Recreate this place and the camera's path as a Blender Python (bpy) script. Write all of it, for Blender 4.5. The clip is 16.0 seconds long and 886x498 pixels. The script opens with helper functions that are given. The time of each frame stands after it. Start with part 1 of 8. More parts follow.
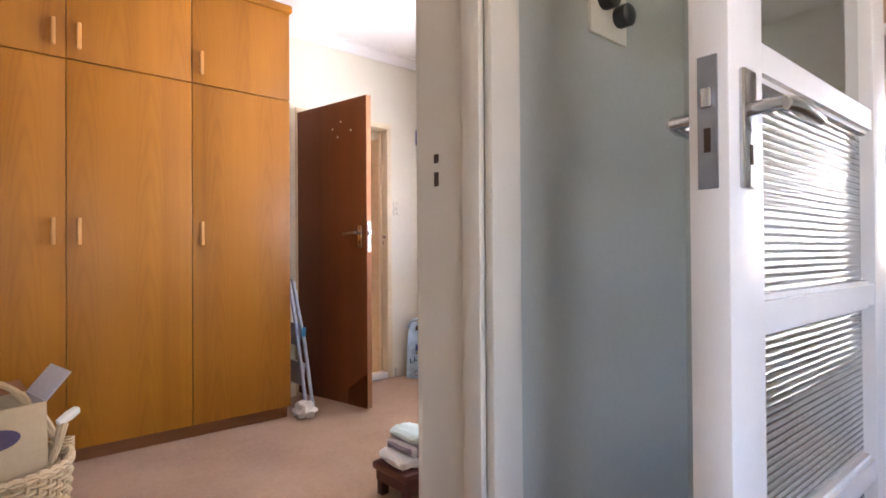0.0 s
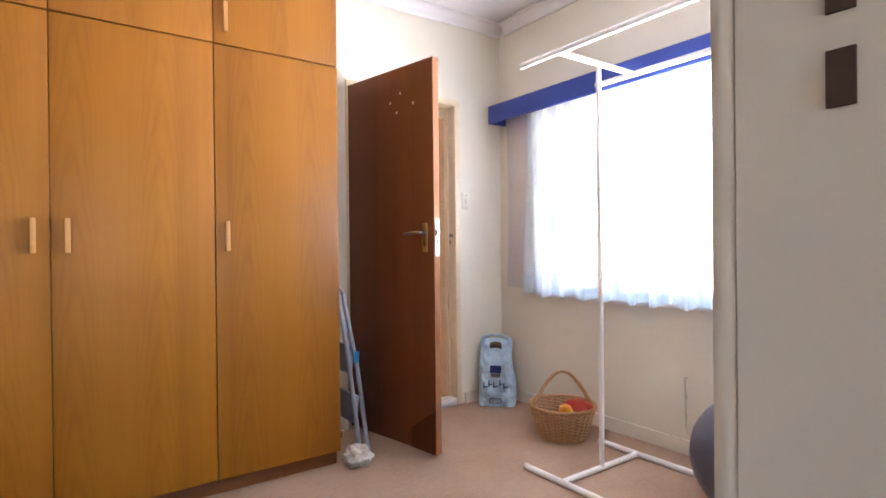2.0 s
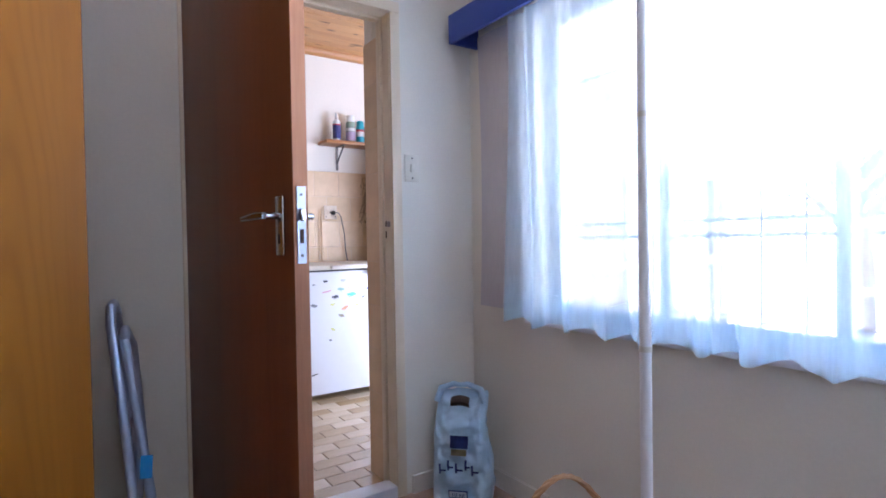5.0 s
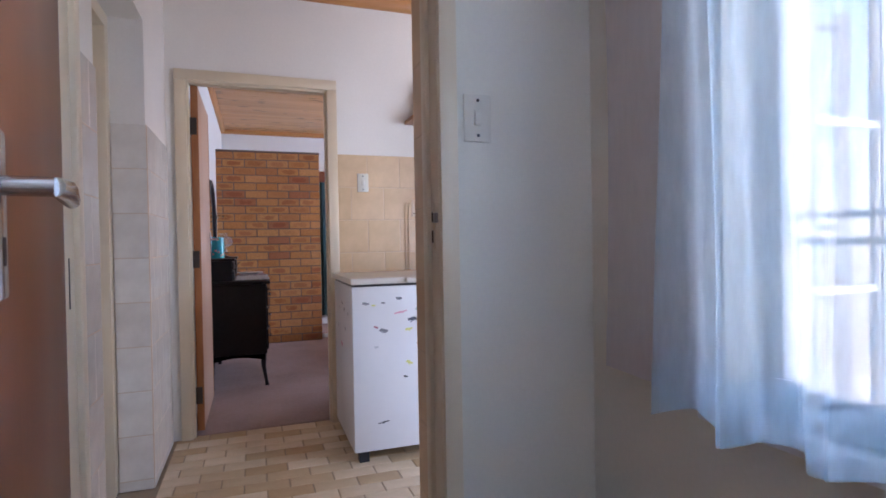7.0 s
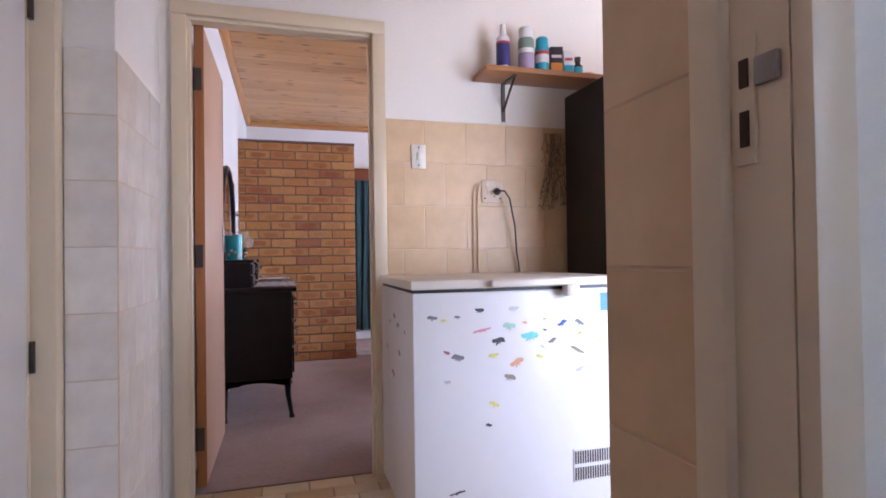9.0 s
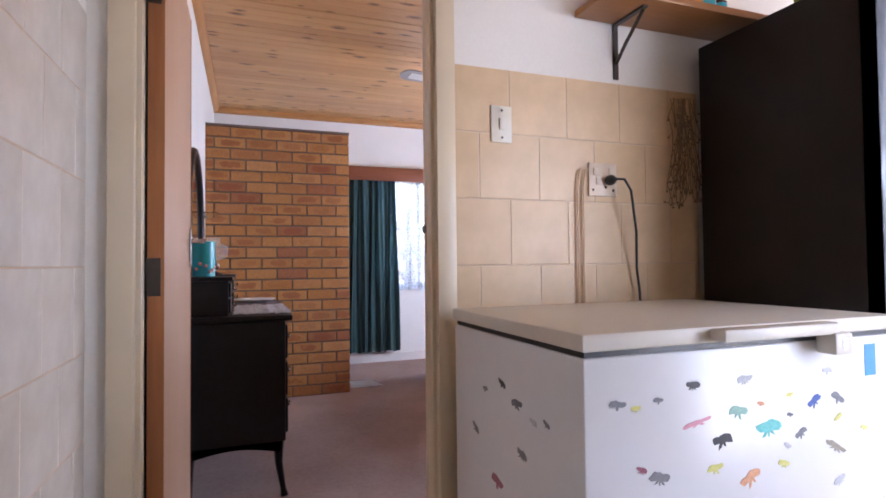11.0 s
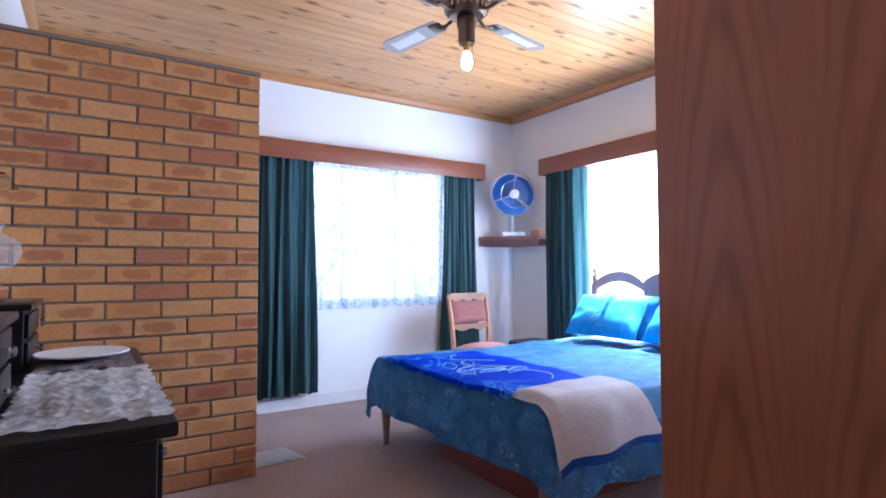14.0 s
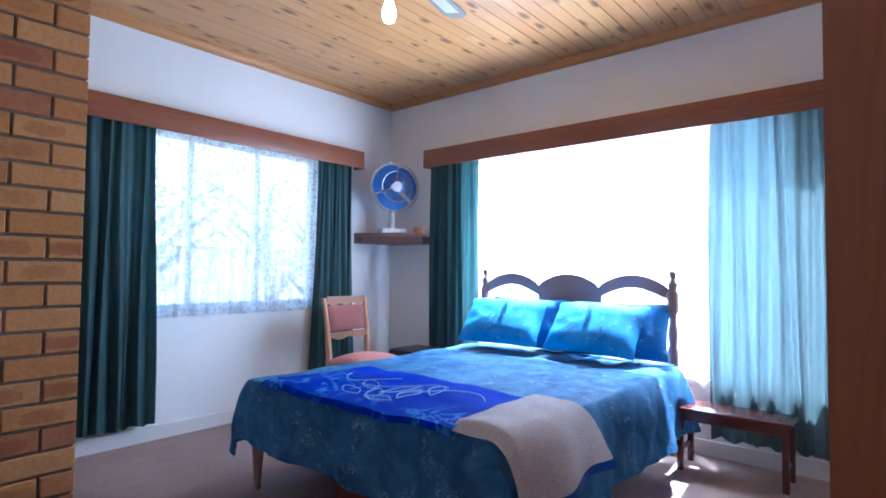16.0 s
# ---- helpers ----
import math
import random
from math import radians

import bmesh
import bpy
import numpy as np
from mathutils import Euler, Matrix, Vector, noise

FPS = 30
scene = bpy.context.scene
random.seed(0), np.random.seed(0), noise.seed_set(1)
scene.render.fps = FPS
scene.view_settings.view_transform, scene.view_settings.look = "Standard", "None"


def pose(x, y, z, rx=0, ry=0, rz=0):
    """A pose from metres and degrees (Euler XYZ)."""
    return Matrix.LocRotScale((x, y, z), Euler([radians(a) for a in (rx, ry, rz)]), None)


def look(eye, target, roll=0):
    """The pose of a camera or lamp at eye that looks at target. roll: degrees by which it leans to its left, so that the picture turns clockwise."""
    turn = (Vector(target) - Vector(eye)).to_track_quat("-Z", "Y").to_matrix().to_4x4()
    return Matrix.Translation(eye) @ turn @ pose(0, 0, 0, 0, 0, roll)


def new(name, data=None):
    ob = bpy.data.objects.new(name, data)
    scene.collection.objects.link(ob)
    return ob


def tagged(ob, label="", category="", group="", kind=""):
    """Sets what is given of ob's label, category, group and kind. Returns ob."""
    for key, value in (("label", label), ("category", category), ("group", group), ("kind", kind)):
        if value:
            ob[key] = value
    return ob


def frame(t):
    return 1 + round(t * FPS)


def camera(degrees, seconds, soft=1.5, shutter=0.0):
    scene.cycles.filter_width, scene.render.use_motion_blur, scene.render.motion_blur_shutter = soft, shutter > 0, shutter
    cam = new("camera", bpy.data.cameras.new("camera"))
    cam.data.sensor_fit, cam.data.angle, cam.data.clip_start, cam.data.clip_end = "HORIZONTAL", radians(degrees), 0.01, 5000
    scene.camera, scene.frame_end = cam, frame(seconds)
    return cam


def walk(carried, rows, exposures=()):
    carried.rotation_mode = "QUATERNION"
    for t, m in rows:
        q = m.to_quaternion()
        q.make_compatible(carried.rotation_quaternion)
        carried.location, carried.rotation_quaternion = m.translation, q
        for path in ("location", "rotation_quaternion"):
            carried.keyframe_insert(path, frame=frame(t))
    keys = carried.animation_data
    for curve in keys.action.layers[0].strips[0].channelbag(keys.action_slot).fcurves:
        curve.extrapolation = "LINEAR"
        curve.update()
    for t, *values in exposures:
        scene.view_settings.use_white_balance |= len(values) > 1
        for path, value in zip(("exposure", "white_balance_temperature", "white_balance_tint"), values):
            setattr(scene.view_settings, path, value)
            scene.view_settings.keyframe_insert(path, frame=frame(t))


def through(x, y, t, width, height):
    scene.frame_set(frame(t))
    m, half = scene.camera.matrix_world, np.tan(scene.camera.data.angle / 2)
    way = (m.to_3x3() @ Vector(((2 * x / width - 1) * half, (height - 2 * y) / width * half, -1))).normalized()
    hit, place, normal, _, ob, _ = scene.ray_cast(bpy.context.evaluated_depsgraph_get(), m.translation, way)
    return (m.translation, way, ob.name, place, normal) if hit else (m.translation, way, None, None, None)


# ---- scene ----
cam = camera(78.6, 16.0, soft=1.7)
PATH = [
    (0, (-3.005, -3.659, 1.017), (-1.689, -2.154, 1.035), -0.4),
    (0.5, (-2.96, -3.492, 1.029), (-1.718, -1.925, 1.042), -0.4),
    (1, (-2.89, -3.346, 1.036), (-1.69, -1.745, 1.043), -0.4),
    (1.5, (-2.743, -3.145, 1.054), (-1.573, -1.523, 1.055), -0.4),
    (2, (-2.633, -2.972, 1.082), (-1.474, -1.343, 1.075), -0.6),
    (2.5, (-2.529, -2.781, 1.102), (-1.364, -1.155, 1.091), -0.7),
    (3, (-2.395, -2.6, 1.073), (-1.222, -0.98, 1.058), -0.8),
    (3.5, (-2.177, -2.427, 1.089), (-0.997, -0.812, 1.07), -1.0),
    (4, (-1.962, -2.288, 1.079), (-0.775, -0.679, 1.054), -1.2),
    (6.5, (-0.941, -1.456, 1.114), (-0.156, 0.382, 1.075), -0.8),
    (7, (-0.836, -1.21, 1.101), (-0.178, 0.678, 1.076), -1.0),
    (7.5, (-0.774, -0.952, 1.063), (-0.179, 0.958, 1.044), -0.9),
    (8, (-0.743, -0.712, 1.012), (-0.167, 1.203, 1.003), -0.8),
    (8.5, (-0.744, -0.501, 1.008), (-0.186, 1.42, 1.025), -0.7),
    (9, (-0.797, -0.317, 1.012), (-0.235, 1.602, 1.037), -0.8),
    (9.5, (-0.887, -0.113, 1.021), (-0.299, 1.798, 1.052), -0.7),
    (10, (-0.946, 0.099, 1.02), (-0.322, 1.999, 1.061), -0.6),
    (12.5, (-0.909, 1.548, 1.111), (-0.096, 3.373, 1.183), -0.5),
    (13, (-0.91, 1.767, 1.093), (-0.023, 3.557, 1.17), -0.3),
    (13.5, (-0.883, 1.985, 1.077), (0.122, 3.713, 1.156), -0.2),
    (14, (-0.856, 2.191, 1.085), (0.23, 3.869, 1.162), -0.2),
    (14.5, (-0.828, 2.393, 1.092), (0.348, 4.009, 1.164), -0.1),
    (15, (-0.816, 2.557, 1.094), (0.471, 4.087, 1.161), 0.1),
    (15.5, (-0.795, 2.673, 1.099), (0.635, 4.07, 1.169), 0.3),
    (16, (-0.797, 2.813, 1.092), (0.733, 4.1, 1.168), 0.6),
]
EXPOSURES = [(0.0, 4.75, 6900, 27), (0.5, 4.9, 6900, 27), (1.0, 5.05, 6800, 25), (1.5, 4.95, 6700, 23), (2.5, 4.62, 6300, 22), (3.5, 4.25, 5750, 24), (4.0, 4.15, 5500, 24), (6.5, 3.5, 5200, 17),
             (7.5, 3.2, 5550, 26), (8.5, 3.55, 5550, 26), (9.5, 3.58, 5600, 24), (10.0, 3.48, 5700, 23), (12.5, 3.52, 5700, 22), (13.5, 3.75, 5000, 17), (14.5, 3.78, 4850, 14), (16.0, 3.2, 4800, 10)]
walk(cam, [(t, look(eye, target, roll)) for t, eye, target, roll in PATH], EXPOSURES)

# ---- world and sun ----
SUN_ELEV, SUN_AZ = radians(63), radians(5)
world = bpy.data.worlds.new("sky")
scene.world = world
world.use_nodes = True
wn = world.node_tree.nodes
wn.clear()
sky = wn.new("ShaderNodeTexSky")
sky.sky_type = 'NISHITA'
sky.sun_disc = False
sky.sun_elevation = SUN_ELEV
sky.sun_rotation = radians(90) - SUN_AZ
bg = wn.new("ShaderNodeBackground")
bg.inputs["Strength"].default_value = 0.15
wo = wn.new("ShaderNodeOutputWorld")
world.node_tree.links.new(sky.outputs[0], bg.inputs[0])
world.node_tree.links.new(bg.outputs[0], wo.inputs[0])
sun = new("sun", bpy.data.lights.new("sun", 'SUN'))
sun.data.energy = 5.0
sun.data.angle = radians(0.5)
sun.data.color = (1.0, 0.95, 0.87)
sun_dir = Vector((math.cos(SUN_ELEV) * math.cos(SUN_AZ), math.cos(SUN_ELEV) * math.sin(SUN_AZ), math.sin(SUN_ELEV)))
sun.matrix_basis = look(sun_dir * 20, (0, 0, 0))


def sky_lamp(name, at, towards, w, h, watts, colour=(0.86, 0.93, 1.0), spread=180):
    """An area lamp in a window's opening, for the sky's light."""
    lamp = new(name, bpy.data.lights.new(name, 'AREA'))
    lamp.data.shape = 'RECTANGLE'
    lamp.data.size, lamp.data.size_y = w, h
    lamp.data.energy = watts
    lamp.data.color = colour
    lamp.data.spread = radians(spread)
    lamp.matrix_basis = look(at, towards)
    return lamp


sky_lamp("sky_room", (0.06, -1.75, 1.42), (-2.2, -1.75, 3.5), 1.35, 1.1, 5.2, spread=125)
sky_lamp("sky_bedroom", (2.79, 4.4, 1.25), (0, 4.4, 1.1), 2.2, 1.5, 18)
sky_lamp("sky_utility", (1.475, 0.14, 1.2), (1.475, 3, 1.1), 1.35, 1.6, 4.7)
sky_lamp("sky_kitchen", (1.36, -4.15, 1.5), (-2, -4.15, 1.3), 1.6, 1.05, 0.5)
# added fill light for the hall, set in an unseen opening without a window
sky_lamp("hall_fill", (-3.1, -5.6, 1.5), (-3.1, -3, 1.3), 1.0, 1.2, 0.08)

# ---- materials ----
class Nodes:
    def __init__(self, name):
        self.m = bpy.data.materials.new(name)
        self.m.use_nodes = True
        self.t = self.m.node_tree
        self.b = self.t.nodes["Principled BSDF"]
        self.out = self.t.nodes["Material Output"]

    def n(self, kind, **inputs):
        node = self.t.nodes.new(kind)
        for key, value in inputs.items():
            node.inputs[key.replace("_", " ")].default_value = value
        return node

    def l(self, a, b):
        self.t.links.new(a, b)


def coords(N, scale=(1, 1, 1), rot=(0, 0, 0), src="Object"):
    c = N.n("ShaderNodeTexCoord")
    mp = N.n("ShaderNodeMapping")
    mp.inputs["Scale"].default_value = scale
    mp.inputs["Rotation"].default_value = rot
    N.l(c.outputs[src], mp.inputs["Vector"])
    return mp.outputs["Vector"]


def noise_tex(N, vec, scale, detail=4.0, rough=0.55, dist=0.0):
    x = N.n("ShaderNodeTexNoise", Scale=scale, Detail=detail, Roughness=rough, Distortion=dist)
    N.l(vec, x.inputs["Vector"])
    return x.outputs["Fac"]


def ramp(N, fac, stops):
    r = N.n("ShaderNodeValToRGB")
    els = r.color_ramp.elements
    while len(els) < len(stops):
        els.new(0.5)
    for e, (p, c) in zip(els, stops):
        e.position = p
        e.color = (*c, 1)
    N.l(fac, r.inputs["Fac"])
    return r.outputs["Color"]


def mix(N, fac, a, b, mode='MIX'):
    x = N.n("ShaderNodeMix")
    x.data_type = 'RGBA'
    x.blend_type = mode
    for sock, v in (("Factor_Float", fac), ("A_Color", a), ("B_Color", b)):
        i = [s for s in x.inputs if s.identifier == sock][0]
        if isinstance(v, (int, float)):
            i.default_value = v
        elif isinstance(v, tuple):
            i.default_value = (*v, 1)
        else:
            N.l(v, i)
    return [s for s in x.outputs if s.identifier == "Result_Color"][0]


def bump(N, height, strength, distance=0.002):
    x = N.n("ShaderNodeBump", Strength=strength, Distance=distance)
    N.l(height, x.inputs["Height"])
    N.l(x.outputs["Normal"], N.b.inputs["Normal"])


def shade(c, k):
    return tuple(min(1, v * k) for v in c)


def surface(name, colour, rough=0.6, metal=0.0, vary=0.12, grain=60.0, big=1.5, relief=0.15, spec=0.5, dist=0.002):
    """Paint, plastic, stone: colour that drifts at two scales, with fine relief."""
    N = Nodes(name)
    v = coords(N)
    a = noise_tex(N, v, big, 3)
    g = noise_tex(N, v, grain, 3)
    c = ramp(N, a, [(0.3, shade(colour, 1 - vary)), (0.7, shade(colour, 1 + vary * 0.6))])
    c = mix(N, 0.35, c, ramp(N, g, [(0.35, shade(colour, 1 - vary)), (0.65, shade(colour, 1 + vary * 0.5))]))
    N.l(c, N.b.inputs["Base Color"])
    N.b.inputs["Roughness"].default_value = rough
    N.b.inputs["Metallic"].default_value = metal
    N.b.inputs["Specular IOR Level"].default_value = spec
    if relief:
        bump(N, g, relief, dist)
    return N.m


def chipped(name, colour, under, amount=0.62, rough=0.35):
    """Gloss paint with scuffs and chips."""
    N = Nodes(name)
    v = coords(N)
    a = noise_tex(N, v, 3.0, 4)
    c = ramp(N, a, [(0.3, shade(colour, 0.9)), (0.7, colour)])
    s = noise_tex(N, coords(N, (14, 14, 5)), 1.3, 6, 0.7)
    f = ramp(N, s, [(amount, (0, 0, 0)), (amount + 0.03, (1, 1, 1))])
    N.l(mix(N, f, c, under), N.b.inputs["Base Color"])
    N.b.inputs["Roughness"].default_value = rough
    bump(N, noise_tex(N, v, 25, 3), 0.12)
    return N.m


def math_node(N, op, a, b=None):
    q = N.n("ShaderNodeMath")
    q.operation = op
    for slot, val in ((0, a), (1, b)):
        if val is None:
            continue
        if isinstance(val, (int, float)):
            q.inputs[slot].default_value = val
        else:
            N.l(val, q.inputs[slot])
    return q.outputs[0]


def cathedral(N, vec, across, period, steep, spread=0.12):
    """Book-matched crown-cut figure: nested arches that point upwards along z."""
    sep = N.n("ShaderNodeSeparateXYZ")
    N.l(vec, sep.inputs[0])
    wob = noise_tex(N, vec, 1.7, 2)
    side = math_node(N, 'ADD', sep.outputs[across], math_node(N, 'MULTIPLY', wob, 0.06))
    a = math_node(N, 'SUBTRACT', math_node(N, 'PINGPONG', side, period), period * 0.5)
    a2 = math_node(N, 'MULTIPLY', math_node(N, 'POWER', math_node(N, 'ABSOLUTE', a), 1.75), steep)
    mp = N.n("ShaderNodeMapping")
    mp.inputs["Scale"].default_value = (14, 14, 1.1)
    N.l(vec, mp.inputs["Vector"])
    jit = math_node(N, 'MULTIPLY', noise_tex(N, mp.outputs["Vector"], 1.0, 3), 0.16)
    f = math_node(N, 'ADD', math_node(N, 'ADD', sep.outputs["Z"], a2), jit)
    fade = ramp(N, math_node(N, 'ABSOLUTE', a), [(0.02, (1, 1, 1)), (0.06, (0.75, 0.75, 0.75)), (0.11, (0.12, 0.12, 0.12))])
    return math_node(N, 'PINGPONG', math_node(N, 'MULTIPLY', f, 1.0 / spread), 1.0), fade


def wood(name, light, dark, rough=0.4, along='z', scale=1.0, cath=0.5, spec=0.5, island=0.0, knots=0.0, figure=None):
    """Veneer or board; the grain runs along one axis."""
    N = Nodes(name)
    st = {'x': (0.055, 1, 1), 'y': (1, 0.055, 1), 'z': (1, 1, 0.055)}[along]
    base = N.n("ShaderNodeTexCoord")
    add = N.n("ShaderNodeVectorMath")
    add.operation = 'ADD'
    N.l(base.outputs["Object"], add.inputs[0])
    if island:
        g = N.n("ShaderNodeNewGeometry")
        o = N.n("ShaderNodeVectorMath")
        o.operation = 'SCALE'
        o.inputs[0].default_value = (7.3, 5.1, 9.7)
        N.l(g.outputs["Random Per Island"], o.inputs["Scale"])
        N.l(o.outputs[0], add.inputs[1])
    else:
        o = N.n("ShaderNodeObjectInfo")
        p = N.n("ShaderNodeVectorMath")
        p.operation = 'SCALE'
        p.inputs[0].default_value = (7.3, 5.1, 9.7)
        N.l(o.outputs["Random"], p.inputs["Scale"])
        N.l(p.outputs[0], add.inputs[1])
    mp = N.n("ShaderNodeMapping")
    mp.inputs["Scale"].default_value = tuple(s * scale for s in st)
    N.l(add.outputs[0], mp.inputs["Vector"])
    v = mp.outputs["Vector"]
    fine = noise_tex(N, v, 95, 5, 0.65)
    flow = noise_tex(N, v, 2.6, 2, 0.4, 0.6)
    mul = N.n("ShaderNodeMath")
    mul.operation = 'MULTIPLY'
    mul.inputs[1].default_value = 9.0
    N.l(flow, mul.inputs[0])
    fr = N.n("ShaderNodeMath")
    fr.operation = 'PINGPONG'
    fr.inputs[1].default_value = 1.0
    N.l(mul.outputs[0], fr.inputs[0])
    mid = tuple((a + b) / 2 for a, b in zip(light, dark))
    c1 = ramp(N, fine, [(0.32, dark), (0.5, mid), (0.68, light)])
    c2 = ramp(N, fr.outputs[0], [(0.0, light), (0.55, mid), (1.0, dark)])
    c = mix(N, cath, c1, c2)
    if figure:
        across, period, strength, steep = figure
        arch, fade = cathedral(N, add.outputs[0], across, period, steep)
        c = mix(N, mix(N, 1.0, fade, (strength,) * 3, 'MULTIPLY'), c, ramp(N, arch, [(0.0, shade(light, 1.15)), (0.5, light), (0.82, dark), (1.0, shade(dark, 0.7))]))
        bands = N.n("ShaderNodeMapping")
        bands.inputs["Scale"].default_value = (6.5, 6.5, 0.02)
        N.l(add.outputs[0], bands.inputs["Vector"])
        c = mix(N, 0.5, c, ramp(N, noise_tex(N, bands.outputs["Vector"], 1.0, 3, 0.6), [(0.34, shade(dark, 0.95)), (0.5, light), (0.66, shade(light, 1.18))]))
    wide = noise_tex(N, coords(N), 0.9, 2)
    c = mix(N, 0.35, c, ramp(N, wide, [(0.3, dark), (0.7, light)]))
    if island:
        t = N.n("ShaderNodeNewGeometry")
        c = mix(N, island, c, ramp(N, t.outputs["Random Per Island"], [(0.0, dark), (1.0, light)]))
    if knots:
        kv = {'x': (4.4, 11.2, 9), 'y': (9, 1.6, 9), 'z': (9, 9, 1.6)}[along]
        vo = N.n("ShaderNodeTexVoronoi", Scale=1.0, Randomness=1.0)
        vo.voronoi_dimensions = '2D'
        km = N.n("ShaderNodeMapping")
        km.inputs["Scale"].default_value = kv
        N.l(add.outputs[0], km.inputs["Vector"])
        N.l(km.outputs["Vector"], vo.inputs["Vector"])
        sepc = N.n("ShaderNodeSeparateColor")
        N.l(vo.outputs["Color"], sepc.inputs[0])
        wobble = math_node(N, 'MULTIPLY', noise_tex(N, km.outputs["Vector"], 5.0, 3, 0.6), 0.16)
        size = math_node(N, 'ADD', math_node(N, 'MULTIPLY', sepc.outputs[1], 0.26), 0.08)
        rel = math_node(N, 'DIVIDE', math_node(N, 'ADD', vo.outputs["Distance"], math_node(N, 'SUBTRACT', wobble, 0.08)), size)
        kf = ramp(N, rel, [(0.25, (1, 1, 1)), (0.75, (0.45, 0.45, 0.45)), (1.25, (0, 0, 0))])
        keep = ramp(N, sepc.outputs[0], [(0.58, (0, 0, 0)), (0.6, (1, 1, 1))])
        c = mix(N, mix(N, 1.0, kf, keep, 'MULTIPLY'), c, shade(dark, 0.35))
    N.l(c, N.b.inputs["Base Color"])
    N.b.inputs["Roughness"].default_value = rough
    N.b.inputs["Specular IOR Level"].default_value = spec
    bump(N, fine, 0.12, 0.001)
    return N.m


def carpet(name, a, b):
    N = Nodes(name)
    v = coords(N)
    f = noise_tex(N, v, 260, 4, 0.7)
    m = noise_tex(N, v, 38, 5, 0.7)
    w = noise_tex(N, v, 1.3, 4, 0.6)
    c = mix(N, 0.5, ramp(N, f, [(0.3, b), (0.7, a)]), ramp(N, m, [(0.35, b), (0.65, a)]))
    c = mix(N, 0.35, c, ramp(N, w, [(0.35, shade(b, 0.8)), (0.65, shade(a, 1.1))]))
    N.l(c, N.b.inputs["Base Color"])
    N.b.inputs["Roughness"].default_value = 0.95
    N.b.inputs["Specular IOR Level"].default_value = 0.15
    bump(N, mix(N, 0.4, f, m), 0.7, 0.006)
    return N.m


def cloth(name, colour, second=None, weave=420.0, rough=0.9, through=0.0, pattern=0.0, pscale=9.0, relief=0.4):
    """Woven cloth; second is a mottled print; through is the light that passes it."""
    N = Nodes(name)
    v = coords(N)
    w = noise_tex(N, v, weave, 2)
    f = noise_tex(N, v, 5, 4)
    c = mix(N, 0.35, ramp(N, w, [(0.3, shade(colour, 0.75)), (0.7, shade(colour, 1.15))]), ramp(N, f, [(0.3, shade(colour, 0.8)), (0.7, shade(colour, 1.1))]))
    if second:
        p = noise_tex(N, v, pscale, 5, 0.62, 1.3)
        c = mix(N, ramp(N, p, [(0.5 - 0.12 * pattern, (0, 0, 0)), (0.68, (1, 1, 1))]), c, second)
    N.l(c, N.b.inputs["Base Color"])
    N.b.inputs["Roughness"].default_value = rough
    N.b.inputs["Specular IOR Level"].default_value = 0.2
    N.b.inputs["Sheen Weight"].default_value = 0.06
    bump(N, w, relief, 0.002)
    if through:
        tr = N.n("ShaderNodeBsdfTranslucent")
        N.l(c, tr.inputs["Color"])
        mx = N.n("ShaderNodeMixShader")
        mx.inputs[0].default_value = through
        N.l(N.b.outputs[0], mx.inputs[1])
        N.l(tr.outputs[0], mx.inputs[2])
        N.l(mx.outputs[0], N.out.inputs["Surface"])
    return N.m


def net(name, colour, clear, lace=False):
    """Sheer curtain: part open weave, part cloth that glows with the light behind it."""
    N = Nodes(name)
    v = coords(N)
    tr = N.n("ShaderNodeBsdfTranslucent")
    tr.inputs["Color"].default_value = (*colour, 1)
    N.b.inputs["Base Color"].default_value = (*colour, 1)
    N.b.inputs["Roughness"].default_value = 0.9
    N.b.inputs["Specular IOR Level"].default_value = 0.1
    m1 = N.n("ShaderNodeMixShader")
    m1.inputs[0].default_value = 0.68
    N.l(N.b.outputs[0], m1.inputs[1])
    N.l(tr.outputs[0], m1.inputs[2])
    tp = N.n("ShaderNodeBsdfTransparent")
    m2 = N.n("ShaderNodeMixShader")
    if lace:
        vo = N.n("ShaderNodeTexVoronoi", Scale=28.0)
        vo.feature = 'DISTANCE_TO_EDGE'
        N.l(v, vo.inputs["Vector"])
        n2 = noise_tex(N, v, 7, 3)
        f1 = ramp(N, vo.outputs["Distance"], [(0.05, (0.12,) * 3), (0.16, (clear + 0.2,) * 3)])
        f2 = ramp(N, n2, [(0.45, (clear,) * 3), (0.6, (clear * 0.45,) * 3)])
        fac = mix(N, 0.5, f1, f2)
    else:
        g = noise_tex(N, coords(N, (1, 1, 0.2)), 60, 3)
        fac = ramp(N, g, [(0.3, (clear * 0.94,) * 3), (0.7, (min(1, clear * 1.05),) * 3)])
    N.l(fac, m2.inputs[0])
    N.l(m1.outputs[0], m2.inputs[1])
    N.l(tp.outputs[0], m2.inputs[2])
    N.l(m2.outputs[0], N.out.inputs["Surface"])
    return N.m


def glass(name, colour=(1, 1, 1), rough=0.0, wavy=0.0):
    N = Nodes(name)
    N.b.inputs["Base Color"].default_value = (*colour, 1)
    N.b.inputs["Roughness"].default_value = rough
    N.b.inputs["Transmission Weight"].default_value = 1.0
    N.b.inputs["IOR"].default_value = 1.45
    if wavy:
        w = N.n("ShaderNodeTexWave", Scale=wavy, Distortion=0.4, Detail=1.0)
        w.bands_direction = 'Z'
        N.l(coords(N), w.inputs["Vector"])
        bump(N, w.outputs["Fac"], 0.5, 0.004)
    return N.m


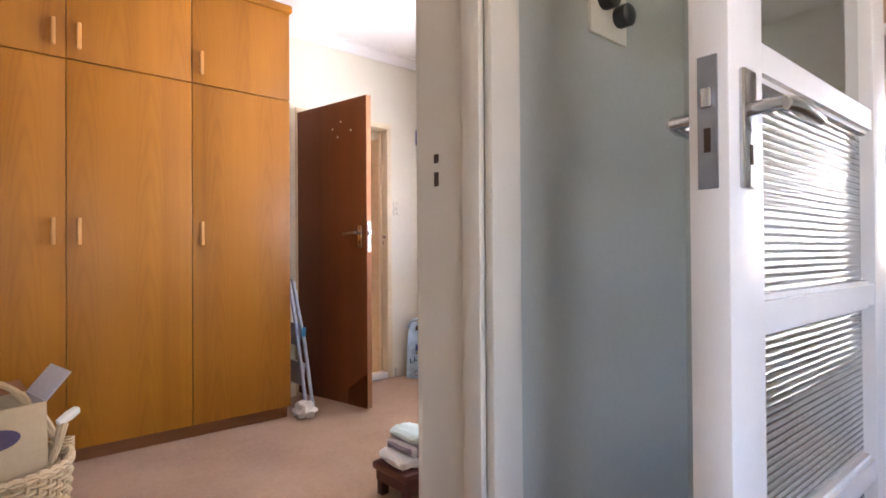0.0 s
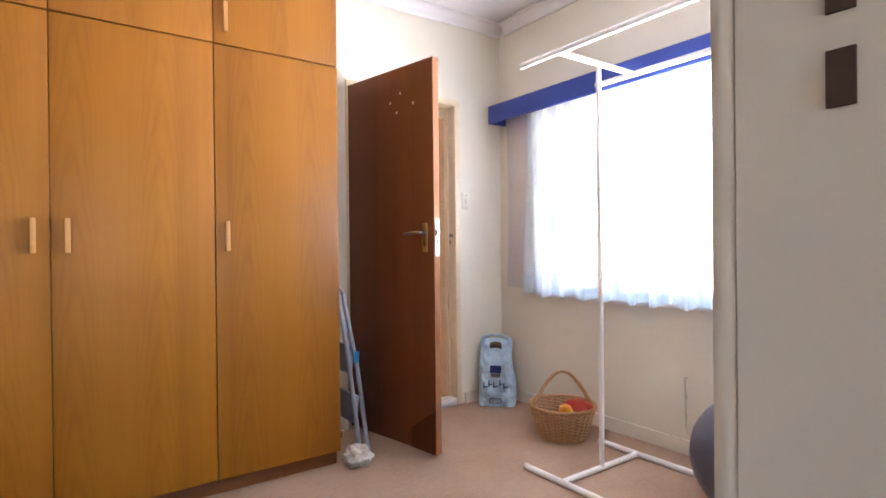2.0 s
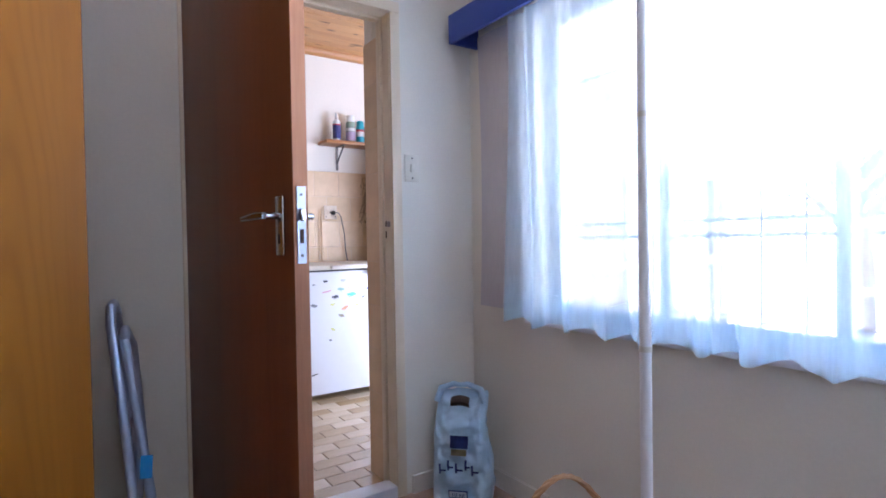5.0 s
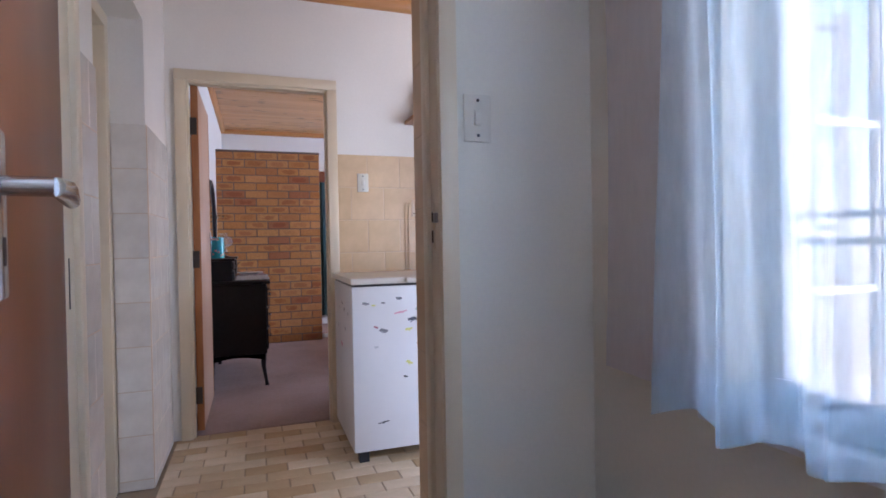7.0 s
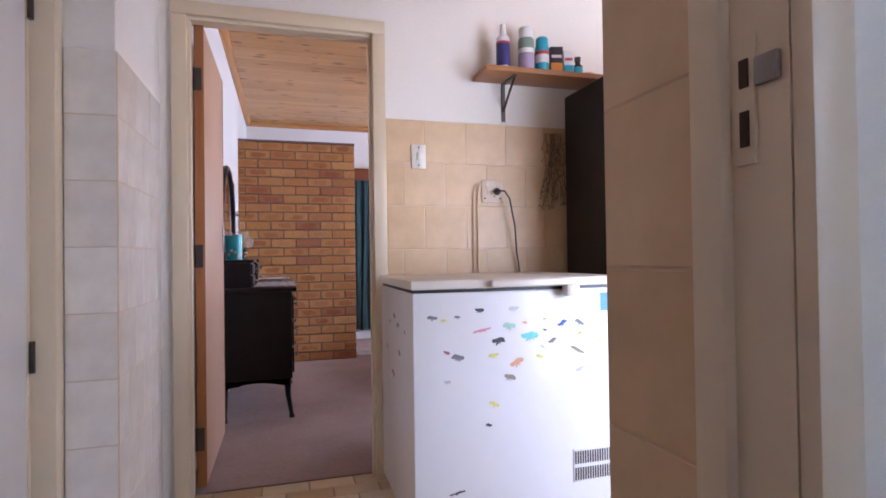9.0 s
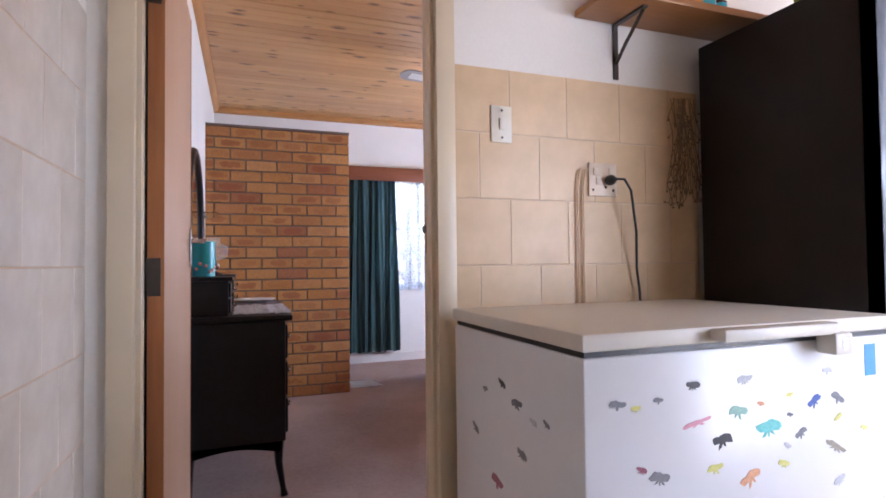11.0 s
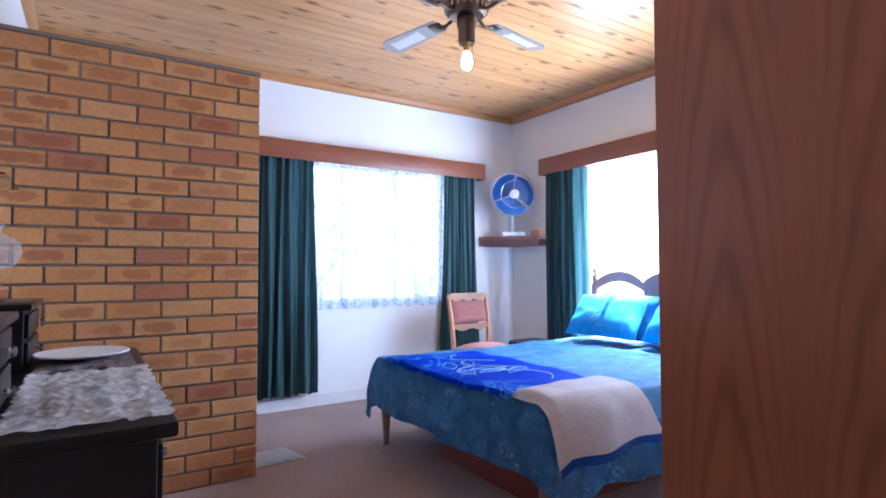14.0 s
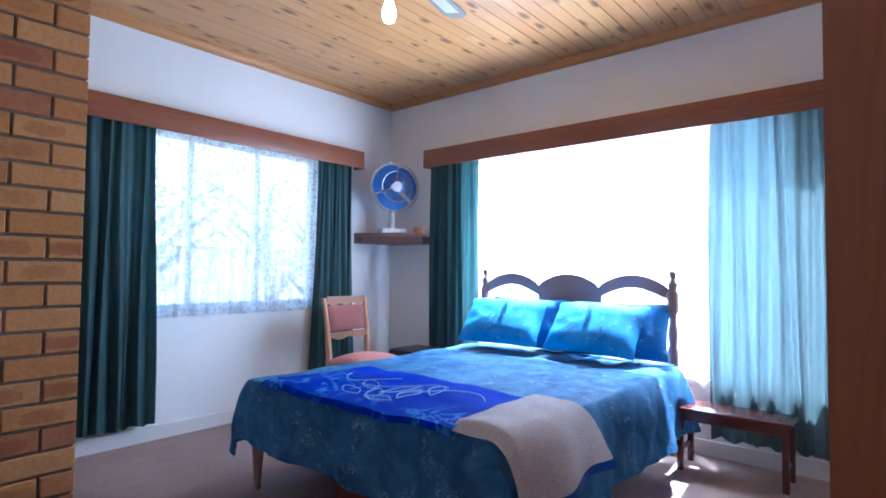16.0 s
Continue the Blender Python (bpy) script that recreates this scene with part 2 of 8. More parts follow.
def emit(name, colour, strength):
    N = Nodes(name)
    N.b.inputs["Base Color"].default_value = (*colour, 1)
    N.b.inputs["Emission Color"].default_value = (*colour, 1)
    N.b.inputs["Emission Strength"].default_value = strength
    return N.m


def brick_mat(name):
    """Face brick: a yellow-orange body with a burnt smudge, different on each brick."""
    N = Nodes(name)
    oi = N.n("ShaderNodeObjectInfo")
    body = ramp(N, oi.outputs["Random"], [(0.0, (0.44, 0.20, 0.075)), (0.25, (0.53, 0.27, 0.095)), (0.45, (0.47, 0.215, 0.068)), (0.7, (0.57, 0.305, 0.118)), (0.88, (0.42, 0.18, 0.07)), (1.0, (0.35, 0.14, 0.07))])
    v = coords(N)
    sc = N.n("ShaderNodeVectorMath")
    sc.operation = 'SCALE'
    sc.inputs[0].default_value = (31.0, 17.0, 23.0)
    N.l(oi.outputs["Random"], sc.inputs["Scale"])
    ad = N.n("ShaderNodeVectorMath")
    ad.operation = 'ADD'
    N.l(v, ad.inputs[0])
    N.l(sc.outputs[0], ad.inputs[1])
    gr = noise_tex(N, ad.outputs[0], 55, 5, 0.7)
    c = mix(N, 0.4, body, mix(N, 1.0, body, ramp(N, gr, [(0.3, (0.55, 0.5, 0.5)), (0.7, (1.3, 1.3, 1.3))]), 'MULTIPLY'))
    sep = N.n("ShaderNodeSeparateXYZ")
    N.l(v, sep.inputs[0])

    def scaled(out, k):
        q = N.n("ShaderNodeMath")
        q.operation = 'MULTIPLY'
        q.inputs[1].default_value = k
        N.l(out, q.inputs[0])
        s = N.n("ShaderNodeMath")
        s.operation = 'POWER'
        s.inputs[1].default_value = 3.4
        a = N.n("ShaderNodeMath")
        a.operation = 'ABSOLUTE'
        N.l(q.outputs[0], a.inputs[0])
        N.l(a.outputs[0], s.inputs[0])
        return s.outputs[0]
    s1 = N.n("ShaderNodeMath")
    s1.operation = 'ADD'
    N.l(scaled(sep.outputs["X"], 11.0), s1.inputs[0])
    N.l(scaled(sep.outputs["Z"], 33.0), s1.inputs[1])
    s2 = N.n("ShaderNodeMath")
    s2.operation = 'ADD'
    N.l(s1.outputs[0], s2.inputs[0])
    warp = noise_tex(N, ad.outputs[0], 11, 4, 0.65)
    N.l(math_node(N, 'SUBTRACT', math_node(N, 'MULTIPLY', warp, 2.6), 0.75), s2.inputs[1])
    blot = ramp(N, s2.outputs[0], [(0.5, (1, 1, 1)), (0.9, (0.75, 0.75, 0.75)), (1.5, (0, 0, 0))])
    rnd = N.n("ShaderNodeMath")
    rnd.operation = 'MULTIPLY'
    rnd.inputs[1].default_value = 7.31
    N.l(oi.outputs["Random"], rnd.inputs[0])
    fra = N.n("ShaderNodeMath")
    fra.operation = 'FRACT'
    N.l(rnd.outputs[0], fra.inputs[0])
    amt = ramp(N, fra.outputs[0], [(0.2, (0.0, 0.0, 0.0)), (0.5, (0.42, 0.42, 0.42)), (1.0, (0.8, 0.8, 0.8))])
    c = mix(N, mix(N, 1.0, blot, amt, 'MULTIPLY'), c, (0.285, 0.092, 0.042))
    pit = noise_tex(N, ad.outputs[0], 210, 2)
    c = mix(N, ramp(N, pit, [(0.66, (0, 0, 0)), (0.72, (0.6, 0.6, 0.6))]), c, (0.12, 0.05, 0.03))
    N.l(c, N.b.inputs["Base Color"])
    N.b.inputs["Roughness"].default_value = 0.85
    N.b.inputs["Specular IOR Level"].default_value = 0.25
    bump(N, gr, 0.6, 0.003)
    return N.m


def tile_mat(name, lo, hi, rough=0.25):
    N = Nodes(name)
    oi = N.n("ShaderNodeObjectInfo")
    body = ramp(N, oi.outputs["Random"], [(0.0, lo), (1.0, hi)])
    v = coords(N)
    w = noise_tex(N, v, 9, 4)
    c = mix(N, 1.0, body, ramp(N, w, [(0.3, (0.88, 0.86, 0.84)), (0.7, (1.05, 1.05, 1.05))]), 'MULTIPLY')
    N.l(c, N.b.inputs["Base Color"])
    N.b.inputs["Roughness"].default_value = rough
    bump(N, noise_tex(N, v, 14, 2), 0.1, 0.004)
    return N.m


M = {}
M["cream_wall"] = surface("cream_wall", (0.74, 0.69, 0.58), 0.75, vary=0.05, grain=90, relief=0.12)
M["grey_wall"] = surface("grey_wall", (0.39, 0.40, 0.36), 0.45, vary=0.06, grain=70, relief=0.12)
M["utility_wall"] = surface("utility_wall", (0.80, 0.755, 0.68), 0.75, vary=0.05, grain=90, relief=0.15)
M["white_wall"] = surface("white_wall", (0.80, 0.79, 0.77), 0.8, vary=0.04, grain=90, relief=0.15)
M["ceiling_paint"] = surface("ceiling_paint", (0.80, 0.77, 0.75), 0.85, vary=0.03, grain=50, relief=0.08)
M["steel_frame"] = chipped("steel_frame", (0.72, 0.60, 0.42), (0.32, 0.25, 0.18), 0.72)
# cream paint of the entry frame, its shade put into the colour
M["frame_cream_shaded"] = chipped("frame_cream_shaded", (0.54, 0.49, 0.41), (0.32, 0.28, 0.24), 0.74)
M["white_gloss"] = chipped("white_gloss", (0.78, 0.76, 0.74), (0.5, 0.45, 0.4), 0.76)
M["trim"] = surface("trim", (0.72, 0.66, 0.56), 0.45, vary=0.08, grain=40)
M["wardrobe_wood"] = wood("wardrobe_wood", (0.36, 0.134, 0.006), (0.205, 0.066, 0.003), 0.46, 'z', 0.55, 0.45, spec=0.35, figure=("X", 0.29, 0.4, 60.0))
M["wardrobe_edge"] = wood("wardrobe_edge", (0.24, 0.08, 0.02), (0.15, 0.05, 0.012), 0.4, 'x')
M["pull_wood"] = wood("pull_wood", (0.62, 0.32, 0.10), (0.48, 0.22, 0.06), 0.4, 'z')
M["brown_door"] = wood("brown_door", (0.20, 0.062, 0.02), (0.13, 0.036, 0.012), 0.36, 'z', 1.0, 0.25, spec=0.3, figure=("X", 0.4, 0.2, 80.0))
M["door_lip_dark"] = wood("door_lip_dark", (0.36, 0.17, 0.085), (0.22, 0.09, 0.042), 0.7, 'z', 2.0, 0.5, spec=0.2)
M["door_lip"] = wood("door_lip", (0.46, 0.19, 0.06), (0.28, 0.10, 0.03), 0.55, 'z')
M["pink_door"] = wood("pink_door", (0.55, 0.34, 0.215), (0.47, 0.28, 0.165), 0.45, 'z', 1.0, 0.2)
M["red_wood"] = wood("red_wood", (0.33, 0.108, 0.045), (0.135, 0.038, 0.016), 0.42, 'z', 1.2, 0.35, spec=0.35, figure=("Y", 0.25, 0.9, 36.0))
M["pelmet_wood"] = wood("pelmet_wood", (0.33, 0.112, 0.055), (0.15, 0.046, 0.022), 0.4, 'x', 1.0, 0.4)
M["pelmet_wood_y"] = wood("pelmet_wood_y", (0.33, 0.112, 0.055), (0.15, 0.046, 0.022), 0.4, 'y', 1.0, 0.4)
M["pine"] = wood("pine", (0.72, 0.41, 0.165), (0.44, 0.195, 0.06), 0.35, 'x', 1.0, 0.45, island=0.35, knots=1)
M["pine_trim"] = wood("pine_trim", (0.55, 0.27, 0.09), (0.40, 0.17, 0.05), 0.4, 'x', 1.0, 0.3)
M["pine_trim_y"] = wood("pine_trim_y", (0.55, 0.27, 0.09), (0.40, 0.17, 0.05), 0.4, 'y', 1.0, 0.3)
M["shelf_wood"] = wood("shelf_wood", (0.44, 0.20, 0.07), (0.32, 0.13, 0.04), 0.4, 'x')
M["chair_wood"] = wood("chair_wood", (0.52, 0.28, 0.15), (0.38, 0.18, 0.09), 0.4, 'z')
# lighter than the dark wood itself: window glare is put into this colour
M["bed_wood"] = wood("bed_wood", (0.34, 0.20, 0.17), (0.22, 0.12, 0.10), 0.35, 'y')
M["carpet_beige"] = carpet("carpet_beige", (0.46, 0.315, 0.22), (0.32, 0.205, 0.137))
M["carpet_mauve"] = carpet("carpet_mauve", (0.40, 0.30, 0.27), (0.25, 0.175, 0.16))
M["wall_tile"] = tile_mat("wall_tile", (0.63, 0.435, 0.235), (0.68, 0.49, 0.295), 0.4)
M["wall_tile_white"] = tile_mat("wall_tile_white", (0.74, 0.68, 0.60), (0.80, 0.75, 0.67))
M["floor_tile"] = tile_mat("floor_tile", (0.50, 0.36, 0.20), (0.78, 0.66, 0.48), 0.22)
M["grout"] = surface("grout", (0.30, 0.235, 0.165), 0.9)
M["tile_grout"] = surface("tile_grout", (0.62, 0.47, 0.32), 0.9)
M["brick"] = brick_mat("brick")
M["mortar"] = surface("mortar", (0.19, 0.145, 0.12), 0.95, vary=0.2, grain=120, relief=0.5)
M["chrome"] = surface("chrome", (0.55, 0.55, 0.56), 0.22, 1.0, vary=0.08, relief=0.03)
M["steel_dull"] = surface("steel_dull", (0.27, 0.28, 0.32), 0.38, 1.0, vary=0.2, grain=40, relief=0.05)
M["strike_dull"] = surface("strike_dull", (0.27, 0.24, 0.22), 0.45, 0.7, vary=0.25, grain=40, relief=0.05)
M["dark_metal"] = surface("dark_metal", (0.10, 0.085, 0.075), 0.35, 0.9, vary=0.2)
M["brass_dark"] = surface("brass_dark", (0.16, 0.11, 0.08), 0.3, 1.0, vary=0.25)
M["brass"] = surface("brass", (0.55, 0.38, 0.16), 0.3, 1.0, vary=0.2)
M["hole"] = surface("hole", (0.05, 0.025, 0.015), 0.9)
M["black_wood"] = surface("black_wood", (0.017, 0.014, 0.015), 0.35, vary=0.3, grain=30, relief=0.08, spec=0.2)
M["black_plastic"] = surface("black_plastic", (0.02, 0.02, 0.022), 0.4, vary=0.2)
M["white_plastic"] = surface("white_plastic", (0.70, 0.65, 0.54), 0.4, vary=0.04, relief=0.03)
M["freezer_white"] = surface("freezer_white", (0.80, 0.80, 0.81), 0.24, vary=0.03, grain=20, relief=0.02, dist=0.004)
M["freezer_lid"] = surface("freezer_lid", (0.72, 0.67, 0.58), 0.35, vary=0.06)
M["fridge_black"] = surface("fridge_black", (0.018, 0.013, 0.012), 0.4, vary=0.4, grain=8, relief=0.05, spec=0.2)
M["fridge_silver"] = surface("fridge_silver", (0.205, 0.217, 0.245), 0.36, 0.15, vary=0.04, grain=30, relief=0.015, spec=0.35)
M["pelmet_blue"] = cloth("pelmet_blue", (0.055, 0.09, 0.36), rough=0.8)
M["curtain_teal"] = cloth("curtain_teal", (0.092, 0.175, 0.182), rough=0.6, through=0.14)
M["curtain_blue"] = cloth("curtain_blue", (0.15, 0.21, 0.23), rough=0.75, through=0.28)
M["net_white"] = net("net_white", (0.76, 0.90, 1.0), 0.56)
# same net at the corner: shade and wall tone are put into its colour
M["net_panel_shaded"] = net("net_panel_shaded", (0.88, 0.84, 0.85), 0.38)
M["net_sheer"] = net("net_sheer", (0.93, 0.94, 0.97), 0.84)
M["net_lace"] = net("net_lace", (0.84, 0.88, 0.90), 0.42, lace=True)
M["net_seam"] = cloth("net_seam", (0.62, 0.66, 0.76))
M["window_glass"] = glass("window_glass")
M["reeded"] = glass("reeded", (0.93, 0.97, 0.98), 0.06, wavy=26.0)
N = Nodes("lamp_glass")
N.b.inputs["Base Color"].default_value = (0.9, 0.92, 0.93, 1)
N.b.inputs["Roughness"].default_value = 0.06
thin = N.n("ShaderNodeMixShader")
thin.inputs[0].default_value = 0.82
N.l(N.b.outputs[0], thin.inputs[1])
N.l(N.n("ShaderNodeBsdfTransparent").outputs[0], thin.inputs[2])
N.l(thin.outputs[0], N.out.inputs["Surface"])
M["lamp_glass"] = N.m
M["clear_glass"] = glass("clear_glass", (0.95, 0.98, 0.97), 0.03)
M["mirror"] = surface("mirror", (0.85, 0.86, 0.86), 0.02, 1.0, vary=0.01, relief=0)
M["rack_white"] = surface("rack_white", (0.80, 0.78, 0.76), 0.3, vary=0.04)
M["wicker"] = wood("wicker", (0.58, 0.34, 0.16), (0.36, 0.18, 0.075), 0.6, 'z', 3.0, 0.1)
M["wicker_pale"] = wood("wicker_pale", (0.62, 0.46, 0.25), (0.42, 0.28, 0.14), 0.6, 'z', 3.0, 0.1)

# ---- building helpers ----
def box(bm, x0, x1, y0, y1, z0, z1, bev=0.0):
    vs = [bm.verts.new((x, y, z)) for x in (x0, x1) for y in (y0, y1) for z in (z0, z1)]
    fs = [bm.faces.new([vs[i] for i in f]) for f in ((0, 1, 3, 2), (4, 6, 7, 5), (0, 4, 5, 1), (2, 3, 7, 6), (0, 2, 6, 4), (1, 5, 7, 3))]
    if bev:
        es = list({e for f in fs for e in f.edges})
        bmesh.ops.bevel(bm, geom=es, offset=bev, segments=2, affect='EDGES', profile=0.5)
    return bm


def boxes(*specs, bev=0.0):
    bm = bmesh.new()
    for s in specs:
        box(bm, *s, bev=bev)
    return bm


def tube(bm, pts, r, seg=10, cap=True):
    """A round bar along points; r may be a list."""
    pts = [Vector(p) for p in pts]
    rs = r if isinstance(r, (list, tuple)) else [r] * len(pts)
    rings = []
    side = None
    for i, p in enumerate(pts):
        d = (pts[min(i + 1, len(pts) - 1)] - pts[max(i - 1, 0)]).normalized()
        if side is None:
            side = d.orthogonal().normalized()
        side = (side - d * side.dot(d)).normalized()
        up = d.cross(side)
        rings.append([bm.verts.new(p + (side * math.cos(a) + up * math.sin(a)) * rs[i]) for a in (2 * math.pi * k / seg for k in range(seg))])
    for a, b in zip(rings, rings[1:]):
        for k in range(seg):
            bm.faces.new((a[k], a[(k + 1) % seg], b[(k + 1) % seg], b[k])).smooth = True
    if cap:
        bm.faces.new(rings[0][::-1])
        bm.faces.new(rings[-1])
    return bm


def lathe(bm, profile, at=(0, 0, 0), seg=24, squash=1.0):
    """A turned body round z: profile is (radius, height) from the bottom up."""
    rings = []
    for r, z in profile:
        rings.append([bm.verts.new((at[0] + r * math.cos(a), at[1] + r * squash * math.sin(a), at[2] + z)) for a in (2 * math.pi * k / seg for k in range(seg))])
    for a, b in zip(rings, rings[1:]):
        for k in range(seg):
            bm.faces.new((a[k], a[(k + 1) % seg], b[(k + 1) % seg], b[k])).smooth = True
    bm.faces.new(rings[0][::-1])
    bm.faces.new(rings[-1])
    return bm


def arc(p, q, rise, n=14):
    """Points of an arch from p to q."""
    p, q = Vector(p), Vector(q)
    return [p.lerp(q, i / n) + Vector((0, 0, rise * math.sin(math.pi * i / n))) for i in range(n + 1)]


def sheet(bm, f, nu, nv, thick=0.0):
    """A surface from f(u, v), u and v from 0 to 1; with a thickness it is closed."""
    g = [[bm.verts.new(f(i / nu, j / nv)) for j in range(nv + 1)] for i in range(nu + 1)]
    fs = []
    for i in range(nu):
        for j in range(nv):
            fc = bm.faces.new((g[i][j], g[i + 1][j], g[i + 1][j + 1], g[i][j + 1]))
            fc.smooth = True
            fs.append(fc)
    if thick:
        bmesh.ops.solidify(bm, geom=fs, thickness=thick)
    return bm


def moved(bm, m):
    bmesh.ops.transform(bm, matrix=m, verts=bm.verts)
    return bm


def chain(ob):
    m = ob.matrix_basis
    while ob.parent:
        m = ob.parent.matrix_basis @ ob.matrix_parent_inverse @ m
        ob = ob.parent
    return m


def obj(name, bm, material):
    bmesh.ops.recalc_face_normals(bm, faces=bm.faces)
    me = bpy.data.meshes.new(name)
    bm.to_mesh(me)
    bm.free()
    me.set_sharp_from_angle(angle=radians(38))
    me.materials.append(M[material] if isinstance(material, str) else material)
    return new(name, me)


def part(name, bm, material, parent, label=""):
    ob = obj(name, bm, material)
    ob.parent = parent
    ob.matrix_parent_inverse = chain(parent).inverted()
    if label:
        ob["label"] = label
    return ob


def thing(name, label, category, at=(0, 0, 0), group="", kind=""):
    e = new(name)
    e.empty_display_size = 0.1
    e.matrix_basis = Matrix.Translation(at)
    return tagged(e, label, category, group, kind)


def setting(name, bm, material, label="", category=""):
    return tagged(obj(name, bm, material), label, category, kind="structure")


def wall(name, axis, at, thick, a0, a1, z0, z1, holes, material, label):
    """A wall along x ('x': its face at y = at) or y, with openings (a, b, z, z) cut through."""
    bm = bmesh.new()
    cuts = sorted({a0, a1, *[h[0] for h in holes], *[h[1] for h in holes]})
    for p, q in zip(cuts, cuts[1:]):
        spans = [(h[2], h[3]) for h in holes if h[0] <= p + 1e-6 and h[1] >= q - 1e-6]
        zs = [z0]
        for s in sorted(spans):
            zs += [s[0], s[1]]
        zs.append(z1)
        for lo, hi in zip(zs[::2], zs[1::2]):
            if hi - lo > 1e-4:
                if axis == 'x':
                    box(bm, p, q, min(at, at + thick), max(at, at + thick), lo, hi)
                else:
                    box(bm, min(at, at + thick), max(at, at + thick), p, q, lo, hi)
    bmesh.ops.remove_doubles(bm, verts=bm.verts, dist=1e-5)
    return setting(name, bm, material, label, "wall")

# ---- structure ----
ROOM_Z, UTIL_Z, BED_Z = 2.67, 2.63, 2.62

setting("floor_room", boxes((-4.6, 0.0, -5.6, 0.06, -0.12, 0.0)), "carpet_beige", "worn beige-brown carpet of the dressing room", "floor")
setting("floor_bedroom", boxes((-1.3, 2.9, 2.235, 6.6, -0.12, 0.0)), "carpet_mauve", "mauve-grey short pile carpet of the bedroom", "floor")
setting("floor_utility", boxes((-2.6, 2.9, 0.06, 2.235, -0.12, -0.006)), "grout", "grout bed under the utility room's brick-laid tiles", "floor")

# dressing room
wall("wall_room_door", 'x', 0.0, 0.23, -4.6, 0.0, 0, 2.8, [(-1.215, -0.385, 0.0, 2.09)], "cream_wall", "cream painted plaster wall with an inner doorway")
wall("wall_room_window", 'y', 0.0, 0.25, -2.8, 0.25, 0, 2.8, [(-2.45, -0.42, 0.78, 1.98)], "cream_wall", "cream painted plaster wall with a wide window")
wall("wall_room_entry", 'x', -2.99, 0.17, -4.6, -1.55, 0, 2.8, [(-3.16, -2.29, 0.0, 2.09)], "grey_wall", "pale grey-green painted wall with a doorway")
wall("wall_room_west", 'y', -4.6, -0.12, -5.6, 0.23, 0, 2.8, [], "cream_wall", "plain cream wall closing the room")
wall("wall_room_south", 'x', -2.8, -0.19, -1.55, 0.25, 0, 2.8, [], "cream_wall", "plain cream wall closing the room")
wall("wall_hall_east", 'y', -1.55, 0.12, -5.6, -2.99, 0, 2.8, [(-4.16, -3.38, 0.0, 2.07)], "grey_wall", "pale grey-green hall wall with a doorway")
# the opening in this unseen wall is added for the hall's fill light
wall("wall_hall_south", 'x', -5.6, -0.12, -4.72, 1.3, 0, 2.8, [(-3.65, -2.55, 0.85, 2.1)], "grey_wall", "plain hall wall closing the place")
wall("wall_kitchen_north", 'x', -3.18, 0.19, -1.43, 1.3, 0, 2.8, [], "white_wall", "plain white kitchen wall")
wall("wall_kitchen_east", 'y', 1.3, 0.2, -5.72, -2.99, 0, 2.8, [(-5.0, -3.3, 0.95, 2.05)], "white_wall", "white kitchen wall with a window")
setting("floor_kitchen", boxes((-1.43, 1.3, -5.6, -3.18, -0.12, -0.002)), "carpet_beige", "plain kitchen floor", "floor")
setting("ceiling_room", boxes((-4.7, 0.2, -5.7, 0.2, ROOM_Z, ROOM_Z + 0.06)), "ceiling_paint", "white painted board ceiling", "ceiling")
setting("ceiling_kitchen", boxes((0.2, 1.5, -5.7, -2.8, ROOM_Z, ROOM_Z + 0.06)), "ceiling_paint", "white painted board ceiling", "ceiling")


def cornice(name, axis, at, a0, a1, ztop, size, sign, material, label):
    """A coved moulding in the angle of wall and ceiling."""
    bm = bmesh.new()
    prof = [(0.0, 0.0), (0.0, -size), (0.012, -size), (0.018, -size * 0.86)]
    prof += [(0.018 + (size * 0.72) * (1 - math.cos(a)), -size * 0.86 + size * 0.72 * math.sin(a)) for a in (math.pi / 2 * k / 6 for k in range(1, 7))]
    prof += [(size, -0.012), (size, 0.0)]
    ends = []
    for a in (a0, a1):
        ends.append([bm.verts.new((a, at + sign * d, ztop + z) if axis == 'x' else (at + sign * d, a, ztop + z)) for d, z in prof])
    n = len(prof)
    for k in range(n):
        bm.faces.new((ends[0][k], ends[0][(k + 1) % n], ends[1][(k + 1) % n], ends[1][k]))
    bm.faces.new(ends[0])
    bm.faces.new(ends[1][::-1])
    return setting(name, bm, material, label, "cornice")


cornice("trim_cornice_door", 'x', 0.0, -4.6, 0.0, ROOM_Z, 0.075, -1, "ceiling_paint", "white coved plaster cornice")
cornice("trim_cornice_window", 'y', 0.0, -2.8, -0.075, ROOM_Z, 0.075, -1, "ceiling_paint", "white coved plaster cornice")

# utility room
wall("wall_utility_south", 'x', 0.0, 0.23, 0.25, 2.9, 0, 2.8, [(0.75, 2.2, 0.35, 2.05)], "utility_wall", "white utility room wall with a window")
setting("wall_utility_pier", boxes((-0.385, 0.6, 0.232, 0.305, 0.0, 2.8)), "utility_wall", "white wall pier beside the inner doorway", "wall")
wall("wall_utility_west", 'y', -1.293, -0.142, 0.23, 2.175, 0, 2.8, [(0.72, 1.56, 0.0, 2.13)], "utility_wall", "white and tiled utility wall with a side doorway")
wall("wall_utility_north", 'x', 2.175, 0.12, -1.435, 2.9, 0, 2.8, [(-1.225, -0.36, 0.0, 2.09)], "utility_wall", "white wall, tiled low down, with the bedroom doorway")
wall("wall_utility_east", 'y', 2.75, 0.15, 0.23, 2.175, 0, 2.8, [], "utility_wall", "plain white utility wall")
wall("wall_side_passage", 'y', -2.45, -0.1, 0.1, 2.3, 0, 2.8, [], "white_wall", "plain wall behind the side door")

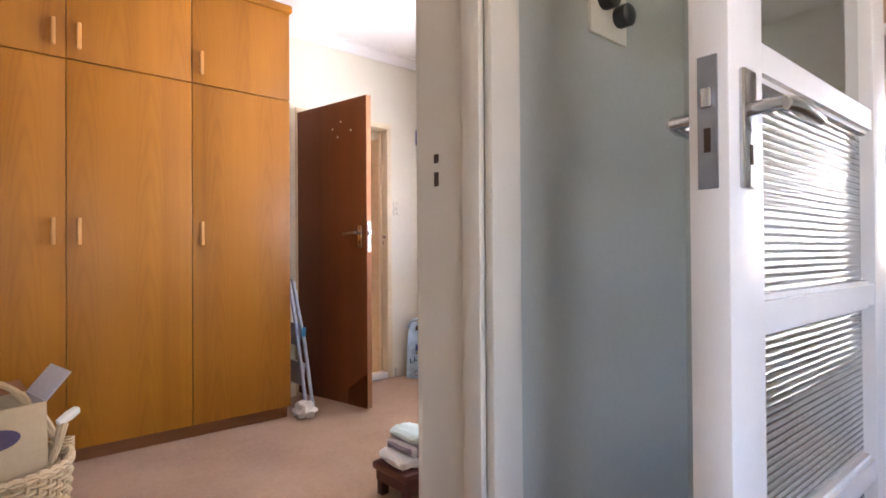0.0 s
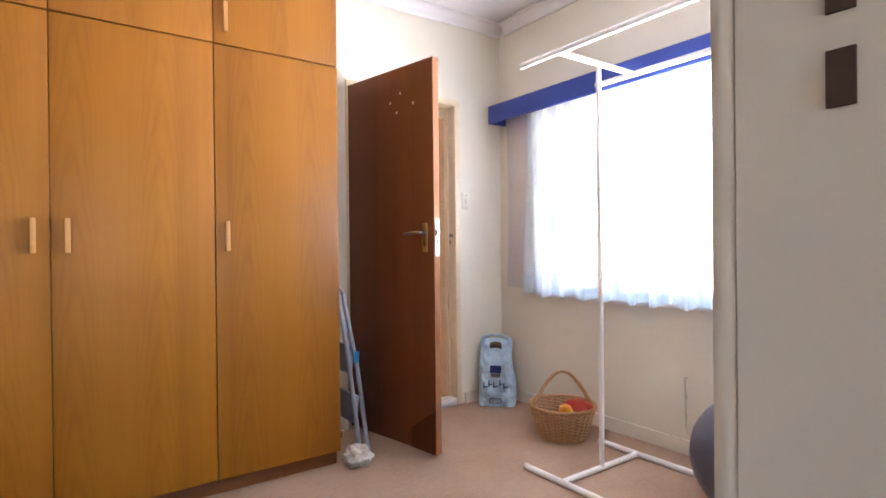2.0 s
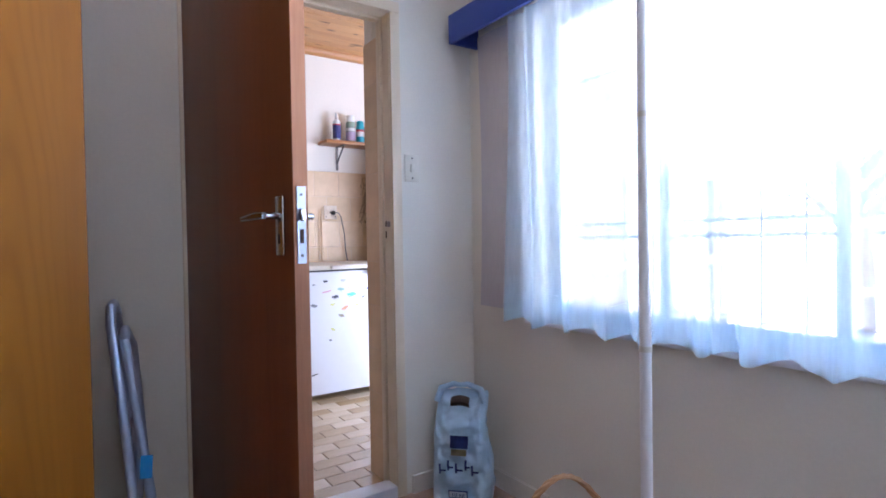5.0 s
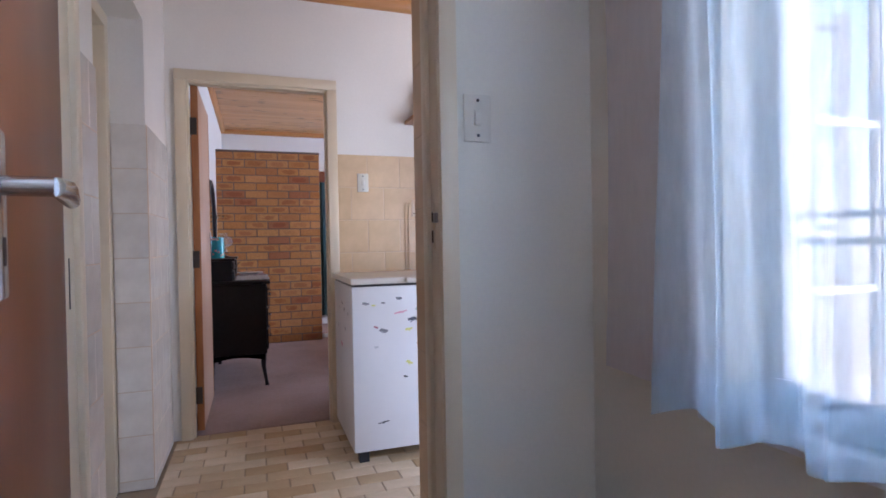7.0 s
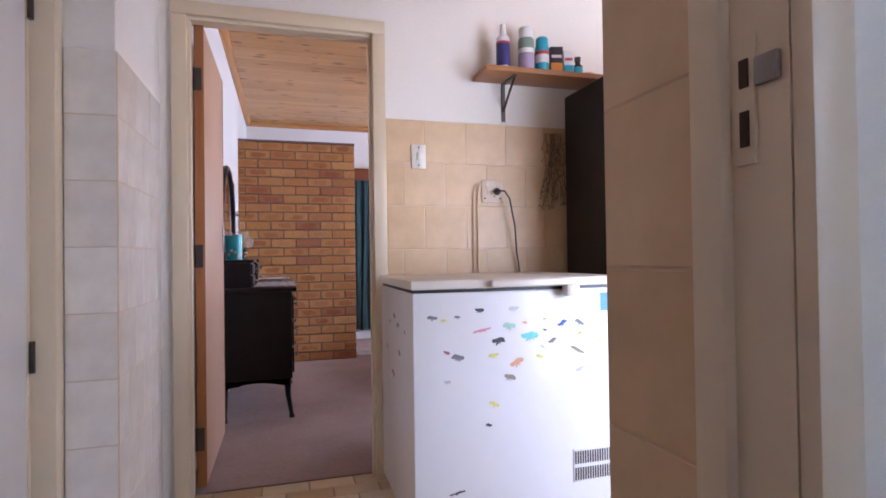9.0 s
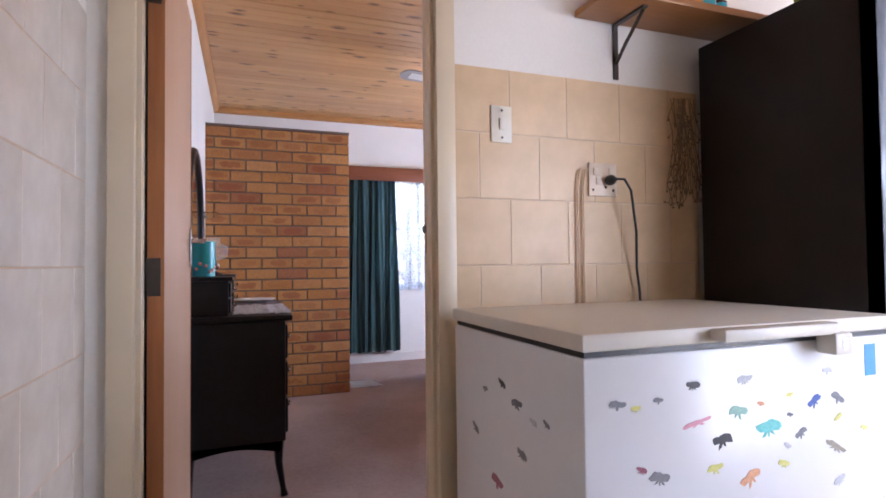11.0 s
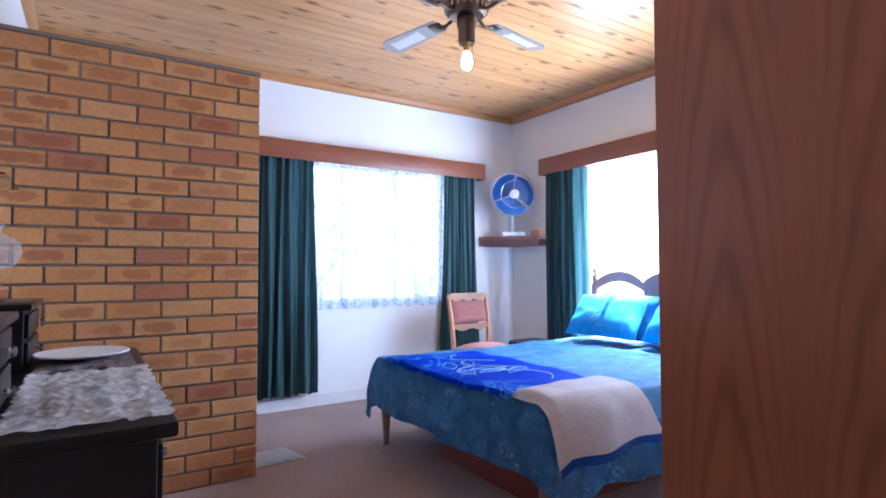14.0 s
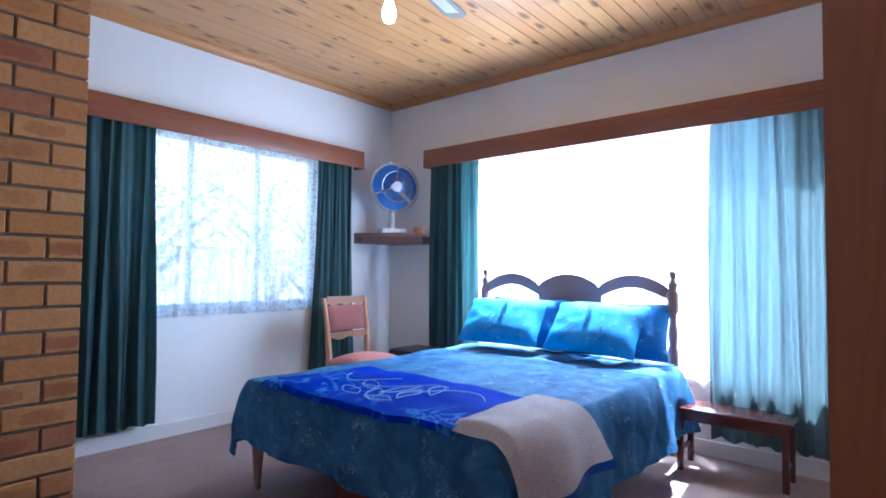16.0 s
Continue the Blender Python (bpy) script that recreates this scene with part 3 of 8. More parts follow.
# bedroom
wall("wall_bedroom_west", 'y', -1.215, -0.15, 2.295, 6.55, 0, 2.8, [], "white_wall", "white painted bedroom wall")
wall("wall_bedroom_window", 'x', 6.43, 0.22, -1.365, 2.74, 0, 2.8, [(0.42, 1.95, 0.80, 2.0)], "white_wall", "white bedroom wall with a lace-curtained window")
wall("wall_bedroom_head", 'y', 2.74, 0.16, 2.295, 6.65, 0, 2.8, [(3.08, 5.55, 0.45, 2.02)], "white_wall", "white bedroom wall with a wide window behind the bed")


def board_ceiling(name, x0, x1, y0, y1, z, label, step=0.089):
    bm = bmesh.new()
    y, r = y0, random.Random(7)
    while y < y1:
        e = min(y + step - 0.004, y1)
        x = x0
        while x < x1:
            w = min(r.uniform(1.6, 3.4), x1 - x)
            w = x1 - x if x1 - x - w < 0.4 else w
            d = r.uniform(0, 0.0015)
            box(bm, x, x + w - 0.001, y, e, z - d, z + 0.012)
            x += w
        y += step
    box(bm, x0, x1, y0, y1, z + 0.012, z + 0.05)
    return setting(name, bm, "pine", label, "ceiling")


board_ceiling("ceiling_bedroom", -1.4, 2.9, 2.24, 6.6, BED_Z, "varnished knotty pine board ceiling")
board_ceiling("ceiling_utility", -2.6, 2.9, 0.1, 2.235, UTIL_Z, "varnished knotty pine board ceiling")


def quadrant(name, axis, at, a0, a1, z, sign, size=0.05, material="pine_trim"):
    bm = bmesh.new()
    prof = [(0, 0), (0, -size), (size * 0.35, -size)] + [(size * (0.35 + 0.65 * math.sin(t)), -size * math.cos(t) * 0.98) for t in (math.pi / 2 * k / 4 for k in range(1, 5))]
    ends = []
    for a in (a0, a1):
        ends.append([bm.verts.new((a, at + sign * d, z + h) if axis == 'x' else (at + sign * d, a, z + h)) for d, h in prof])
    n = len(prof)
    for k in range(n):
        bm.faces.new((ends[0][k], ends[0][(k + 1) % n], ends[1][(k + 1) % n], ends[1][k]))
    bm.faces.new(ends[0])
    bm.faces.new(ends[1][::-1])
    return setting(name, bm, material, "varnished pine ceiling moulding", "moulding")


quadrant("trim_bed_window", 'x', 6.43, -1.215, 2.74, BED_Z - 0.001, -1)
quadrant("trim_bed_head", 'y', 2.74, 2.295, 6.38, BED_Z - 0.001, -1, 0.05, "pine_trim_y")
quadrant("trim_bed_west", 'y', -1.215, 2.295, 6.38, BED_Z - 0.001, 1, 0.05, "pine_trim_y")
quadrant("trim_util_north", 'x', 2.175, -1.293, 2.75, UTIL_Z - 0.001, -1)
setting("trim_roof", boxes((-4.8, 3.0, -5.8, 6.7, 2.81, 2.9)), "white_wall", "flat slab over the rooms", "roof")
# eave out of view, added to limit high sun at the bedroom windows
setting("trim_added_eave", boxes((2.91, 3.0, 2.0, 7.1, 2.36, 2.42), (-1.6, 2.905, 6.66, 7.1, 2.36, 2.42)), "white_wall", "added eave out of view, to limit the high sun", "eave")

# skirtings
for nm, b in (("baseboard_room_window", (-0.014, 0.0, -2.8, 0.0, 0.0, 0.075)), ("baseboard_room_door", (-0.345, -0.0145, -0.014, 0.0, 0.0, 0.075)),
              ("baseboard_room_left", (-1.50, -1.26, -0.014, 0.0, 0.0, 0.075))):
    setting(nm, boxes(b), "trim", "low cream painted skirting board", "skirting")
for nm, b in (("baseboard_bed_window", (-0.1, 2.724, 6.414, 6.43, 0.0, 0.09)), ("baseboard_bed_head", (2.724, 2.74, 2.3, 6.43, 0.0, 0.09))):
    setting(nm, boxes(b), "white_gloss", "white painted skirting board", "skirting")

setting("ground", boxes((-60, 60, -60, 60, -0.35, -0.2)), surface("ground_soil", (0.30, 0.25, 0.17), 0.95, vary=0.3, grain=12, big=0.4, relief=0.5, dist=0.02), "dry sandy garden ground", "ground")
setting("road_paving", boxes((0.26, 4.2, -5.5, -0.05, -0.2, -0.14)), surface("paving", (0.50, 0.46, 0.40), 0.9, vary=0.2, grain=20, relief=0.3), "pale concrete paving outside the window", "paving")

setting("trim_threshold", boxes((-1.18, -0.42, -0.012, 0.075, 0.0, 0.05), bev=0.004), "white_gloss", "raised white painted door sill, scuffed", "threshold")

# ---- door frames, doors and windows ----
def door_frame(name, x0, x1, yf, depth, lip, top, material, label, stop, back=True):
    """A pressed steel frame in an opening along x: x0 and x1 are the clear sides, yf the front of its face."""
    e = thing(name, label, "door frame", ((x0 + x1) / 2, yf + depth / 2, 0), kind="structure")
    for nm, xa, s in (("jamb", x0, -1), ("jamb", x1, 1)):
        bm = bmesh.new()
        b = sorted((xa, xa + s * lip))
        box(bm, b[0], b[1], yf, yf + 0.02, 0, top, 0.004)
        r = sorted((xa, xa + s * lip * 0.55))
        box(bm, r[0], r[1], yf + 0.02, yf + depth, 0, top)
        st = sorted((xa - s * 0.012, xa + s * 0.01))
        box(bm, st[0], st[1], stop[0], stop[1], 0, top - 0.012, 0.003)
        if back:
            box(bm, b[0], b[1], yf + depth, yf + depth + 0.015, 0, top, 0.004)
        part(nm, bm, material, e)
    bm = bmesh.new()
    box(bm, x0 - lip, x1 + lip, yf, yf + 0.02, top, top + lip, 0.004)
    box(bm, x0, x1, yf + 0.02, yf + depth, top, top + lip * 0.5)
    box(bm, x0, x1, stop[0], stop[1], top - 0.012, top)
    if back:
        box(bm, x0 - lip, x1 + lip, yf + depth, yf + depth + 0.015, top, top + lip, 0.004)
    part("head", bm, material, e)
    return e


def strike(frame_ob, x, y, z, sx, ty=-1, plate="strike_dull"):
    """A lock keeper: a plate with two dark slots."""
    p = part("strike_plate", boxes((min(x, x + sx * 0.003), max(x, x + sx * 0.003), y - 0.010, y + 0.010, z - 0.055, z + 0.055)), plate, frame_ob, "worn strike plate")
    xs = sorted((x + sx * 0.003, x + sx * 0.0045))
    part("slot", boxes((*xs, y - 0.0045, y + 0.0045, z + 0.01, z + 0.034)), "hole", p)
    part("slot", boxes((*xs, y - 0.0045, y + 0.0045, z - 0.04, z - 0.01)), "hole", p)
    if ty:
        part("lip", boxes((*sorted((x, x + sx * 0.006)), *sorted((y + ty * 0.011, y + ty * 0.034)), z + 0.008, z + 0.032), bev=0.002), "strike_dull", p)


def lever(parent, side, x, y, z, s, mirror=1):
    """A lever handle on a long back plate, on the face y = y, facing s."""
    h = part("door_handle", boxes((x - 0.019, x + 0.019, *sorted((y, y + s * 0.008)), z - 0.09, z + 0.06), bev=0.003), "chrome", parent, "chrome lever handle on a long plate")
    bm = bmesh.new()
    tube(bm, [(x, y + s * 0.006, z + 0.01), (x, y + s * 0.045, z + 0.01)], 0.009)
    tube(bm, [(x, y + s * 0.045, z + 0.01), (x - mirror * 0.03, y + s * 0.05, z + 0.01), (x - mirror * 0.11, y + s * 0.05, z + 0.005)], [0.009, 0.011, 0.008])
    part("lever", bm, "chrome", h)
    part("keyhole", boxes((x - 0.004, x + 0.004, *sorted((y + s * 0.0081, y + s * 0.009)), z - 0.06, z - 0.035)), "hole", h)
    return h


def leaf(name, width, height, face, edge, label, thick=0.04, back=None):
    """A flush door: hinge at the origin, the leaf along +x, its faces at y = 0 and y = -thick."""
    e = thing(name, label, "door")
    part("door_leaf", boxes((0.004, width - 0.004, -thick + 0.002, -0.002, 0.012, height), bev=0.001), face, e)
    part("lock_edge", boxes((width - 0.004, width, -thick, 0, 0.012, height)), edge, e, "raw timber lock edge")
    part("hinge_edge", boxes((0, 0.004, -thick, 0, 0.012, height)), edge, e)
    lk = part("lock_plate", boxes((width, width + 0.003, -thick / 2 - 0.012, -thick / 2 + 0.012, 1.025, 1.215)), "steel_dull", e, "dull steel lock forend")
    part("latch", boxes((width + 0.003, width + 0.012, -thick / 2 - 0.007, -thick / 2 + 0.007, 1.13, 1.16), bev=0.002), "chrome", lk)
    part("slot", boxes((width + 0.003, width + 0.004, -thick / 2 - 0.005, -thick / 2 + 0.005, 1.075, 1.11)), "hole", lk)
    for z in (1.045, 1.195):
        bm = bmesh.new()
        tube(bm, [(width + 0.003, -thick / 2, z), (width + 0.0042, -thick / 2, z)], 0.004, 8)
        part("screw", bm, "dark_metal", lk)
    for z in (0.22, 1.02, 1.8):
        part("hinge", boxes((-0.004, 0.0, -0.032, 0.004, z - 0.05, z + 0.05)), "dark_metal", e)
    lever(e, 0, width - 0.06, 0.0, 1.135, 1)
    lever(e, 0, width - 0.06, -thick, 1.135, -1)
    return e


f1 = door_frame("door_frame_1", -1.18, -0.42, -0.012, 0.115, 0.045, 2.045, "steel_frame", "cream gloss steel door frame with worn paint", (0.066, 0.1))
strike(f1, -0.42, 0.048, 1.14, -1, plate="steel_frame")
f2 = door_frame("door_frame_2", -1.185, -0.40, 2.155, 0.118, 0.06, 2.045, "steel_frame", "cream gloss steel door frame, chipped at the foot", (2.18, 2.228))
strike(f2, -0.40, 2.250, 1.14, -1, 1)
f0 = door_frame("door_frame_3", -3.11, -2.333, -3.02, 0.195, 0.075, 2.04, "frame_cream_shaded", "cream painted steel door frame with worn slots, darkened for shade", (-3.0, -2.955))
for dz, hgt in ((0.02, 0.0085), (-0.0195, 0.0135)):
    part("slot", boxes((-2.335, -2.3315, -2.880, -2.868, 1.179 + dz - hgt, 1.179 + dz + hgt)), "hole", f0)
fo = thing("door_frame_4", "cream painted timber frame of the side door", "door frame", (-1.435, 1.2, 0), kind="structure")
for ya, s in ((0.78, -1), (1.50, 1)):
    part("jamb", boxes((-1.54, -1.432, *sorted((ya, ya + s * 0.06)), 0, 2.07), (-1.54, -1.495, *sorted((ya - s * 0.02, ya)), 0, 2.07), bev=0.003), "steel_frame", fo)
part("head", boxes((-1.54, -1.432, 0.72, 1.56, 2.07, 2.13), bev=0.003), "steel_frame", fo)

d1 = leaf("door_1", 0.745, 2.04, "brown_door", "door_lip_dark", "dark brown veneered door standing open into the room")
for zz, xx in ((1.86, 0.42), (1.90, 0.50), (1.80, 0.47), (1.83, 0.60)):
    part("hook_mark", boxes((xx - 0.006, xx + 0.006, -0.041, -0.04, zz - 0.006, zz + 0.006)), "white_plastic", d1)
bm = bmesh.new()
sheet(bm, lambda u, v: Vector((0.56 + 0.185 * u, -0.0412 - 0.006 * u * (1 - v), 0.012 + v * (0.10 + 0.13 * u))), 5, 3, 0.002)
part("peeled_veneer", bm, "brown_door", d1, "lifting veneer at the door's foot")
d1.matrix_basis = pose(-1.182, 0.03, 0.012, 0, 0, -78.8)

d2 = leaf("door_2", 0.77, 2.04, "pink_door", "door_lip", "pinkish flush timber door standing open into the bedroom")
d2.matrix_basis = pose(-1.172, 2.262, 0.005, 0, 0, 90.0)

d4 = thing("door_4", "chipped white timber side door, shut", "door", (-1.48, 1.2, 0))
part("door_leaf", boxes((-1.535, -1.496, 0.782, 1.478, 0.008, 2.065), bev=0.002), "white_gloss", d4)
for z in (0.25, 0.74, 1.75):
    bm = bmesh.new()
    tube(bm, [(-1.487, 1.489, z - 0.045), (-1.487, 1.489, z + 0.045)], 0.008, 8)
    part("hinge", bm, "dark_metal", d4, "paint-smeared butt hinge")

# glazed door of the hall
g = thing("door_3", "white painted glazed door with reeded panes, standing open", "door")
W, T = 0.765, 0.05
part("stile", boxes((0.0, 0.105, -T, 0, 0.012, 2.03), bev=0.003), "white_gloss", g)
part("stile", boxes((W - 0.095, W, -T, 0, 0.012, 2.03), bev=0.003), "white_gloss", g)
bars = [0.05, 0.235, 0.583, 0.930, 1.278, 1.62, 1.96]
for k, z in enumerate(bars):
    hgt = 0.045 if k in (0, 6) else 0.02
    part("glazing_bar", boxes((0.105, W - 0.095, -T + 0.004, -0.004, z - hgt, z + hgt), (0.105, W - 0.095, -T + 0.012, -0.012, z - hgt - 0.008, z + hgt + 0.008)), "white_gloss", g)
for a, b in zip(bars[1:], bars[2:]):
    p = part("pane", boxes((0.10, W - 0.09, -T / 2 - 0.002, -T / 2 + 0.002, a + 0.01, b - 0.01)), "reeded" if b < 1.3 else "clear_glass", g)
    p.visible_shadow = False
lk = part("lock_plate", boxes((-0.003, 0, -T / 2 - 0.012, -T / 2 + 0.012, 1.095, 1.26)), "steel_dull", g, "scratched steel lock forend")
part("latch", boxes((-0.008, -0.003, -T / 2 - 0.007, -T / 2 + 0.007, 1.195, 1.22), bev=0.002), "chrome", lk)
part("slot", boxes((-0.004, -0.003, -T / 2 - 0.004, -T / 2 + 0.004, 1.14, 1.17)), "hole", lk)
lever(g, 0, 0.045, -T, 1.185, -1, -1)
lever(g, 0, 0.045, 0.0, 1.185, 1, -1)
g.matrix_basis = pose(-2.315, -3.347, 0.0, 0, 0, -1.5)


# wardrobe-sized steps first: windows
def window(name, axis, at, a0, a1, z0, z1, cols, rows, material, label, out=1):
    """A steel window: frame, sill, bars and a pane for each light. axis 'y': it lies in the plane x = at."""
    e = thing(name, label, "window", (at, (a0 + a1) / 2, z0) if axis == 'y' else ((a0 + a1) / 2, at, z0), kind="structure")

    def bx(p, q, lo, hi, d0, d1):
        return (at + min(d0 * out, d1 * out), at + max(d0 * out, d1 * out), p, q, lo, hi) if axis == 'y' else (p, q, at + min(d0 * out, d1 * out), at + max(d0 * out, d1 * out), lo, hi)
    fr = part("window_frame", boxes(bx(a0, a0 + 0.04, z0, z1, 0, 0.04), bx(a1 - 0.04, a1, z0, z1, 0, 0.04), bx(a0 + 0.04, a1 - 0.04, z0, z0 + 0.04, 0, 0.04), bx(a0 + 0.04, a1 - 0.04, z1 - 0.04, z1, 0, 0.04)), material, e)
    for k in range(1, cols):
        a = a0 + (a1 - a0) * k / cols
        part("mullion", boxes(bx(a - 0.018, a + 0.018, z0 + 0.04, z1 - 0.04, 0, 0.035)), material, fr)
    for k in range(1, rows):
        z = z0 + (z1 - z0) * k / rows
        part("transom", boxes(bx(a0 + 0.04, a1 - 0.04, z - 0.012, z + 0.012, 0.003, 0.03)), material, fr)
    for i in range(cols):
        for j in range(rows):
            pa, pb = a0 + (a1 - a0) * i / cols, a0 + (a1 - a0) * (i + 1) / cols
            za, zb = z0 + (z1 - z0) * j / rows, z0 + (z1 - z0) * (j + 1) / rows
            p = part("pane", boxes(bx(pa + 0.006, pb - 0.006, za + 0.006, zb - 0.006, 0.016, 0.019)), "window_glass", e)
            p.visible_shadow = False
    part("window_sill", boxes(bx(a0 - 0.04, a1 + 0.04, z0 - 0.03, z0, -0.13, 0.02), bev=0.004), "white_gloss", e)
    return e


window("window_1", 'y', 0.10, -2.45, -0.42, 0.78, 1.98, 4, 1, "white_gloss", "wide white steel window behind net curtains")
window("window_2", 'x', 6.55, 0.42, 1.95, 0.80, 2.0, 3, 1, "white_gloss", "white steel window behind a lace curtain")
window("window_3", 'y', 2.84, 3.08, 5.55, 0.45, 2.02, 4, 1, "white_gloss", "wide white window behind the bed")
window("window_4", 'x', 0.10, 0.75, 2.2, 0.35, 2.05, 3, 3, "white_gloss", "white steel window of the utility room", -1)
window("window_5", 'y', 1.40, -5.0, -3.3, 0.95, 2.05, 3, 2, "white_gloss", "kitchen window with louvre slats")
bl = thing("louvre_blind", "white horizontal slat blind in the kitchen window", "blind", (1.28, -4.15, 0.95))
for k in range(26):
    part("slat", moved(boxes((-0.02, 0.02, -0.84, 0.84, -0.001, 0.001)), pose(1.27, -4.15, 0.98 + k * 0.042, 0, 32, 0)), "white_plastic", bl)
part("headrail", boxes((1.25, 1.29, -5.0, -3.3, 2.06, 2.1)), "white_plastic", bl)


def gathered(x0, x1, depth, z0, z1, folds, seed, flare=0.0, hem=0.0, n=None):
    """A hanging cloth along x with uneven folds that deepen downwards; f(u, v)."""
    r = random.Random(seed)
    ph = [r.uniform(0, 6.28) for _ in range(4)]

    def f(u, v):
        s = 1 - v
        x = x0 + (x1 - x0) * u
        mid = (x0 + x1) / 2
        x = mid + (x - mid) * (1 + flare * s)
        a = u * folds * 6.283
        w = math.sin(a + ph[0] + 0.8 * math.sin(a * 0.37 + ph[1])) * 0.7 + 0.3 * math.sin(2.3 * a + ph[2] + s * 1.5)
        return Vector((x + 0.012 * math.sin(a * 0.5 + s * 4 + ph[3]), depth * w * (0.55 + 0.45 * s), z0 + (z1 - z0) * v + hem * math.sin(a + ph[1]) * s))
    return f


def curtain(name, label, material, f, m, nu, nv=14, hem=None):
    bm = bmesh.new()
    sheet(bm, f, nu, nv, 0.0015)
    moved(bm, m)
    e = thing(name, label, "curtain", m.translation)
    part("cloth", bm, material, e)
    if hem:
        band = bmesh.new()
        sheet(band, lambda u, v: f(u, hem * v) + Vector((0, 0.002, -0.001)), nu, 3, 0.001)
        part("hem_band", moved(band, m), material, e, "doubled hem band")
        seam = bmesh.new()
        tube(seam, [m @ (f(k / nu, hem) + Vector((0, -0.002, 0))) for k in range(nu + 1)], 0.0013, 4)
        part("seam", seam, "net_seam", e)
    return e


ALONG_Y = Matrix(((0, -1, 0, 0), (1, 0, 0, 0), (0, 0, 1, 0), (0, 0, 0, 1)))


def hang(x, y, along_y):
    return Matrix.Translation((x, y, 0)) @ (ALONG_Y if along_y else Matrix.Identity(4))


curtain("net_curtain", "white sheer net curtain with a weighted hem", "net_white", gathered(-2.30, -0.36, 0.038, 0.762, 1.97, 12, 3, hem=0.014), hang(-0.072, 0, True), 260, hem=0.085)
nc = curtain("net_curtain", "white sheer net panel hanging flat at the corner", "net_panel_shaded", gathered(-0.42, -0.12, 0.006, 0.80, 1.97, 1, 5), hang(-0.045, 0, True), 30, hem=0.085)
curtain("side_curtain", "teal-blue drape at the window's end", "curtain_blue", gathered(-2.66, -2.34, 0.03, 0.25, 1.97, 5, 8), hang(-0.12, 0, True), 60)
curtain("lace_curtain", "white lace net curtain with a scalloped hem", "net_lace", gathered(0.40, 1.98, 0.016, 0.775, 1.97, 13, 11, hem=0.01), hang(0, 6.402, False), 180)
curtain("net_curtain", "white sheer net across the wide window", "net_sheer", gathered(3.2, 5.6, 0.018, 0.40, 1.99, 17, 12), hang(2.702, 0, True), 220)
curtain("curtain", "dark green gathered drape reaching low", "curtain_teal", gathered(0.02, 0.62, 0.035, 0.12, 1.97, 6.5, 21, flare=0.06, hem=0.01), hang(0, 6.362, False), 120)
curtain("curtain", "dark green gathered drape behind the chair", "curtain_teal", gathered(1.86, 2.2, 0.032, 0.12, 1.97, 5, 22, flare=0.28, hem=0.01), hang(0, 6.362, False), 90)
curtain("curtain", "dark green drape beside the corner shelf", "curtain_teal", gathered(5.36, 5.86, 0.032, 0.12, 1.97, 6, 23, flare=0.06), hang(2.66, 0, True), 100)
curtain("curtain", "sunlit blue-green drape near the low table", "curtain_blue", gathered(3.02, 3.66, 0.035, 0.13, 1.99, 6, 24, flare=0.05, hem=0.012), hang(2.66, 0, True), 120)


def pelmet(name, label, axis, front, back, a0, a1, z0, z1, material, cat="pelmet"):
    e = thing(name, label, cat, (((front + back) / 2), (a0 + a1) / 2, z0) if axis == 'y' else ((a0 + a1) / 2, (front + back) / 2, z0))
    s = 0.018 if back > front else -0.018

    def bx(p, q, d0, d1, lo, hi):
        return (min(d0, d1), max(d0, d1), p, q, lo, hi) if axis == 'y' else (p, q, min(d0, d1), max(d0, d1), lo, hi)
    part("board", boxes(bx(a0, a1, front, front + s, z0, z1), bev=0.002), material, e)
    part("end", boxes(bx(a0 + 0.001, a0 + 0.018, front + s, back, z0 + 0.001, z1 - 0.001)), material, e)
    part("end", boxes(bx(a1 - 0.018, a1 - 0.001, front + s, back, z0 + 0.001, z1 - 0.001)), material, e)
    part("top", boxes(bx(a0 + 0.018, a1 - 0.018, front + s, back, z1 - 0.016, z1 - 0.002)), material, e)
    return e


pelmet("pelmet", "dark blue cloth-covered pelmet over the window", 'y', -0.152, 0.0, -2.72, -0.05, 1.945, 2.068, "pelmet_blue")
pelmet("pelmet", "reddish-brown wooden pelmet over the lace curtain", 'x', 6.31, 6.43, 0.0, 2.30, 1.948, 2.095, "pelmet_wood")
pelmet("pelmet", "reddish-brown wooden pelmet over the wide window", 'y', 2.60, 2.74, 2.95, 5.90, 1.955, 2.105, "pelmet_wood_y")

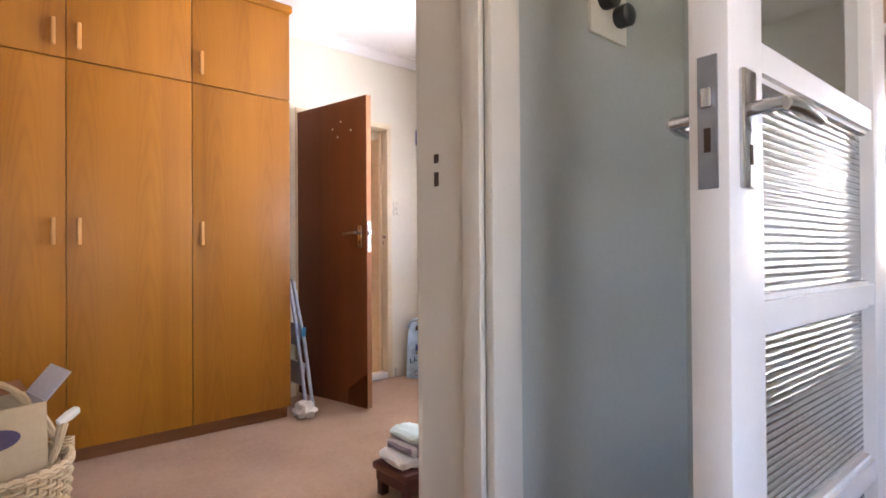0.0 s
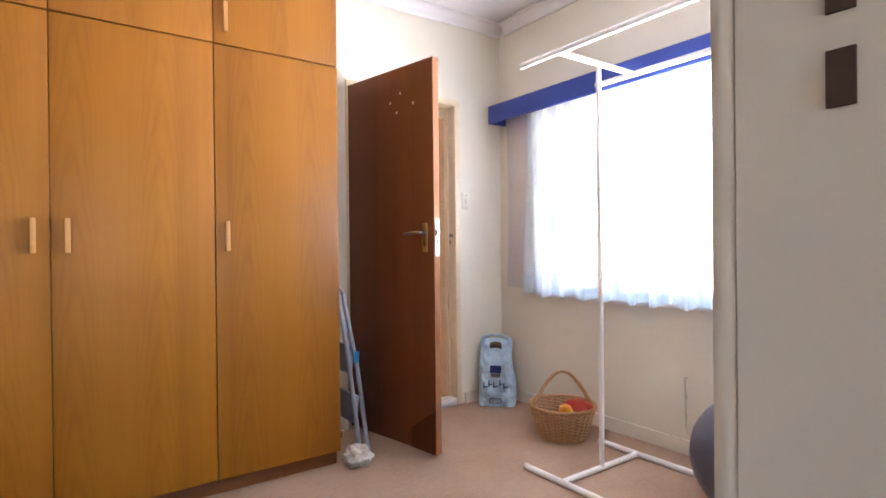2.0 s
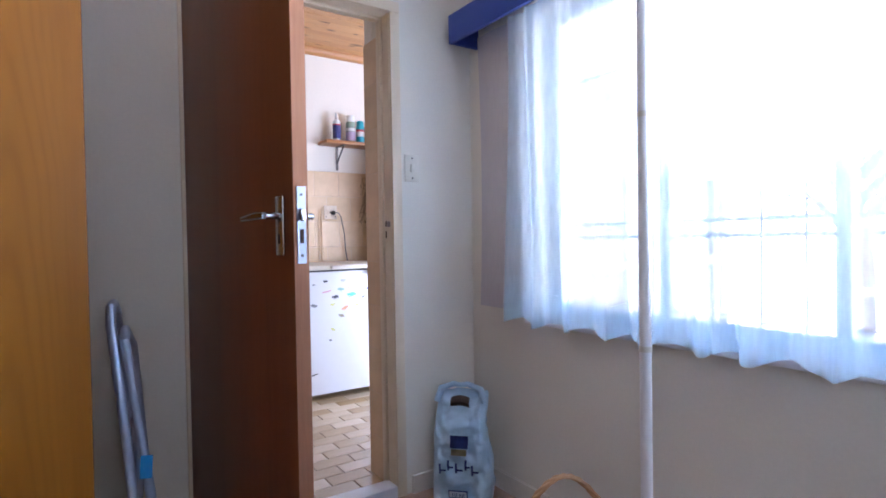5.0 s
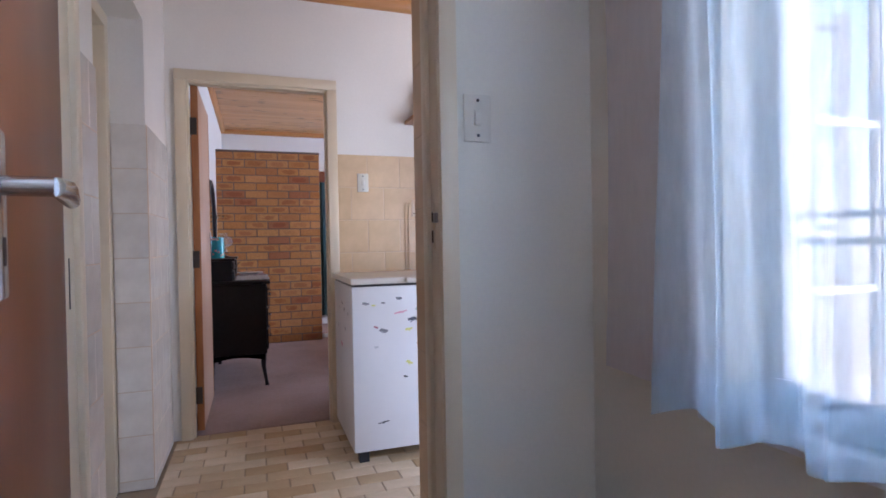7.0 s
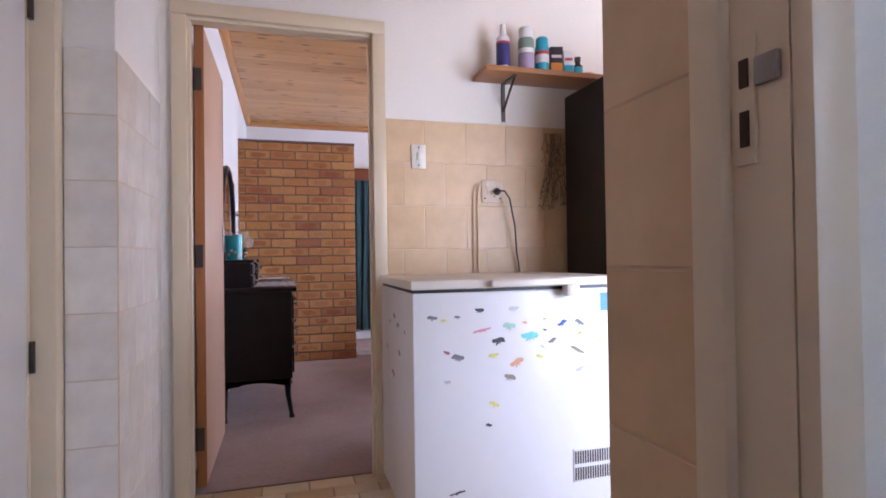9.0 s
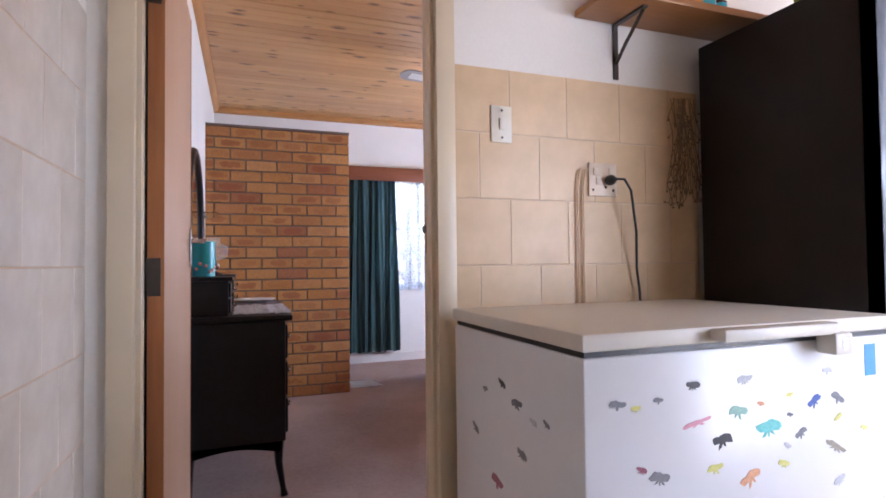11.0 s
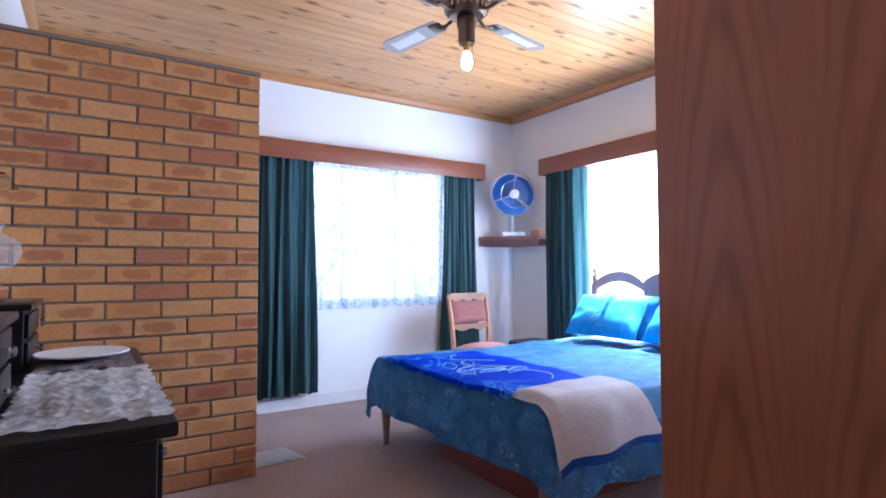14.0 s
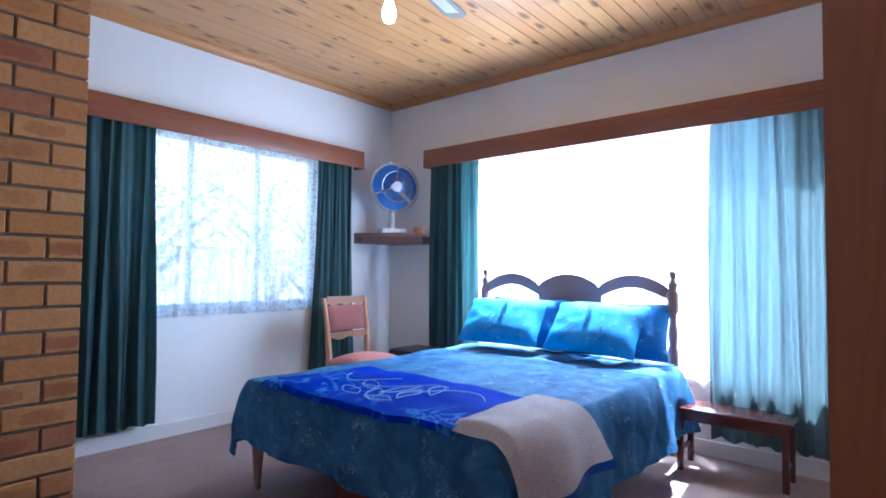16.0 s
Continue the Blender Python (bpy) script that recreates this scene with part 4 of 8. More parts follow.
# ---- large furniture ----
def wardrobe():
    """Fitted wardrobe with tall doors and upper cupboards; its face is at y = -0.49."""
    e = thing("wardrobe", "tall orange-brown veneered fitted wardrobe with upper cupboards", "wardrobe", (-2.9, -0.25, 0))
    x1, n, w, yf = -1.497, 5, 0.579, -0.488
    x0 = x1 - n * w
    part("body", boxes((x0, x1, yf + 0.02, -0.002, 0.075, 2.53)), "wardrobe_wood", e)
    part("plinth", boxes((x0, x1 - 0.004, yf + 0.05, -0.01, 0.0, 0.075)), "wardrobe_edge", e, "reddish recessed plinth")
    part("cornice", boxes((x0, x1 + 0.012, yf - 0.015, -0.002, 2.53, 2.575), bev=0.004), "wardrobe_wood", e)
    for k in range(n):
        a, b = x1 - (k + 1) * w + 0.0022, x1 - k * w - 0.0022
        pull = {0: a + 0.045, 1: a + 0.05, 2: b - 0.05, 3: a + 0.05, 4: b - 0.05}[k]
        d = part("door", boxes((a, b, yf, yf + 0.019, 0.078, 1.974), bev=0.0012), "wardrobe_wood", e)
        part("handle", boxes((pull - 0.009, pull + 0.009, yf - 0.028, yf - 0.012, 1.075, 1.205), (pull - 0.008, pull + 0.008, yf - 0.012, yf, 1.085, 1.11), (pull - 0.008, pull + 0.008, yf - 0.012, yf, 1.17, 1.195), bev=0.003), "pull_wood", d, "pale wooden bar handle")
        u = part("upper_door", boxes((a, b, yf, yf + 0.019, 1.982, 2.526), bev=0.0012), "wardrobe_wood", e)
        part("handle", boxes((pull - 0.009, pull + 0.009, yf - 0.028, yf - 0.012, 2.03, 2.16), (pull - 0.008, pull + 0.008, yf - 0.012, yf, 2.04, 2.065), (pull - 0.008, pull + 0.008, yf - 0.012, yf, 2.125, 2.15), bev=0.003), "pull_wood", u, "pale wooden bar handle")


wardrobe()


def freezer():
    e = thing("chest_freezer", "white chest freezer dotted with small stickers", "freezer", (0.0, 1.8, 0))
    x0, x1, y0, y1 = -0.388, 0.418, 1.455, 2.06
    part("body", boxes((x0, x1, y0, y1, 0.06, 0.886), bev=0.008), "freezer_white", e)
    part("seal", boxes((x0 + 0.006, x1 - 0.006, y0 + 0.006, y1 - 0.006, 0.884, 0.897)), "black_plastic", e, "dark rubber lid seal")
    lid = part("lid", boxes((x0 - 0.006, x1 + 0.006, y0 - 0.008, y1, 0.897, 0.929), bev=0.006), "freezer_lid", e, "cream freezer lid")
    part("handle", boxes((-0.115, 0.19, y0 - 0.045, y0 - 0.008, 0.902, 0.926), bev=0.005), "freezer_lid", lid)
    part("lock", boxes((0.165, 0.215, y0 - 0.052, y0 - 0.009, 0.862, 0.906), bev=0.005), "freezer_lid", lid)
    part("keyhole", boxes((0.184, 0.196, y0 - 0.0535, y0 - 0.052, 0.874, 0.896)), "chrome", lid)
    for x in (x0 + 0.03, x1 - 0.08):
        for y in (y0 + 0.03, y1 - 0.08):
            part("foot", boxes((x, x + 0.05, y, y + 0.05, 0.0, 0.06)), "black_plastic", e)
    gr = part("vent", boxes((0.205, 0.385, y0 - 0.004, y0, 0.180, 0.300), bev=0.001), "freezer_white", e)
    for k in range(17):
        for z in (0.188, 0.247):
            part("slat", boxes((0.211 + k * 0.0101, 0.2165 + k * 0.0101, y0 - 0.0052, y0 - 0.004, z, z + 0.045)), "dark_metal", gr)
    st = random.Random(41)
    cols = dict(grey=(0.22, 0.22, 0.24), yellow=(0.72, 0.70, 0.22), pink=(0.72, 0.33, 0.42), green=(0.33, 0.56, 0.46), brown=(0.33, 0.29, 0.22), orange=(0.80, 0.42, 0.24), navy=(0.06, 0.12, 0.42), teal=(0.18, 0.62, 0.58), pale=(0.55, 0.56, 0.58), black=(0.06, 0.06, 0.07), red=(0.36, 0.12, 0.16))
    for nm, c in cols.items():
        M["sticker_" + nm] = surface("sticker_" + nm, c, 0.5, vary=0.35, grain=150, relief=0)

    def sticker(cx, cz, size, colour, slim=0.95, front=True):
        """A little animal cut-out: a body with a head, a tail and legs."""
        tilt, flip = st.uniform(-0.5, 0.5), st.choice((-1, 1))
        n = 26
        pts = []
        legs = st.choice((2, 3, 4))
        for k in range(n):
            a = 6.283 * k / n
            r = 0.62 + 0.14 * math.sin(2 * a + 1) + (0.30 * max(0.0, math.cos(a)) ** 6) + (0.38 * max(0.0, math.cos(a - 2.9)) ** 18)
            if math.sin(a) < -0.3:
                r *= 0.78 + 0.42 * math.cos(legs * 2 * a)
            r *= size * st.uniform(0.88, 1.1)
            px, pz = flip * r * math.cos(a), slim * r * math.sin(a)
            pts.append((px * math.cos(tilt) - pz * math.sin(tilt), px * math.sin(tilt) + pz * math.cos(tilt)))
        bm = bmesh.new()
        rims = []
        for off in (0.0002, 0.0009):
            rims.append([bm.verts.new((cx + p, y0 - off, cz + q) if front else (x0 - off, cx + p, cz + q)) for p, q in pts])
        lo, hi = rims
        mid = bm.verts.new((cx, y0 - 0.0009, cz) if front else (x0 - 0.0009, cx, cz))
        for k in range(n):
            bm.faces.new((lo[k], lo[(k + 1) % n], hi[(k + 1) % n], hi[k]))
            bm.faces.new((hi[k], hi[(k + 1) % n], mid))
        part("sticker", bm, "sticker_" + colour, e)
    for cx, cz, size, colour in ((-0.32, 0.80, 17, "grey"), (-0.28, 0.79, 12, "yellow"), (-0.23, 0.80, 11, "grey"), (-0.15, 0.82, 17, "black"), (-0.02, 0.82, 20, "pale"), (0.21, 0.82, 14, "pale"), (-0.10, 0.66, 19, "yellow"),
                                 (-0.04, 0.76, 24, "green"), (0.02, 0.77, 10, "orange"), (0.10, 0.78, 11, "yellow"), (0.17, 0.76, 20, "navy"), (0.24, 0.76, 20, "grey")):
        sticker(cx, cz, size * 0.001, colour)
    for cx, cz, size, colour in ((-0.08, 0.71, 25, "black"), (0.04, 0.72, 32, "teal"), (0.10, 0.74, 9, "grey"), (0.13, 0.70, 17, "grey"), (0.24, 0.72, 13, "yellow"), (0.32, 0.69, 11, "yellow"), (0.09, 0.68, 10, "pale"),
                                 (-0.23, 0.66, 23, "grey"), (-0.27, 0.68, 12, "red"), (-0.01, 0.63, 26, "orange"), (0.08, 0.645, 16, "yellow"), (0.24, 0.59, 18, "pale"), (-0.04, 0.58, 22, "brown"), (-0.27, 0.58, 13, "pale"), (-0.10, 0.49, 19, "yellow"), (-0.12, 0.42, 12, "black")):
        sticker(cx, cz, size * 0.001, colour, 1.0)
    sticker(-0.14, 0.75, 0.036, "pink", 0.3)
    sticker(0.23, 0.66, 0.032, "brown", 0.5)
    sticker(-0.24, 0.20, 0.03, "black", 0.3)
    for cy, cz, size, colour in ((1.86, 0.75, 14, "grey"), (1.77, 0.78, 18, "black"), (1.70, 0.75, 24, "grey"), (1.63, 0.73, 14, "pale"), (1.58, 0.74, 13, "grey"), (1.92, 0.64, 20, "grey"), (1.68, 0.65, 22, "grey"), (1.80, 0.55, 30, "red")):
        sticker(cy, cz, size * 0.001, colour, 0.9, False)
    M["torn_paper"] = surface("torn_paper", (0.42, 0.33, 0.22), 0.8, vary=0.4, grain=60, relief=0.2)
    bm = bmesh.new()
    sheet(bm, lambda u, v: Vector((0.375 + (u - 0.5) * (0.006 + 0.03 * (1 - v) + 0.012 * noise.noise((v * 9, 1, 0))) + 0.012 * (1 - v), y0 - 0.0012 - 0.006 * u * (1 - v), 0.20 + 0.21 * v)), 3, 16, 0.0006)
    part("torn_tape", bm, "torn_paper", e, "torn brown tape hanging from the corner")
    M["label_blue"] = surface("label_blue", (0.03, 0.25, 0.55), 0.4, relief=0)
    part("energy_label", boxes((0.328, 0.363, y0 - 0.001, y0, 0.80, 0.868)), "label_blue", e, "small blue label")


freezer()


def fridge():
    e = thing("fridge_freezer", "tall silver-fronted fridge freezer with black sides", "fridge", (0.9, 1.85, 0))
    x0, x1, y0, y1, top = 0.565, 1.155, 1.56, 2.12, 1.80
    part("cabinet", boxes((x0, x1, y0 + 0.03, y1, 0.05, top), bev=0.006), "fridge_black", e)

    def door(z0, z1):
        bm = bmesh.new()
        sheet(bm, lambda u, v: Vector((x0 + (x1 - x0) * u, y0 - 0.045 * math.sin(math.pi * min(max(u, 0.02), 0.98)) ** 0.55, z0 + (z1 - z0) * v)), 20, 2)
        sheet(bm, lambda u, v: Vector((x0 + (x1 - x0) * u, y0 + 0.028, z0 + (z1 - z0) * v)), 20, 2)
        bmesh.ops.holes_fill(bm, edges=[x for x in bm.edges if x.is_boundary])
        return bm
    dl = part("lower_door", door(0.08, 0.705), "fridge_silver", e)
    du = part("upper_door", door(0.76, 1.765), "fridge_silver", e)

    def cap(z0, z1, mat):
        bm = bmesh.new()
        n = 20
        for k in range(n):
            u, w = k / n, (k + 1) / n
            ya, yb = [y0 - 0.049 * math.sin(math.pi * min(max(q, 0.02), 0.98)) ** 0.55 for q in (u, w)]
            vs = [bm.verts.new(p) for z in (z0, z1) for p in ((x0 + (x1 - x0) * u, ya, z), (x0 + (x1 - x0) * w, yb, z), (x0 + (x1 - x0) * w, y0 + 0.028, z), (x0 + (x1 - x0) * u, y0 + 0.028, z))]
            for f in ((3, 2, 1, 0), (4, 5, 6, 7), (0, 1, 5, 4), (2, 3, 7, 6), (1, 2, 6, 5), (3, 0, 4, 7)):
                bm.faces.new([vs[i] for i in f])
        bmesh.ops.remove_doubles(bm, verts=bm.verts, dist=1e-5)
        return bm
    part("top_trim", cap(1.765, 1.80, None), "fridge_black", e)
    part("upper_grip", cap(0.735, 0.76, None), "black_plastic", e)
    part("lower_grip", cap(0.705, 0.722, None), "black_plastic", e)
    part("kickboard", boxes((x0 + 0.01, x1 - 0.01, y0 + 0.04, y1 - 0.1, 0.0, 0.05)), "black_plastic", e)
    bm = bmesh.new()
    lathe(bm, [(0.001, 0), (0.03, 0), (0.032, 0.004), (0.0305, 0.007), (0.001, 0.008)], seg=20, squash=0.55)
    part("badge", moved(bm, pose(0.885, y0 - 0.043, 1.69, 90, 0, 0)), "white_plastic", du, "oval pale badge")
    M["magnet"] = surface("magnet", (0.45, 0.22, 0.22), 0.5, vary=0.3)
    part("magnet", boxes((0.97, 1.01, y0 - 0.048, y0 - 0.041, 1.53, 1.59), bev=0.002), "magnet", du, "small framed magnet")
    bm = boxes((-0.012, 0.012, -0.004, 0.004, -0.125, 0.1))
    box(bm, -0.024, 0.024, -0.004, 0.004, 0.1, 0.14)
    part("magnet", moved(bm, pose(0.835, y0 - 0.047, 1.49, 0, -22, 0)), "white_plastic", du, "white strip magnet")
    rr = random.Random(9)
    for k in range(46):
        cx, cz = rr.uniform(0.64, 1.06), rr.uniform(0.5, 0.665)
        u = (cx - x0) / (x1 - x0)
        yy = y0 - 0.045 * math.sin(math.pi * u) ** 0.55
        s = rr.uniform(0.0035, 0.0065)
        part("gem_sticker", boxes((cx - s, cx + s, yy - 0.003, yy + 0.001, cz - s, cz + s), bev=0.0015), "chrome", dl)


fridge()


def bed():
    """Double bed, its head at x = 2.62; the frame, then its bedding as things of their own."""
    e = thing("bed", "double bed with a dark carved headboard and turned posts", "bed", (1.6, 4.545, 0))
    yc, hw = 4.545, 0.69
    for s in (-1, 1):
        bm = bmesh.new()
        lathe(bm, [(0.026, 0.0), (0.026, 0.25), (0.036, 0.27), (0.036, 0.62), (0.024, 0.65), (0.034, 0.72), (0.022, 0.78), (0.022, 0.83), (0.038, 0.86), (0.038, 0.96), (0.024, 0.98), (0.03, 1.02), (0.014, 1.045), (0.026, 1.07), (0.02, 1.095), (0.004, 1.105)], (2.6, yc + s * hw, 0), 14)
        part("post", bm, "bed_wood", e, "turned headboard post")
        bm = bmesh.new()
        lathe(bm, [(0.014, 0.0), (0.02, 0.01), (0.017, 0.03), (0.03, 0.2), (0.034, 0.24), (0.03, 0.3)], (0.70, yc + s * (hw + 0.02), 0), 14)
        part("leg", bm, "bed_wood", e, "tapered wooden foot")
    bm = bmesh.new()
    n = 60
    prev = None
    for k in range(n + 1):
        u = k / n
        y = yc - hw + 0.02 + (2 * hw - 0.04) * u
        seg = (u * 3) % 1 if u < 1 else 1.0
        top = 0.985 + 0.085 * math.sin(math.pi * seg) ** 0.7
        i = min(int(u * 3), 2)
        low = 0.92 + 0.07 * math.sin(math.pi * seg) if i != 1 else 0.60
        row = [bm.verts.new(p) for p in ((2.585, y, low), (2.615, y, low), (2.615, y, top), (2.585, y, top))]
        if prev:
            for q in range(4):
                bm.faces.new((prev[q], prev[(q + 1) % 4], row[(q + 1) % 4], row[q]))
        else:
            bm.faces.new(row)
        prev = row
    bm.faces.new(prev[::-1])
    hb = part("headboard", bm, "bed_wood", e, "triple-arched dark headboard with open arches")
    part("panel", boxes((2.588, 2.612, yc - 0.012, yc + 0.012, 0.6, 0.94)), "bed_wood", hb)
    part("lower_rail", boxes((2.59, 2.612, yc - hw + 0.02, yc + hw - 0.02, 0.42, 0.62)), "bed_wood", e)
    for s in (-1, 1):
        part("side_rail", boxes((0.72, 2.6, yc + s * (hw - 0.01) - 0.012, yc + s * (hw - 0.01) + 0.012, 0.24, 0.38)), "bed_wood", e)
    part("base", boxes((0.68, 2.56, yc - hw + 0.01, yc + hw - 0.01, 0.24, 0.36), bev=0.01), "black_plastic", e, "dark upholstered base")
    part("mattress", boxes((0.67, 2.575, yc - hw, yc + hw, 0.36, 0.515), bev=0.04), "white_cotton", e)

    # the cover drapes over mattress and sides
    dv = thing("duvet", "blue mottled print duvet hanging over the bed's sides", "duvet", (1.6, yc, 0.58))
    L0, L1 = 0.655, 2.53

    def top(x, y):
        far = min(1.0, max(0.0, (x - 1.1) * 2))
        z = 0.54 + 0.012 * noise.noise((x * 2.3, y * 2.3, 1.0)) + 0.005 * noise.noise((x * 7, y * 7, 3.0))
        return z + far * (0.011 * noise.noise((x * 2.6, y * 10, 8.0)) + 0.005 * abs(noise.noise((x * 5, y * 24, 5.0))))

    def f(u, v):
        # u along the bed from foot hang to head, v across from one hang to the other
        au = -0.31 + u * (0.31 + (L1 - L0))
        av = -0.38 + v * (0.76 + 2 * hw + 0.08)
        wy = 2 * hw + 0.08
        x = L0 + max(au, 0.0)
        y = yc - hw - 0.04 + min(max(av, 0.0), wy)
        z = top(x, y)
        d = 0.0
        if au < 0:
            d = -au
            ripple = 0.018 * math.sin(y * 9 + 0.6 + 0.9 * math.sin(y * 4)) + 0.03 * noise.noise((y * 7 + d * 5, d * 4, 2.0)) + 0.010 * noise.noise((y * 19 - d * 9, d * 8, 6.0))
            x -= 0.055 * (1 - math.exp(-d * 9)) + ripple * min(1.0, d * 4) + 0.05 * d
        if av < 0 or av > wy:
            e2 = -av if av < 0 else av - wy
            s = -1 if av < 0 else 1
            ripple = 0.024 * math.sin(x * 10 + 1.2 + 0.8 * math.sin(x * 5)) + 0.035 * noise.noise((x * 6 + e2 * 4, e2 * 4, 4.0)) + 0.011 * noise.noise((x * 17 + e2 * 8, e2 * 9, 7.0))
            y += s * (0.06 * (1 - math.exp(-e2 * 9)) + ripple * min(1.0, e2 * 4) + 0.10 * e2)
            if au < 0:
                # a corner hangs as one flared fold
                m = min(d, e2)
                x += 0.08 * m
                y -= s * 0.10 * m
                d = max(d, e2) + 0.16 * m
            else:
                d = e2
        round_off = 0.05 * (1 - math.exp(-d * 18))
        hem = 0.012 * noise.noise((x * 5, y * 5, 9.0)) * min(1.0, d * 3)
        return Vector((x, y, z - max(0.0, d - round_off * 0.6) + hem))
    bm = bmesh.new()
    sheet(bm, f, 130, 150, 0.012)
    part("cover", bm, "duvet_blue", dv)
    for w, side in ((0.0, -1), (1.0, 1)):
        bm = bmesh.new()
        sheet(bm, lambda u, v: f(u, abs(w - 0.012 * v)) + Vector((0, side * 0.004, -0.001)), 90, 2, 0.004)
        part("side_hem", bm, "duvet_blue", dv)
    bm = bmesh.new()
    sheet(bm, lambda u, v: f(0.010 * u, v) + Vector((-0.004, 0, -0.001)), 2, 96, 0.004)
    part("foot_hem", bm, "duvet_blue", dv)
    sh = thing("bed_sheet", "pale blue sheet folded over under the pillows", "sheet", (2.43, yc, 0.6))
    bm = bmesh.new()
    sheet(bm, lambda u, v: Vector((2.505 + 0.06 * u, yc - hw - 0.02 + (2 * hw + 0.04) * v, 0.547 + 0.008 * noise.noise((u * 3, v * 9, 0)) - 0.25 * max(0.0, abs(v - 0.5) - 0.485) * 20 * 0.05)), 8, 40, 0.008)
    part("cloth", bm, "sheet_pale", sh)

    # folded blanket across the foot
    bk = thing("blanket", "bright blue fringed-motif blanket spread over the bed's foot", "blanket", (1.0, yc + 0.1, 0.62))

    def g(u, v):
        a = -0.022 + 0.572 * u
        y = 3.965 + 1.20 * v - 0.10 * u * v
        x = 0.634 + max(a, 0.0) + 0.03 * v * u
        z = top(max(x, 0.66), y) + 0.022 + 0.004 * math.sin(v * 17 + u * 3) + 0.005 * noise.noise((u * 4, v * 8, 3.0))
        if a < 0:
            x += 0.6 * a + 0.006 * noise.noise((y * 9, 3.0, 0.0))
            z += 1.0 * a + 0.010 * noise.noise((y * 5, 1.0, 0.0))
        z -= 0.075 * max(0.0, 0.06 - a)
        if v > 0.95:
            z -= (v - 0.95) * 0.7
        return Vector((x, y, z))
    bm = bmesh.new()
    sheet(bm, g, 54, 80, 0.016)
    part("cloth", bm, "blanket_blue", bk)

    def stroke(pts, r=0.0024):
        bm = bmesh.new()
        path = []
        for k in range(len(pts) - 1):
            for q in range(5):
                w = q / 5
                path.append((pts[k][0] + (pts[k + 1][0] - pts[k][0]) * w, pts[k][1] + (pts[k + 1][1] - pts[k][1]) * w))
        tube(bm, [tuple(g((x - 0.612) / 0.572, (y - 3.965) / 1.20) + Vector((0, 0, 0.0085))) for x, y in path], r, 5)
        part("motif", bm, "motif_pale", bk, "pale woven motif line")
    rm = random.Random(14)
    # a leaping figure of leaf shapes, its outline drawn in pale yarn
    for cx, cy, ang, ln in ((0.80, 4.55, 0.6, 0.26), (0.86, 4.40, 0.2, 0.24), (0.78, 4.68, 1.1, 0.2), (0.92, 4.52, -0.3, 0.24), (0.98, 4.36, 0.4, 0.22), (0.74, 4.46, 1.6, 0.16), (0.90, 4.70, 0.9, 0.18)):
        for side in (-1, 1):
            stroke([(cx + math.cos(ang) * ln * (t - 0.5) * 0.8 - math.sin(ang) * side * 0.035 * math.sin(3.14 * t), cy + math.sin(ang) * ln * (t - 0.5) + math.cos(ang) * side * 0.035 * math.sin(3.14 * t)) for t in (k / 8 for k in range(9))], rm.uniform(0.0015, 0.0026))
    for ph, cy, sp in ((0.0, 4.25, 0.34), (0.9, 4.55, 0.40), (2.0, 4.80, 0.26)):
        stroke([(0.97 + 0.09 * math.sin(ph + t * 4.2), cy - sp / 2 + sp * t) for t in (k / 14 for k in range(15))])
    fl = thing("blanket_fold", "cream fleece blanket corner folded down the bed's side", "blanket", (1.1, 3.95, 0.6))

    def q(u, v):
        x = 0.635 + 0.565 * u + 0.01 * math.sin(v * 6)
        a = v * 0.43
        flat = 0.165
        y = 3.985 - min(a, flat)
        z = top(max(x, 0.66), max(y, 3.86)) + 0.036 + 0.006 * noise.noise((x * 9, v * 7, 2.0)) - 0.03 * max(0.0, 0.1 - u) / 0.1
        if a > flat:
            d = a - flat
            y = 3.815 - 0.115 * (1 - math.exp(-d * 12)) - 0.17 * d - 0.022 * math.sin(x * 15 + 1.5 * v) * min(d * 4, 1.0)
            z -= max(0.0, d - 0.03 * (1 - math.exp(-d * 18))) * (1.0 - 0.12 * u)
            x += 0.05 * d - 0.10 * (0.5 - u) * d
        return Vector((x, y, z))
    bm = bmesh.new()
    sheet(bm, q, 40, 40, 0.014)
    part("fleece", bm, "fleece", fl)
    bm = bmesh.new()
    sheet(bm, lambda u, v: q(u, 0.955 + 0.075 * v) + Vector((0, -0.004, 0)), 40, 4, 0.019)
    part("binding", bm, "binding_blue", fl, "blue satin binding")

    def pillow(label, m, material, w=0.62, h=0.37):
        p = thing("pillow", label, "pillow", m.translation, "pillows on the bed")

        def ff(u, v, s):
            a, b = 2 * u - 1, 2 * v - 1
            t = max(0.0, (1 - abs(a) ** 3.2) * (1 - abs(b) ** 3.2)) ** 0.55
            pin = 1 - 0.05 * (a * a) * (1 - b * b) - 0.0
            return Vector((a * w / 2 * (1 - 0.06 * (1 - b * b)), b * h / 2 * (1 - 0.07 * (1 - a * a)), s * 0.085 * t + 0.006 * noise.noise((a * 3, b * 3, s))))
        bm = bmesh.new()
        sheet(bm, lambda u, v: ff(u, v, 1), 24, 18)
        sheet(bm, lambda u, v: ff(u, v, -1), 24, 18)
        bmesh.ops.remove_doubles(bm, verts=bm.verts, dist=0.002)
        part("pillow_case", moved(bm, m), material, p)
    for y, zr in ((4.92, 4), (4.25, -5)):
        pillow("blue printed pillow leaning on the headboard, sun across it", Matrix.Translation((2.36, y, 0.74)) @ pose(0, 0, 0, 0, 0, -90 + zr) @ pose(0, 0, 0, 52, 0, 0), "pillow_blue")
        pillow("darker blue pillow behind the front one", Matrix.Translation((2.475, y - 0.10, 0.735)) @ pose(0, 0, 0, 0, 0, -90 - zr) @ pose(0, 0, 0, 62, 0, 3), "pillow_dark")
